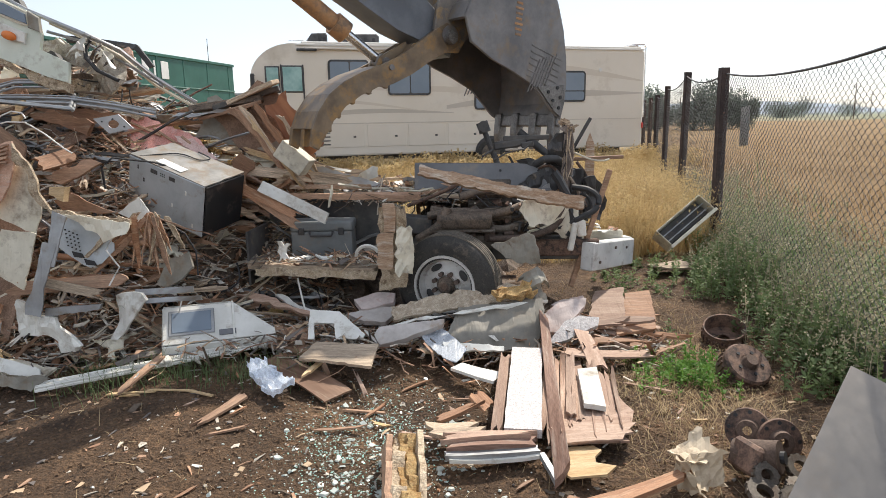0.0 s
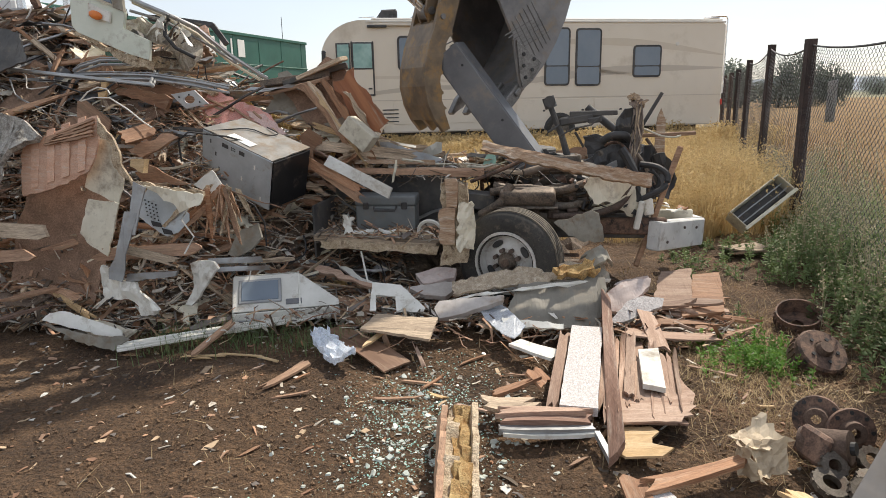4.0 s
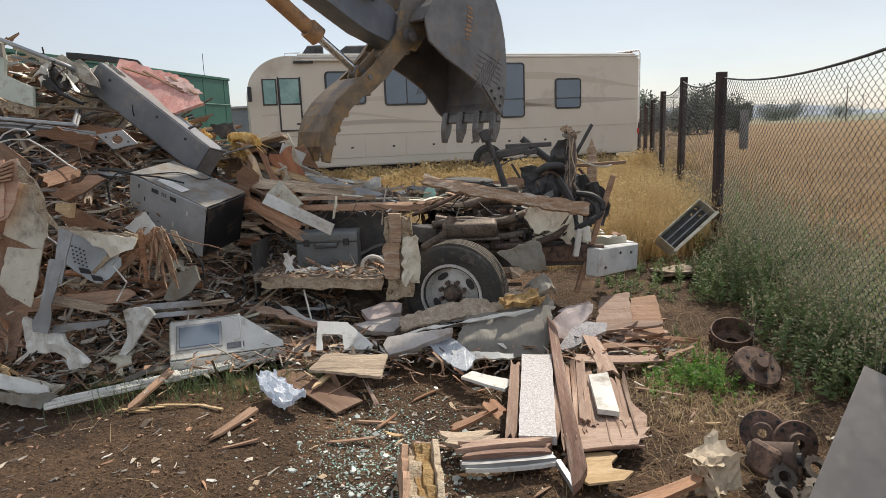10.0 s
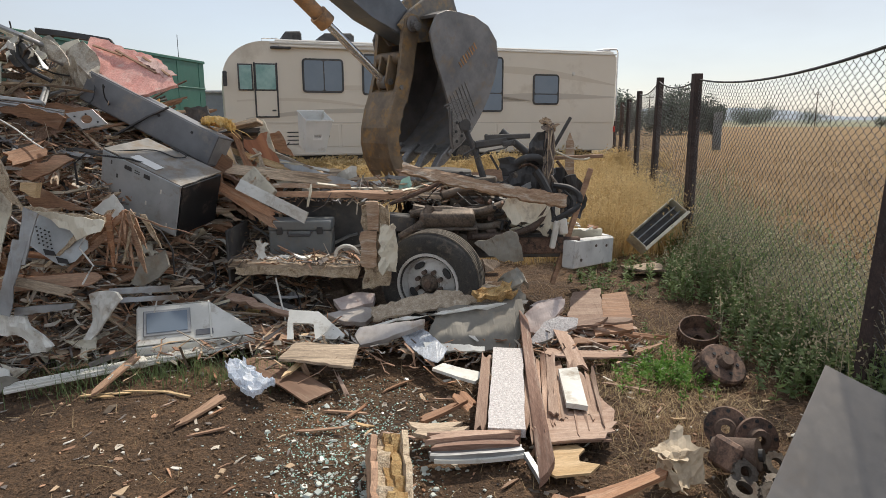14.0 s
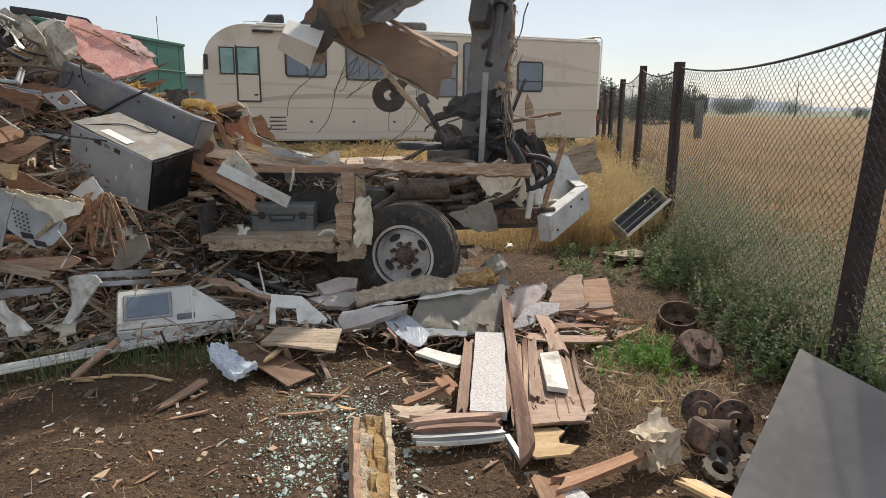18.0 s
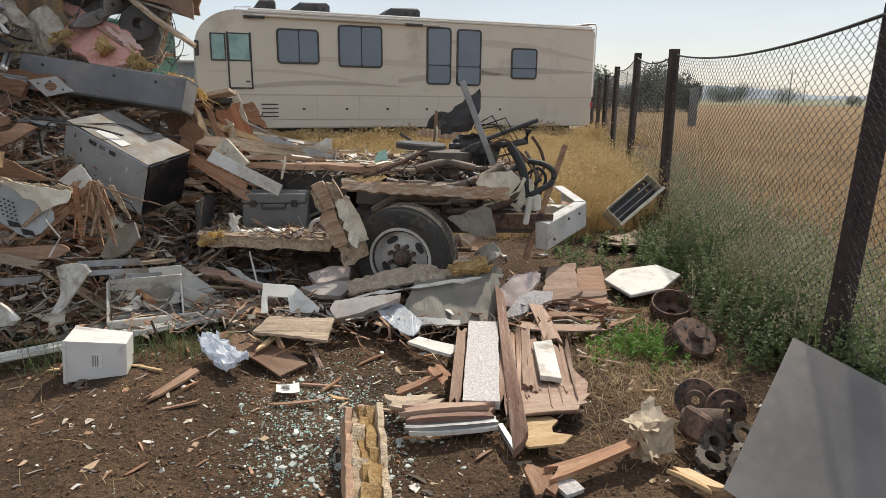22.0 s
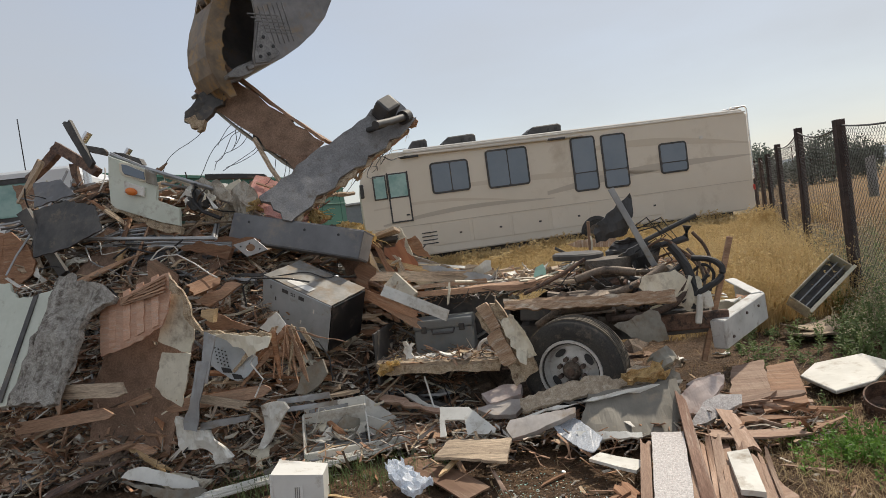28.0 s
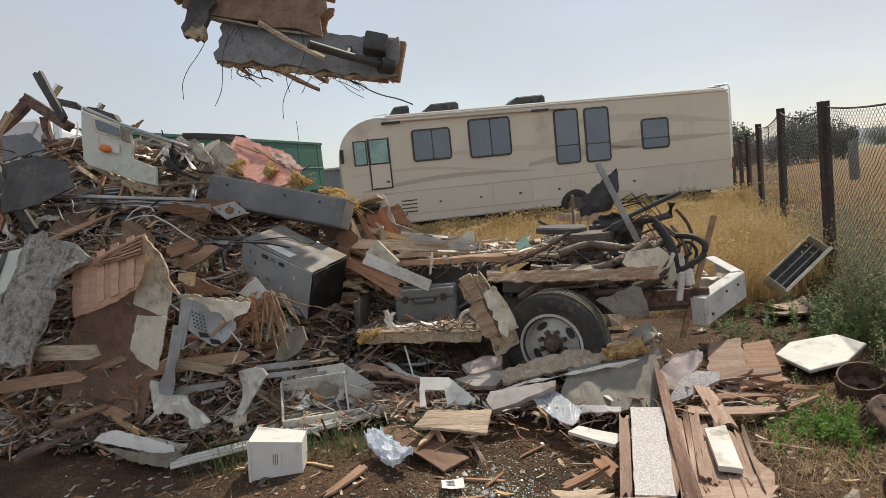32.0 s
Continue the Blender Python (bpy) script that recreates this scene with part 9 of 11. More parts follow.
    # intake pipes and cylinder heads that show above the wheel
    for k, (pts, r, mt) in enumerate((
            ([(-0.22, 0.42, 0.90), (0.05, 0.38, 0.94), (0.35, 0.36, 0.92), (0.62, 0.42, 1.00), (0.78, 0.5, 1.08)], 0.040, "grease"),
            ([(-0.18, 0.36, 0.80), (0.12, 0.32, 0.82), (0.42, 0.32, 0.80), (0.58, 0.38, 0.84)], 0.034, "cast_metal"),
            ([(-0.30, 0.30, 0.72), (-0.12, 0.26, 0.84), (-0.05, 0.3, 0.98)], 0.045, "grease"),
            ([(0.30, 0.28, 0.72), (0.6, 0.26, 0.74), (0.85, 0.34, 0.82), (0.95, 0.42, 0.98)], 0.030, "hub_dark"),
            ([(0.05, 0.5, 1.05), (0.3, 0.55, 1.10), (0.55, 0.5, 1.06)], 0.04, "grease"),
            ([(-0.4, 0.5, 0.98), (-0.1, 0.45, 1.10), (0.15, 0.5, 1.22)], 0.018, "rust_steel"))):
        part("engine_pipe", add_tube(B(), curve_through(pts), r * 0.9, 12), mt, w, smooth=True)
    part("rocker_cover", add_box(B(), 0.46, 0.16, 0.13, P(0.09, 5.30, 0.88, 14, 0, 0), 0.045, 3), "grease", w, smooth=True)
    part("rocker_rim", add_box(B(), 0.50, 0.18, 0.02, P(0.09, 5.31, 0.815, 14, 0, 0), 0.006), "cast_metal", w)
    part("cylinder_head", add_box(B(), 0.66, 0.20, 0.14, P(0.22, 5.42, 0.70, 12, 0, 0), 0.04, 2), "cast_metal", w)
    for k in range(4):
        part("port_flange", add_box(B(), 0.09, 0.05, 0.09, P(-0.02 + 0.16 * k, 5.31, 0.74, 12, 0, 0), 0.012), "hub_dark", w)
    part("alternator", add_cyl(B(), 0.085, 0.18, P(0.80, 5.45, 0.84, 90, 20, 0), 18), "cast_metal", w, smooth=True)
    part("battery_tray", add_box(B(), 0.26, 0.2, 0.14, P(-0.32, 5.5, 0.82, 0, 6, 0), 0.01), "frame_black", w)
    def scrap(name, pts, m, mat, label):
        part(name, cut_mesh(pts, 0.010, 0.016, 0.012, rng), mat, w, label).matrix_local = m
    scrap("torn_skirt", [(-0.26, 0.02), (-0.14, -0.08), (-0.02, -0.13), (0.13, -0.12), (0.08, 0.10), (0.02, 0.12), (-0.12, 0.06)], P(0.56, 5.0, 0.70, 0, 0, -8), "grey_board", "torn grey fibre skirt")
    scrap("torn_skirt", [(-0.18, 0.04), (-0.10, -0.10), (0.08, -0.08), (0.20, 0.05), (0.12, 0.14), (-0.12, 0.13)], P(0.72, 5.25, 0.93, -8, 0, 6), "cream_panel", "torn cream panel piece")
    scrap("torn_skirt", [(-0.10, 0.12), (-0.12, -0.10), (0.03, -0.16), (0.12, 0.02), (0.08, 0.14)], P(0.94, 5.4, 0.86, -6, 10, 10), "cream_panel", "torn cream panel piece")
    part("white_bracket", add_box(B(), 0.05, 0.04, 0.24, P(1.0, 5.35, 0.72, 0, 10, 0), 0.01), "white_panel", w)
    part("white_bracket", add_box(B(), 0.08, 0.04, 0.14, P(1.08, 5.42, 0.78, 0, -6, 0), 0.01), "white_panel", w)
    # step well with floor, left of the wheel
    part("well_floor", add_sheet(B(), 1.05, 0.75, 0.045, rng, 0.028, 0.0, 0.01, P(-1.16, 5.4, 0.535, 0, 2, 0), nx=12, ny=7, rough=0.004), "wood_old", w, "torn floor of the step well")
    part("well_edge", add_sheet(B(), 1.0, 0.08, 0.03, rng, 0.02, 0.0, 0.0, P(-1.12, 5.02, 0.50, 80, 2, 0), nx=14, ny=2), "torn_fibre", w, "torn pale floor edge")
    part("well_back", add_box(B(), 1.15, 0.02, 0.62, P(-1.15, 5.80, 0.76), 0.004), "frame_black", w)
    part("well_side", add_box(B(), 0.02, 0.65, 0.45, P(-1.70, 5.45, 0.60, 0, 0, 0), 0.004), "frame_black", w)
    part("sill_board", add_sheet(B(), 1.7, 0.06, 0.05, rng, 0.03, 0.0, 0.02, P(-1.15, 5.62, 1.06, 0, 1, 0), nx=12, ny=2), "wood_brown", w, "split wooden floor sill")
    part("belly_beam", add_tube(B(), [(-1.6, 0.25, 0.28), (-1.1, 0.2, 0.1), (-0.95, 0.18, 0.02)], 0.03, 6), "frame_black", w)
    part("floor_deck", add_sheet(B(), 2.3, 1.2, 0.05, rng, 0.08, 0.0, 0.02, P(-1.2, 6.5, 1.0), nx=14, ny=8, rough=0.01), "wood_old", w, "torn plywood floor deck")
    # bumper: two bent panels with folded lips, one piece that gets pulled up
    bumper = part("bumper", add_box(B(), 0.84, 0.03, 0.24, pose(0.42, 0, 0), 0.008), "bumper_white", w, "scuffed white steel bumper")
    turn = pose(0.83, 0.0, 0.0, 0, 0, 42)
    part("far_panel", add_box(B(), 0.72, 0.03, 0.23, turn @ pose(0.36, 0, 0.01), 0.008), "bumper_white", bumper)
    for zz in (0.115, -0.115):
        part("lip", add_box(B(), 0.82, 0.09, 0.016, pose(0.41, 0.05, zz), 0.005), "bumper_white", bumper)
        part("lip", add_box(B(), 0.70, 0.09, 0.016, turn @ pose(0.36, 0.05, zz + 0.01), 0.005), "bumper_white", bumper)
    part("end_fold", add_box(B(), 0.016, 0.10, 0.23, pose(0.006, 0.055, 0), 0.004), "bumper_white", bumper)
    for px, pz in ((0.12, -0.05), (0.42, 0.06), (0.66, 0.05)):
        part("bolt", add_cyl(B(), 0.013, 0.014, pose(px, -0.018, pz, 90, 0, 0), 8), "hub_dark", bumper)
    part("bumper_bracket", add_box(B(), 0.50, 0.05, 0.11, P(1.33, 6.05, 0.60), 0.01), "cream_panel", w)
    part("bumper_bracket", add_box(B(), 0.35, 0.04, 0.08, P(1.22, 5.75, 0.52), 0.01), "cream_panel", w)
    part("tow_bar", add_box(B(), 0.62, 0.06, 0.14, P(0.93, 5.46, 0.61), 0.01), "rust_steel", w)
    for k in range(7):
        part("bumper_scrap", add_sheet(B(), rng.uniform(0.08, 0.2), rng.uniform(0.03, 0.08), 0.01, rng, 0.03, 0.01, 0.01, P(rng.uniform(1.2, 1.5), rng.uniform(5.9, 6.4), 0.66, rng.uniform(-20, 20), rng.uniform(-20, 20), rng.uniform(0, 180)), nx=4, ny=3), rng.choice(["cream_panel", "wood_fresh", "white_panel"]), w)
    # uprights at the front, torn away with the floor
    stub = part("wrapped_post", add_tube(B(), [(0.03, 0, 0.02), (0.04, 0.02, 0.35), (0.03, 0.0, 0.56), (0.04, 0.01, 0.72)], 0.032, 8, 0.036), "frayed_cord", w, "splintered upright wrapped in frayed cord")
    for k in range(26):
        a0 = rng.uniform(0, math.tau)
        z0, drop = rng.uniform(0.55, 0.74), rng.uniform(0.25, 0.6)
        p0 = Vector((0.035 + 0.038 * math.cos(a0), 0.038 * math.sin(a0), z0))
        sway = rng.uniform(-0.02, 0.02)
        part("hanging_strand", add_tube(B(), [p0, p0 + Vector((sway, 0, -0.33 * drop)), p0 + Vector((-sway, 0, -0.66 * drop)), p0 + Vector((sway * 1.5, 0, -drop))], 0.007, 5, 0.004), rng.choice(["frayed_cord", "frayed_cord", "wood_old", "cable"]), stub)
    for k in range(7):
        part("torn_rag", add_sheet(B(), rng.uniform(0.05, 0.10), rng.uniform(0.05, 0.10), 0.006, rng, 0.02, 0.02, 0.02, pose(rng.uniform(-0.09, 0.06), rng.uniform(-0.04, 0.02), rng.uniform(0.66, 0.74), rng.uniform(0, 180), rng.uniform(-60, 60), rng.uniform(0, 180)), nx=4, ny=4, rough=0.012), rng.choice(["frayed_cord", "wood_old"]), stub)
    part("thin_stick", add_box(B(), 0.030, 0.03, 0.34, pose(0.215, 0.38, 0.62, 0, 29, 0), 0.004), "frame_black", stub)
    part("short_stick", add_box(B(), 0.022, 0.02, 0.16, pose(-0.43, 0.30, 0.36, 0, -30, 0), 0.003), "frame_black", stub)
    part("cross_bar", add_box(B(), 0.50, 0.05, 0.032, pose(0.32, 0.20, 0.405, 0, -2, 0), 0.005), "wood_brown", stub)
    part("pointed_slat", add_prism(B(), [(0.27, 0.12), (0.37, 0.12), (0.362, 0.52), (0.335, 0.585), (0.318, 0.63), (0.308, 0.60), (0.285, 0.54)], 0.025, pose(0, 0.5, 0), 0.003), "rail_wood", stub, "pointed splintered wooden slat")
    part("pale_wire", add_tube(B(), curve_through([(0.09, 0.1, 0.47), (0.16, 0.06, 0.44), (0.26, 0.05, 0.40), (0.36, 0.06, 0.39), (0.42, 0.1, 0.40)]), 0.009, 6), "cream_panel", stub, smooth=True)
    part("cowl", cut_mesh([(-0.42, 0.16), (-0.27, 0.275), (-0.165, 0.33), (0.10, 0.335), (0.12, 0.04), (-0.38, 0.08)], 0.02, 0.05, 0.008, rng), "dark_plastic", stub, "torn black plastic cowl").matrix_local = pose(0, 0.10, 0)
    part("cowl_roll", add_tube(B(), curve_through([(-0.24, 0.12, 0.36), (-0.16, 0.06, 0.41), (-0.06, 0.05, 0.41), (0.0, 0.1, 0.36)]), 0.035, 10), "dark_plastic", stub, smooth=True)
    part("cowl_fin", cut_mesh([(-0.14, 0.32), (-0.13, 0.54), (-0.06, 0.64), (0.02, 0.65), (0.04, 0.32)], 0.02, 0.03, 0.008, rng), "dark_plastic", stub).matrix_local = pose(0, 0.14, 0)
    for dx, w0 in ((0.16, 0.0), (0.27, -0.06)):
        part("crumpled_bag", cut_mesh([(dx - 0.10, 0.30 + w0), (dx, 0.33 + w0), (dx + 0.08, 0.24 + w0), (dx + 0.12, 0.04), (dx + 0.06, -0.14), (dx - 0.08, -0.10)], 0.03, 0.07, 0.012, rng), "dark_plastic", stub, "crumpled black plastic").matrix_local = pose(0, 0.05 + w0, 0)
    column = part("steering_column", add_tube(B(), [(-0.54, 0.2, 0.22), (-0.60, 0.2, 0.42), (-0.70, 0.2, 0.66)], 0.032, 10, 0.026), "frame_black", stub, "bare black steering column")
    bm = add_cyl(B(), 0.055, 0.10, pose(-0.71, 0.2, 0.70, 0, -20, 0), 14)
    add_cyl(bm, 0.05, 0.02, pose(-0.71, 0.145, 0.71, 90, 0, 0), 14)
    add_box(bm, 0.30, 0.07, 0.075, pose(-0.47, 0.2, 0.545, 0, -8, 0), 0.015)
    add_box(bm, 0.42, 0.05, 0.045, pose(-0.32, 0.2, 0.60, 0, -1, 0), 0.006)
    add_box(bm, 0.12, 0.05, 0.05, pose(-0.31, 0.17, 0.54, 0, -8, 0), 0.01)
    add_tube(bm, [(-0.62, 0.17, 0.50), (-0.72, 0.15, 0.44), (-0.73, 0.15, 0.41)], 0.010, 6)
    add_tube(bm, [(-0.62, 0.16, 0.40), (-0.50, 0.14, 0.47), (-0.34, 0.14, 0.50), (-0.26, 0.15, 0.57)], 0.008, 6)
    part("column_lever", bm, "frame_black", stub, "black column head with its levers")
    part("front_bar", add_box(B(), 0.045, 0.035, 1.06, P(1.17, 5.5, 0.76, 0, 17, 0), 0.006), "wood_brown", w, "brown upright bar leaning out")
    for pts, r, mt in (([(1.02, 0.55, 1.12), (1.15, 0.5, 1.10), (1.23, 0.47, 1.03), (1.20, 0.44, 0.94), (1.09, 0.42, 0.88), (0.91, 0.40, 0.80), (0.70, 0.42, 0.71)], 0.030, "cable"),
                       ([(1.00, 0.62, 0.98), (1.10, 0.52, 1.06), (1.17, 0.5, 0.98), (1.12, 0.48, 0.84)], 0.016, "cable"),
                       ([(0.62, 0.36, 0.76), (0.76, 0.34, 0.80), (0.90, 0.36, 0.88), (0.97, 0.40, 0.99)], 0.020, "cream_panel"),
                       ([(0.98, 0.40, 0.94), (1.02, 0.36, 0.84), (1.00, 0.36, 0.72), (1.05, 0.38, 0.62)], 0.007, "cable"),
                       ([(0.50, 0.34, 0.86), (0.62, 0.30, 0.84), (0.78, 0.30, 0.78), (0.88, 0.34, 0.84)], 0.006, "cable"),
                       ([(0.70, 1.0, 1.20), (0.86, 0.9, 1.28), (1.00, 0.85, 1.16), (1.12, 0.8, 1.05), (1.18, 0.75, 0.92)], 0.014, "rust_steel"),
                       ([(0.80, 1.1, 1.10), (0.98, 1.0, 1.14), (1.12, 0.95, 1.02), (1.10, 0.9, 0.90)], 0.012, "hub_rust"),
                       ([(1.16, 1.2, 1.29), (1.25, 1.2, 1.16), (1.28, 1.15, 1.00), (1.20, 1.1, 0.84)], 0.018, "hub_rust")):
        part("coolant_hose" if r > 0.015 else "brake_line", add_tube(B(), curve_through(pts), r * 0.85, 9), mt, w, smooth=True)
    part("washer_tank", add_box(B(), 0.30, 0.14, 0.20, P(0.74, 5.46, 0.89, 0, -4, 6), 0.035, 3), "cream_panel", w, "cream plastic tank", smooth=True)
    part("tank_cap", add_cyl(B(), 0.03, 0.03, P(0.66, 5.44, 1.01, 0, -4, 0), 14), "dark_plastic", w)
    part("air_lid", lathe(B(), [(0.0, 0.03), (0.23, 0.03), (0.245, 0.015), (0.245, -0.03), (0.0, -0.03)], 32, P(0.10, 6.3, 1.19, 90, 3, 0)), "frame_black", w, "round black lid on the engine", smooth=True)
    for k in range(26):
        x, z = rng.uniform(0.40, 0.66), rng.uniform(0.78, 1.02)
        part("fitting", add_cyl(B(), rng.uniform(0.008, 0.022), rng.uniform(0.03, 0.09), P(x, rng.uniform(5.30, 5.44), z, rng.uniform(0, 180), rng.uniform(0, 90), 0), 8), rng.choice(["cast_metal", "grease", "zinc", "cable", "rust_steel"]), w)
    for k in range(22):
        x, y = rng.uniform(-0.5, 1.2), rng.uniform(5.7, 6.9)
        part("clutter", add_sheet(B(), rng.uniform(0.15, 0.5), rng.uniform(0.03, 0.14), 0.015, rng, 0.05, rng.uniform(-0.04, 0.04), 0.01, P(x, y, rng.uniform(0.94, 1.02), rng.uniform(-12, 12), rng.uniform(-12, 12), rng.uniform(0, 180)), nx=5, ny=3), rng.choice(["wood_old", "wood_brown", "frame_black", "grease", "torn_fibre", "cream_panel"]), w)
    return w, bumper, stub


wreck, bumper, front_stub = make_wreck()


def wreck_part(name, bm, mat, label):
    return part(name, bm, mat, wreck, label)



# parts of the wreck that get bent while the grab pulls at it
rng_w = random.Random(91)
fender_post = wreck_part("fender_post", add_sheet(B(), 0.22, 0.66, 0.05, rng_w, 0.024, 0.02, 0.02, pose(0, 0, 0.33, 90, 0, 0), nx=6, ny=10, rough=0.008), "torn_fibre", "torn pale fibreboard fender post")
part("wood_block", add_sheet(B(), 0.10, 0.23, 0.05, rng_w, 0.012, 0, 0, pose(-0.02, -0.04, 0.575, 90, 0, 0), nx=3, ny=4), "rail_wood", fender_post, "sawn brown wood block")
part("wood_block", add_sheet(B(), 0.14, 0.29, 0.05, rng_w, 0.016, 0, 0, pose(-0.055, -0.045, 0.315, 90, 0, 0), nx=3, ny=5), "rail_wood", fender_post, "sawn brown wood block")
part("torn_flap", add_sheet(B(), 0.15, 0.40, 0.02, rng_w, 0.028, 0.03, 0.03, pose(0.09, -0.05, 0.32, 90, 0, 8), nx=5, ny=9, rough=0.012), "cream_panel", fender_post, "torn cream fibreboard flap")
side_rail = wreck_part("side_rail", add_sheet(B(), 1.34, 0.10, 0.055, rng_w, 0.014, 0.05, 0.02, pose(0, 0, 0, 70, 0, 0), nx=34, ny=4, sides="xXyY", rough=0.007), "rail_wood", "long splintered wooden side rail")
dash = wreck_part("dash_shell", cut_mesh([(-0.38, 0.04), (-0.16, 0.22), (-0.03, 0.31), (-0.02, 0.17), (-0.10, -0.06), (-0.38, -0.11)], 0.03, 0.03, 0.012, rng_w), "dark_plastic", "torn black dashboard shell")
part("lower_shell", cut_mesh([(-0.31, -0.48), (-0.20, -0.25), (0.04, -0.14), (0.18, -0.19), (0.14, -0.37), (-0.05, -0.44)], 0.04, 0.03, 0.012, rng_w), "dark_plastic", dash).matrix_local = pose(0, 0.04, 0)
part("grey_blade", add_box(B(), 0.055, 0.02, 0.80, pose(-0.05, -0.09, 0.0, 0, -22, 0), 0.004), "zinc", dash, "bent grey metal strip")
part("dark_bar", add_tube(B(), [(0.02, 0.06, -0.16), (0.28, 0.08, -0.06), (0.53, 0.1, 0.03)], 0.022, 8), "frame_black", dash)
part("flared_tube", add_tube(B(), [(0.10, 0, -0.20), (0.28, 0, -0.19), (0.41, 0, -0.16), (0.43, 0, -0.05)], 0.024, 10, 0.042), "dark_plastic", dash, smooth=True)
for k in range(6):
    dz = rng_w.uniform(-0.3, 0.0)
    part("dash_wire", add_tube(B(), [(-0.05, 0, dz), (0.08 + 0.03 * k, -0.08, dz + rng_w.uniform(-0.05, 0.12)), (0.2 + 0.03 * k, -0.06, dz - 0.10), (0.12, 0.0, dz - 0.2)], 0.006, 5), "cable", dash)


def make_toolbox():
    t = thing("tool_box", "closed dark grey plastic tool box on the step-well floor", "tool box", pose(-1.15, 5.54, 0.56, 0, 0, 2))
    part("base", add_box(B(), 0.53, 0.26, 0.22, pose(0, 0, 0.11), 0.02, 2), "tool_grey", t)
    part("lid", add_box(B(), 0.54, 0.27, 0.085, pose(0, 0, 0.262), 0.02, 2), "tool_grey", t)
    part("handle", add_tube(B(), [(-0.10, -0.13, 0.215), (-0.09, -0.16, 0.185), (0.09, -0.16, 0.185), (0.10, -0.13, 0.215)], 0.011, 8), "dark_plastic", t)
    for x in (-0.17, 0.17):
        part("latch", add_box(B(), 0.05, 0.015, 0.06, pose(x, -0.137, 0.22), 0.005), "dark_plastic", t)


M["tool_grey"] = surface("tool_grey", (0.15, 0.165, 0.17), (0.21, 0.225, 0.23), 0.55, scale=4, fine=40, bump=0.15, dirt=(0.24, 0.2, 0.16), dirt_amount=0.3)
make_toolbox()
single("white_ring", lathe(B(), [(0.085, -0.012), (0.105, -0.014), (0.112, 0.0), (0.105, 0.014), (0.085, 0.012), (0.085, -0.012)], 28), "white_panel", "white plastic ring on the step-well floor", "ring", pose(-0.72, 5.22, 0.595, 12, 3, 0), smooth=True)
for x, y, a, s, mat in ((-1.42, 5.22, 70, 0.16, "white_panel"), (-1.32, 5.18, 20, 0.15, "paper"), (-1.22, 5.22, -30, 0.12, "white_panel"), (-1.08, 5.2, 5, 0.14, "paper"), (-0.98, 5.14, 12, 0.12, "cream_panel")):
    single("broken_plate", add_sheet(B(), s, s * 0.55, 0.015, random.Random(round(x * 100)), 0.04, 0.02, 0.01, nx=4, ny=4), mat, "broken white plastic shard on the floor", "shard", pose(x, y - 0.02, 0.59 if a < 60 else 0.64, 10, -a if a > 60 else 8, a), group="shards on the step-well floor")
single("white_rod", add_tube(B(), [(0, 0, 0), (0, 0, 0.42)], 0.008, 6), "white_panel", "thin white metal rod leaning on the wreck", "rod", pose(-1.18, 4.95, 0.06, -14, -14, 0))


# boards and scraps heaped on the wreck's torn floor
def on_deck(rng):
    x = rng.uniform(-2.1, 0.25)
    return x, rng.uniform(5.75, 7.0), 0.98 + rng.uniform(0, 0.05) + 0.24 * ease(0.7, 2.1, -x), 0


scatter("plank", WOOD_L, planks, ["wood_old", "wood_brown", "wood_old", "wood_fresh"], 36, 41, on_deck, 7, 0.05, "planks on the torn floor")
scatter("debris_sheet", PANEL_L, panels, ["cream_panel", "white_panel", "grey_board", "wood_brown", "steel_grey"], 30, 42, on_deck, 13, 0.05, "torn sheets on the torn floor")
scatter("metal_bar", "bent thin metal bar on the torn floor", strips, ["zinc", "rust_steel", "cream_panel"], 16, 43, on_deck, 8, 0.08, "metal bars on the torn floor")


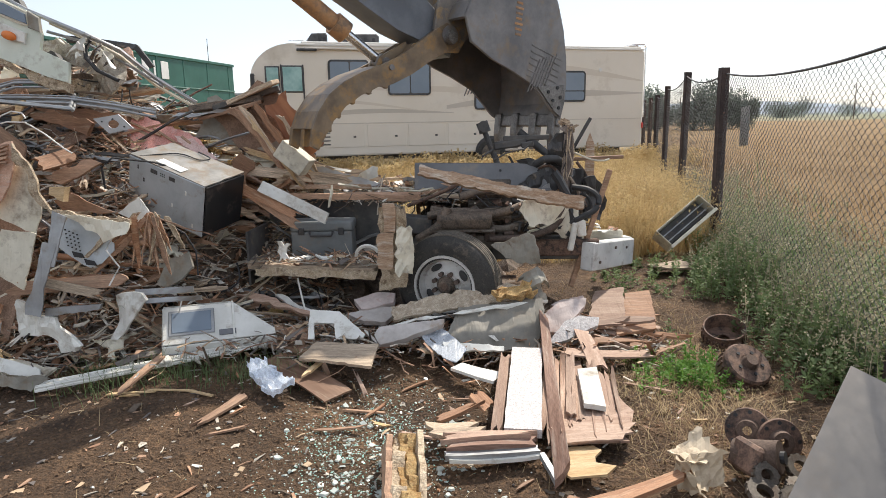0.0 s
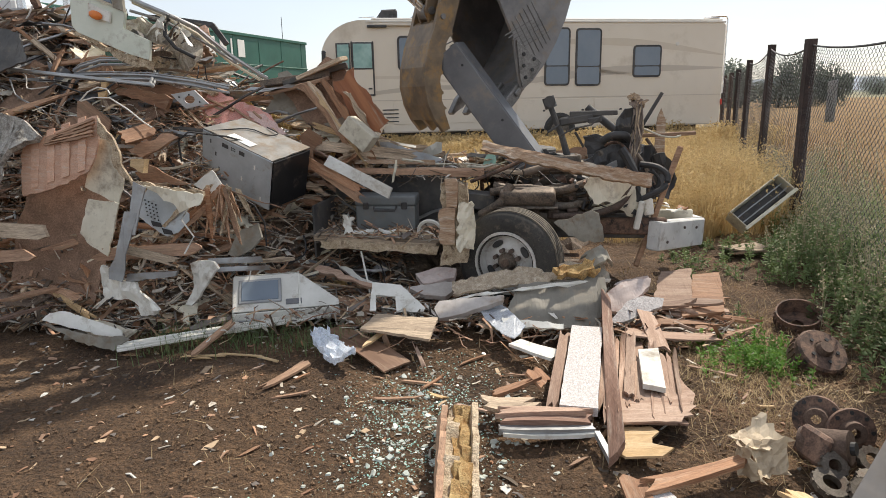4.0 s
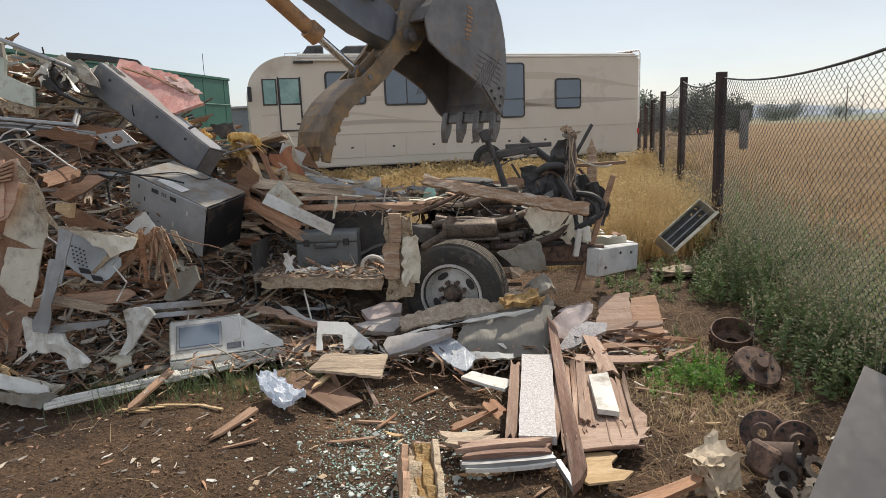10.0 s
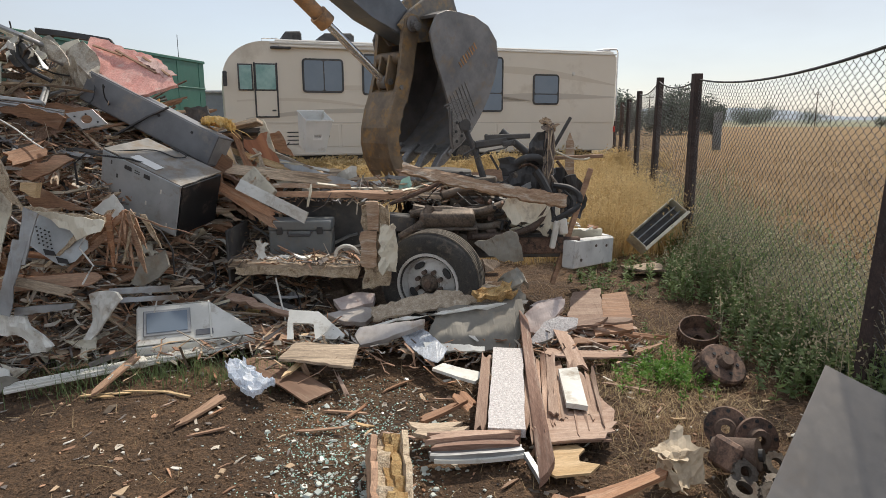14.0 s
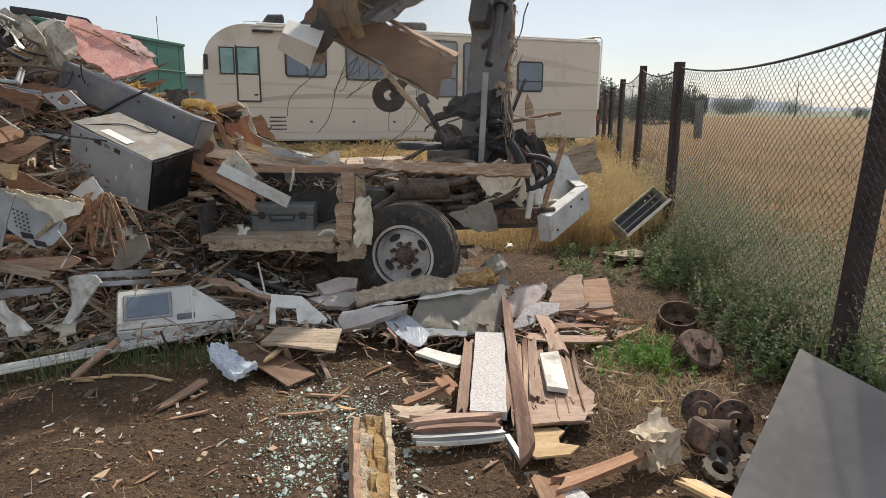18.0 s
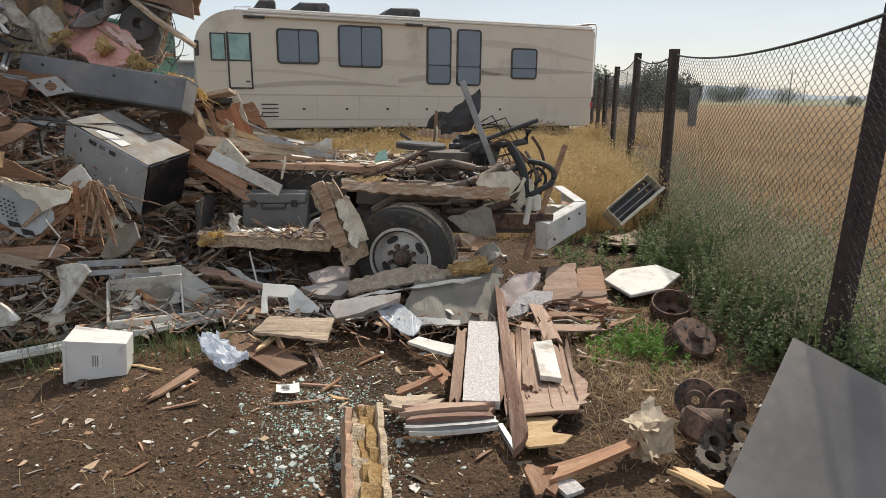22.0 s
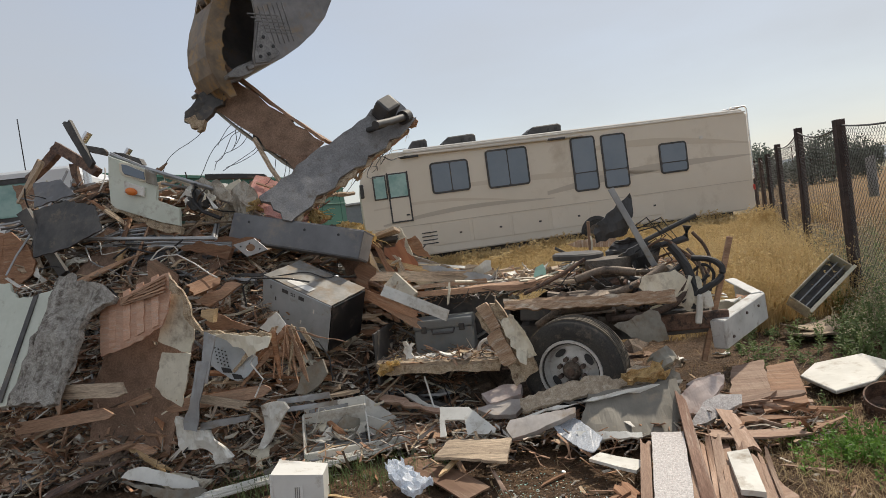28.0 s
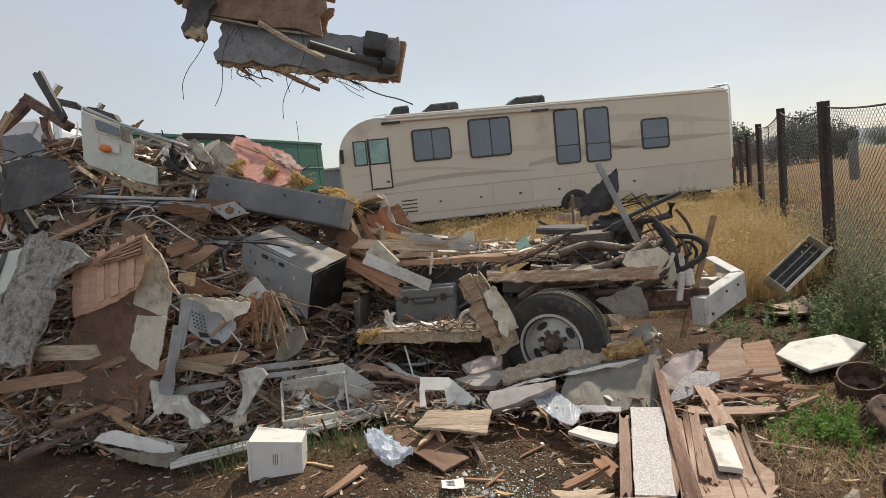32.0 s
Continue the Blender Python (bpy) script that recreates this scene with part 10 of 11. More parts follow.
# ---- the excavator's arm with bucket and thumb ----
def make_excavator():
    """The arm's end; x points away from the machine, y across the bucket, the origin is the bucket pin."""
    ex = thing("excavator_arm", "dusty dark excavator arm with toothed bucket and yellow thumb ram", "excavator arm")
    # stick: box beam running up and back from the pin
    STEEP = pose(0, 0, 0, 0, 9, 0)
    stick = part("stick", add_prism(B(), [(0.10, -0.14), (0.16, 0.08), (-0.25, 0.30), (-3.4, 1.50), (-3.5, 1.04), (-0.5, -0.02)], 0.32, STEEP, 0.02), "stick_paint", ex)
    for y in (-0.19, 0.19):
        part("pin_boss", add_cyl(B(), 0.11, 0.05, pose(0, y, 0.02, 90, 0, 0), 20), "excavator_dark", ex)
    part("pin", add_cyl(B(), 0.05, 0.62, pose(0, 0, 0, 90, 0, 0), 16), "worn_steel", ex)
    for y in (-0.24, 0.24):
        part("link", add_prism(B(), [(-0.58, 0.30), (-0.48, 0.24), (-0.02, 0.66), (0.20, 0.46), (0.27, 0.54), (0.0, 0.78)], 0.05, STEEP @ pose(0, y, 0), 0.01), "stick_paint", ex)
    part("bucket_ram", add_tube(B(), [STEEP @ Vector(p) for p in ((0.0, 0, 0.70), (-1.2, 0, 1.30), (-3.2, 0, 2.2))], 0.07, 12), "excavator_dark", ex, smooth=True)
    part("hose", add_tube(B(), [STEEP @ Vector(p) for p in ((-0.6, 0.12, 0.50), (-0.9, 0.12, 0.80), (-1.4, 0.12, 0.93), (-3.0, 0.12, 1.50))], 0.025, 8), "cable", ex)
    ram = part("thumb_ram", add_cyl(B(), 0.075, 1.85, pose(0.925, 0, 0, 0, 90, 0), 20), "excavator_yellow", ex, "dusty yellow hydraulic ram", smooth=True)
    part("ram_collar", add_cyl(B(), 0.098, 0.13, pose(1.80, 0, 0, 0, 90, 0), 20), "excavator_yellow", ram, smooth=True)
    rod = part("ram_rod", add_cyl(B(), 0.042, 1.2, pose(-0.6, 0, 0, 0, 90, 0), 14), "chrome", ex, "bright steel ram rod", smooth=True)
    part("rod_eye", add_cyl(B(), 0.07, 0.12, pose(0, 0, 0, 90, 0, 0), 14), "excavator_dark", rod, smooth=True)
    # bucket: shell plates along the back, two cheeks, lip and teeth
    bk = part("bucket", B(), "excavator_dark", ex, "dark worn digging bucket")
    back = [(0.0, 0.16), (0.07, 0.30), (0.20, 0.42), (0.40, 0.59), (0.63, 0.69), (0.84, 0.68), (1.0, 0.56), (1.12, 0.35), (1.19, 0.11), (1.23, -0.14), (1.24, -0.38), (1.22, -0.58), (1.17, -0.73)]
    band = []
    for i, (x, z) in enumerate(back):
        x0, z0 = back[max(i - 1, 0)]
        x1, z1 = back[min(i + 1, len(back) - 1)]
        d = math.hypot(x1 - x0, z1 - z0)
        band.append((x + (z1 - z0) / d * 0.03, z - (x1 - x0) / d * 0.03))
    shell = add_prism(B(), back + band[::-1], 0.92)
    part("shell", shell, "excavator_dark", bk)
    cheek = back + [(1.08, -0.68), (0.95, -0.55), (0.80, -0.40), (0.53, -0.28), (0.30, -0.19), (0.06, -0.05)]
    for y in (-0.475, 0.475):
        ck = part("cheek", add_prism(B(), cheek, 0.03, pose(0, y, 0), 0.006), "excavator_dark", bk)
        part("wear_plate", add_prism(B(), [(1.15, -0.71), (1.07, -0.66), (0.95, -0.53), (0.84, -0.42), (1.20, -0.40), (1.20, -0.58)], 0.015, pose(0, y * 1.05, 0), 0.003), "worn_steel", ck, "worn steel corner plate")
        for k, (x, z) in enumerate(((1.10, -0.43), (1.14, -0.52), (1.12, -0.62), (0.98, -0.47), (1.04, -0.55))):
            part("plate_hole", add_cyl(B(), 0.018, 0.02, pose(x, y * 1.06, z, 90, 0, 0), 10), "cable", ck)
        for k in range(6):
            part("hard_facing", add_box(B(), 0.34, 0.008, 0.010, pose(0.80 + 0.045 * k, y * 1.035, -0.32 + 0.012 * k, 0, -62, 0)), "worn_steel", ck)
            part("hard_facing", add_box(B(), 0.40, 0.008, 0.010, pose(0.90 + 0.014 * k, y * 1.035, -0.38 + 0.055 * k, 0, 18, 0)), "worn_steel", ck)
        for k in range(8):
            part("letter_bar", add_box(B(), 0.07 + 0.012 * (k % 3), 0.006, 0.020, pose(0.60 + 0.004 * k, y * 1.035, 0.04 + 0.046 * k, 0, 8, 0)), "excavator_yellow", ck, "worn ochre lettering bar")
    part("lip", add_box(B(), 0.05, 0.96, 0.12, pose(1.16, 0, -0.74, 0, 12, 0), 0.01), "worn_steel", bk)
    for y in (-0.41, -0.14, 0.14, 0.41):
        tooth = part("tooth", add_prism(B(), [(-0.05, 0.13), (0.03, 0.15), (0.06, 0.02), (0.045, -0.10), (0.012, -0.23), (-0.02, -0.23), (-0.055, -0.08)], 0.095, pose(0, 0, 0), 0.012), "worn_steel", bk, "worn forged bucket tooth")
        tooth.matrix_local = pose(1.15, y, -0.80, 0, 6, 0)
    for y in (-0.20, 0.20):
        part("ear", add_prism(B(), [(-0.14, -0.12), (0.12, -0.12), (0.45, 0.30), (0.42, 0.62), (0.16, 0.72), (-0.02, 0.60), (-0.14, 0.10)], 0.05, pose(0, y, 0), 0.01), "ear_paint", bk, "dark bucket ear with worn ochre paint")
    # thumb: two curved plates with toothed inner edges
    th = part("thumb", B(), "thumb_steel", ex, "rusty yellow-brown steel thumb")
    outer = [(0.04, 0.13), (-0.08, 0.11), (-0.16, -0.02), (-0.26, -0.21), (-0.36, -0.39), (-0.48, -0.55), (-0.62, -0.70), (-0.735, -0.86), (-0.805, -1.01), (-0.83, -1.18), (-0.815, -1.33), (-0.77, -1.46)]
    inner = [(-0.69, -1.46), (-0.69, -1.31), (-0.68, -1.19), (-0.64, -1.03), (-0.55, -0.87), (-0.44, -0.74), (-0.31, -0.63), (-0.19, -0.47), (-0.09, -0.30), (0.02, -0.14), (0.12, -0.02), (0.12, 0.09)]
    jag = []
    for i, (x, z) in enumerate(inner):
        jag.append((x, z))
        if 1 <= i < 6:
            xn, zn = inner[i + 1]
            for f, o in ((0.30, 0.0), (0.38, 0.028), (0.50, 0.028), (0.58, 0.0)):
                jag.append((x + (xn - x) * f + o, z + (zn - z) * f - o * 0.5))
    for y in (-0.21, 0.21):
        plate = part("thumb_plate", add_prism(B(), outer + jag, 0.05, pose(0, y, 0), 0.006), "thumb_steel", th)
        part("bore_ring", add_cyl(B(), 0.085, 0.03, pose(0.0, y * 1.1, 0.03, 90, 0, 0), 22), "excavator_dark", plate, smooth=True)
        part("pin_end", add_cyl(B(), 0.045, 0.05, pose(0.0, y * 1.12, 0.03, 90, 0, 0), 16), "worn_steel", plate, smooth=True)
        part("lock_bolt", add_cyl(B(), 0.024, 0.06, pose(-0.40, y * 1.05, -0.53, 90, 0, 0), 10), "excavator_dark", plate)
    strip = outer[5:11]
    web = add_prism(B(), strip + [(x + 0.05, z + 0.012) for x, z in strip[::-1]], 0.40)
    part("thumb_web", web, "thumb_steel", th, "dented rust-stained back plate")
    tine = [(-0.80, -1.0), (-0.82, -1.18), (-0.80, -1.34), (-0.75, -1.46), (-0.70, -1.44), (-0.705, -1.30), (-0.70, -1.05)]
    part("middle_tine", add_prism(B(), tine, 0.07, None, 0.006), "thumb_steel", th)
    part("cross_tube", add_cyl(B(), 0.07, 0.40, pose(-0.22, 0, -0.26, 90, 0, 0), 16), "thumb_steel", th, smooth=True)
    for y in (-0.07, 0.07):
        part("lug_plate", add_prism(B(), [(-0.30, -0.20), (-0.16, -0.30), (-0.34, -0.62), (-0.46, -0.56), (-0.46, -0.44)], 0.03, pose(0, y, 0), 0.005), "thumb_steel", th)
    part("lug_pin", add_cyl(B(), 0.035, 0.20, pose(-0.40, 0, -0.46, 90, 0, 0), 12), "worn_steel", th, smooth=True)
    return ex, bk, th, ram, rod


arm, bucket, thumb, ram, rod = make_excavator()


def make_channel():
    c = thing("steel_channel", "dark grey folded steel channel from the motorhome", "steel channel")
    part("web", add_box(B(), 1.38, 0.02, 0.25, pose(0, -0.12, 0), 0.004), "steel_grey", c)
    part("upper_flange", add_box(B(), 1.38, 0.24, 0.02, pose(0, 0, 0.125), 0.004), "steel_grey", c)
    part("lower_flange", add_box(B(), 1.38, 0.20, 0.02, pose(0, -0.02, -0.125), 0.004), "steel_grey", c)
    for x in (-0.68, 0.68):
        part("end_plate", add_box(B(), 0.02, 0.22, 0.24, pose(x, -0.01, 0), 0.004), "zinc", c, "bright torn end")
    for x in (-0.5, 0.1, 0.45):
        part("rivet", add_cyl(B(), 0.012, 0.01, pose(x, -0.132, 0.06, 90, 0, 0), 8), "cable", c)
    return c


channel = make_channel()


def make_floor_beam():
    """A torn floor section that the grab carries off: a brown box beam with a stump and hanging wires."""
    rng = random.Random(61)
    b = thing("floor_beam", "torn dark brown floor beam with hanging wires in the grab", "floor section")
    part("beam_side", add_sheet(B(), 1.46, 0.42, 0.03, rng, 0.06, 0.03, 0.02, pose(0, -0.08, 0, 90, 0, 0), nx=12, ny=5, rough=0.008), "brown_felt", b)
    part("beam_side", add_sheet(B(), 1.40, 0.34, 0.03, rng, 0.06, 0.02, 0.02, pose(0.02, 0.10, -0.02, 90, 0, 0), nx=12, ny=5, rough=0.008), "wood_brown", b)
    part("beam_top", add_sheet(B(), 1.42, 0.24, 0.03, rng, 0.05, 0.02, 0.02, pose(0, 0, 0.20, 0, 0, 0), nx=12, ny=4, rough=0.006), "wood_brown", b)
    part("beam_flange", add_sheet(B(), 1.3, 0.10, 0.02, rng, 0.04, 0.02, 0.01, pose(0.05, -0.05, -0.22, 10, 0, 0), nx=12, ny=2), "grey_board", b)
    st = part("stump", add_sheet(B(), 0.26, 0.52, 0.06, rng, 0.06, 0.01, 0.02, pose(-0.5, -0.14, -0.22, 90, 0, 0), nx=5, ny=7, rough=0.006), "frame_black", b)
    part("stump_end", add_sheet(B(), 0.24, 0.14, 0.07, rng, 0.05, 0, 0.02, pose(-0.5, -0.145, -0.42, 90, 0, 0), nx=5, ny=3), "torn_fibre", b)
    pulley = part("pulley", lathe(B(), [(0.05, -0.03), (0.15, -0.035), (0.165, -0.02), (0.165, 0.02), (0.15, 0.035), (0.05, 0.03), (0.05, -0.03)], 28, pose(0.30, -0.05, -0.42)), "cable", b, "black round pulley hanging from the floor", smooth=True)
    bracket = part("pulley_bracket", add_sheet(B(), 0.12, 0.34, 0.03, rng, 0.03, 0, 0.01, pose(0.36, -0.02, -0.28, 90, 0, 0), nx=3, ny=4), "frame_black", b)
    part("strut", add_tube(B(), [(0.1, -0.12, -0.20), (0.45, -0.15, -0.34), (0.85, -0.17, -0.46)], 0.026, 5), "wood_old", b)
    for k in range(9):
        x = rng.uniform(-0.6, 0.55)
        pts = [Vector((x, rng.uniform(-0.1, 0.1), -0.15))]
        n, sway = rng.randint(3, 6), rng.uniform(-0.10, 0.10)
        for _ in range(n):
            sway = 0.6 * sway + rng.uniform(-0.06, 0.06)
            pts.append(pts[-1] + Vector((sway, rng.uniform(-0.03, 0.03), -rng.uniform(0.06, 0.16))))
        part("hanging_wire", add_tube(B(), curve_through(pts), 0.0034, 5), rng.choice(["cable", "wire"]), b, smooth=True)
    for x, bend in ((-0.55, 0.10), (-0.1, -0.06), (0.5, 0.08)):
        pts = [Vector((x + bend * math.sin(k * 0.9) + bend * 0.25 * k, -0.1 + 0.02 * math.cos(k), -0.18 - 0.15 * k)) for k in range(7)]
        part("long_wire", add_tube(B(), curve_through(pts), 0.0034, 5), "cable", b, smooth=True)
    return b, pulley, bracket


M["slab_grey"] = surface("slab_grey", (0.19, 0.19, 0.195), (0.31, 0.31, 0.315), 0.6, 0.1, scale=5, fine=50, bump=0.3, dirt=(0.13, 0.11, 0.09), dirt_amount=0.3)


def make_floor_slab():
    rng = random.Random(62)
    s = thing("floor_slab", "torn grey floor slab with a steering column and wires", "floor section")
    part("deck", add_sheet(B(), 1.86, 0.42, 0.035, rng, 0.05, 0.02, 0.02, nx=18, ny=6, rough=0.004), "slab_grey", s)
    part("underside", add_sheet(B(), 1.80, 0.42, 0.03, rng, 0.06, 0.02, 0.02, pose(0, 0, -0.04), nx=16, ny=6, rough=0.008), "wood_brown", s)
    part("torn_edge", add_sheet(B(), 1.60, 0.07, 0.03, rng, 0.05, 0.02, 0.0, pose(-0.05, -0.20, -0.03), nx=22, ny=2, rough=0.010), "torn_fibre", s)
    part("edge_beam", add_box(B(), 1.55, 0.06, 0.07, pose(0.05, -0.17, -0.085, 0, 1, 0), 0.006), "wood_brown", s)
    part("end_beam", add_box(B(), 0.10, 0.40, 0.07, pose(0.90, 0.0, -0.05), 0.008), "wood_fresh", s)
    part("steering_column", add_tube(B(), curve_through([(0.42, 0.05, 0.02), (0.46, -0.05, 0.16), (0.50, -0.12, 0.28)]), 0.030, 10), "dark_plastic", s, "black steering column", smooth=True)
    part("column_tube", add_tube(B(), [(0.22, -0.15, 0.52), (0.50, -0.13, 0.30), (0.80, -0.10, 0.08)], 0.038, 12), "dark_plastic", s, smooth=True)
    part("column_head", add_cyl(B(), 0.072, 0.13, pose(0.82, -0.095, 0.055, 0, 126, 8), 18), "cable", s, smooth=True)
    part("pedal_box", add_box(B(), 0.22, 0.18, 0.20, pose(0.70, 0.08, 0.11, 0, 14, 0), 0.03, 2), "dark_plastic", s)
    for a, b in (((-0.45, -0.16, -0.06), (0.02, -0.22, -0.46)), ((0.02, -0.15, -0.10), (0.10, -0.17, -0.36)), ((0.18, -0.15, -0.10), (0.12, -0.17, -0.36)), ((-0.82, -0.15, -0.04), (-0.74, -0.16, -0.42))):
        va, vb = Vector(a), Vector(b)
        part("strut", add_sheet(B(), (vb - va).length, 0.045, 0.03, rng, 0.02, 0.0, 0.0, between(a, b, 0), nx=5, ny=2), "wood_brown" if a[0] < -0.5 else "wood_old", s)
    for k in range(16):
        x, sway = rng.uniform(-0.85, 0.65), rng.uniform(-0.12, 0.12)
        pts = [Vector((x, -0.18, -0.05))]
        for _ in range(rng.randint(3, 6)):
            sway = 0.6 * sway + rng.uniform(-0.07, 0.07)
            pts.append(pts[-1] + Vector((sway, rng.uniform(-0.02, 0.02), -rng.uniform(0.05, 0.15))))
        part("hanging_wire", add_tube(B(), curve_through(pts), 0.0036 if k % 4 else 0.007, 5), rng.choice(["cable", "cable", "wire"]), s, smooth=True)
    for k in range(24):
        x = rng.uniform(-0.8, 0.8)
        p = Vector((x, -0.21, -0.05))
        part("frayed_strand", add_tube(B(), [p, p + Vector((rng.uniform(-0.04, 0.04), -0.02, -0.03)), p + Vector((rng.uniform(-0.07, 0.07), -0.03, -rng.uniform(0.04, 0.11)))], 0.004, 4, 0.002), rng.choice(["torn_fibre", "cable"]), s)
    return s


(beam, pulley, bracket), slab = make_floor_beam(), make_floor_slab()


def make_bin():
    b = thing("white_bin", "white plastic waste bin lying on its side", "waste bin")
    bm = B()
    outer = [[bm.verts.new((sx * w / 2, sy * w / 2, z)) for sx, sy in ((-1, -1), (1, -1), (1, 1), (-1, 1))] for z, w in ((0, 0.20), (0.33, 0.26))]
    inner = [[bm.verts.new((sx * w / 2, sy * w / 2, z)) for sx, sy in ((-1, -1), (1, -1), (1, 1), (-1, 1))] for z, w in ((0.33, 0.25), (0.008, 0.19))]
    bm.faces.new(outer[0][::-1]), bm.faces.new(inner[1])
    for p, q in ((outer[0], outer[1]), (outer[1], inner[0]), (inner[0], inner[1])):
        for k in range(4):
            bm.faces.new((p[k], p[(k + 1) % 4], q[(k + 1) % 4], q[k]))
    part("wall", bm, "bin_white", b)
    part("rim", add_box(B(), 0.272, 0.012, 0.02, pose(0, -0.132, 0.325), 0.004), "bin_white", b)
    part("rim", add_box(B(), 0.272, 0.012, 0.02, pose(0, 0.132, 0.325), 0.004), "bin_white", b)
    lab = part("label", add_box(B(), 0.09, 0.002, 0.06, pose(0, -0.117, 0.16, -5, 0, 0)), "paper", b, "small printed label")
    for k in range(4):
        part("print_bar", add_box(B(), 0.07, 0.002, 0.006, pose(0, -0.1185, 0.14 + 0.013 * k, -5, 0, 0)), "zinc", lab)
    return b


M["bin_white"] = surface("bin_white", (0.74, 0.74, 0.71), (0.82, 0.82, 0.79), 0.45, scale=4, fine=30, bump=0.05, dirt=(0.5, 0.45, 0.37), dirt_amount=0.18)
bin_ = make_bin()
hexa = single("table_leaf", add_prism(B(), [(-0.36, -0.02), (-0.16, -0.28), (0.25, -0.39), (0.36, -0.09), (0.07, 0.26), (-0.25, 0.39)], 0.03, pose(0, 0, 0, 90, 0, 0), 0.006), "white_panel", "white six-sided table leaf on the grass", "table leaf")
card = thing("printed_card", "small white printed card on the soil", "card")
part("sheet", add_sheet(B(), 0.13, 0.10, 0.002, random.Random(1), 0.0, 0.008, 0.004, nx=3, ny=3, sides=""), "paper", card)
for k in range(4):
    part("print_bar", add_box(B(), 0.05, 0.007, 0.001, pose(-0.015, 0.03 - 0.016 * k, 0.0045)), "ink", card)
flap = single("brown_flap", add_sheet(B(), 0.52, 0.34, 0.012, random.Random(4), 0.05, 0.05, 0.03, nx=7, ny=5), "wood_old", "torn thin brown board flung from the wreck", "board")


# scraps whirled up while the floor is torn out
scrap_meshes = []
for k in range(6):
    scrap_meshes.append(done(add_sheet(B(), 0.10 + 0.03 * k, 0.05 + 0.01 * k, 0.01, random.Random(70 + k), 0.03, 0.02, 0.01, nx=4, ny=3), "scrap", ["wood_fresh", "cream_panel", "torn_fibre", "wood_old", "white_panel", "brown_felt"][k]))
scraps = [tagged(new("flying_scrap", scrap_meshes[k % 6]), "small torn scrap thrown up by the grab", "scrap", "flying scraps") for k in range(26)]


def make_dust():
    """Puffs of fine dust: loose grains that rise from the rubble while the grab works and sink back into it."""
    grains, count = [], 190000
    for k in range(3):
        rng = np.random.default_rng(500 + k)
        at = rng.normal(0, 1, (count, 1, 3)) * np.array((0.42, 0.25, 0.34))
        corners = rng.normal(0, 1, (count, 3, 3))
        corners *= rng.uniform(0.0009, 0.0021, (count, 1, 1)) / np.linalg.norm(corners, axis=2, keepdims=True)
        verts = (at + corners).reshape(-1, 3)
        me = bpy.data.meshes.new("dust")
        me.from_pydata(verts.tolist(), [], np.arange(3 * count).reshape(-1, 3).tolist())
        me.materials.append(M["dust"])
        grains.append(me)
    return grains


M["dust"] = surface("dust", (0.74, 0.63, 0.49), (0.82, 0.72, 0.58), 0.95, bump=0, spread=0.05, through_light=0.65)
# when it starts, where it starts, where it hangs, when it has settled again
PUFFS = [(4.6, (-2.4, 6.4, 0.4), (-1.7, 5.9, 1.75), 9.2), (5.0, (-1.5, 6.6, 0.2), (-0.7, 6.4, 1.45), 8.6), (5.4, (-0.6, 6.9, 0.0), (0.6, 7.0, 1.35), 8.2),
         (14.2, (-0.6, 6.9, 0.0), (0.2, 6.2, 2.0), 20.4), (15.6, (-1.2, 6.6, 0.1), (-0.2, 6.2, 2.6), 20.6), (17.8, (-1.6, 6.5, 0.1), (-0.6, 5.6, 1.5), 21.6), (18.6, (-2.0, 6.4, 0.2), (-1.5, 5.1, 1.3), 21.8),
         (18.9, (-1.4, 6.4, 0.0), (-0.5, 4.6, 0.8), 21.9), (19.0, (-2.3, 6.5, 0.3), (-1.8, 5.4, 2.1), 22.2), (19.2, (-2.6, 6.4, 0.4), (-2.2, 4.9, 1.5), 22.3), (19.3, (-1.8, 6.2, 0.1), (-1.3, 4.5, 0.8), 22.2), (19.5, (-2.8, 6.5, 0.5), (-2.3, 5.6, 2.6), 22.4)]
DUST_MESHES = make_dust()
puffs = [tagged(new("dust_puff", DUST_MESHES[k % 3]), "thin puff of pale brown dust over the wreckage", "dust", "dust puffs", "stuff") for k in range(len(PUFFS))]


# ---- what moves ----


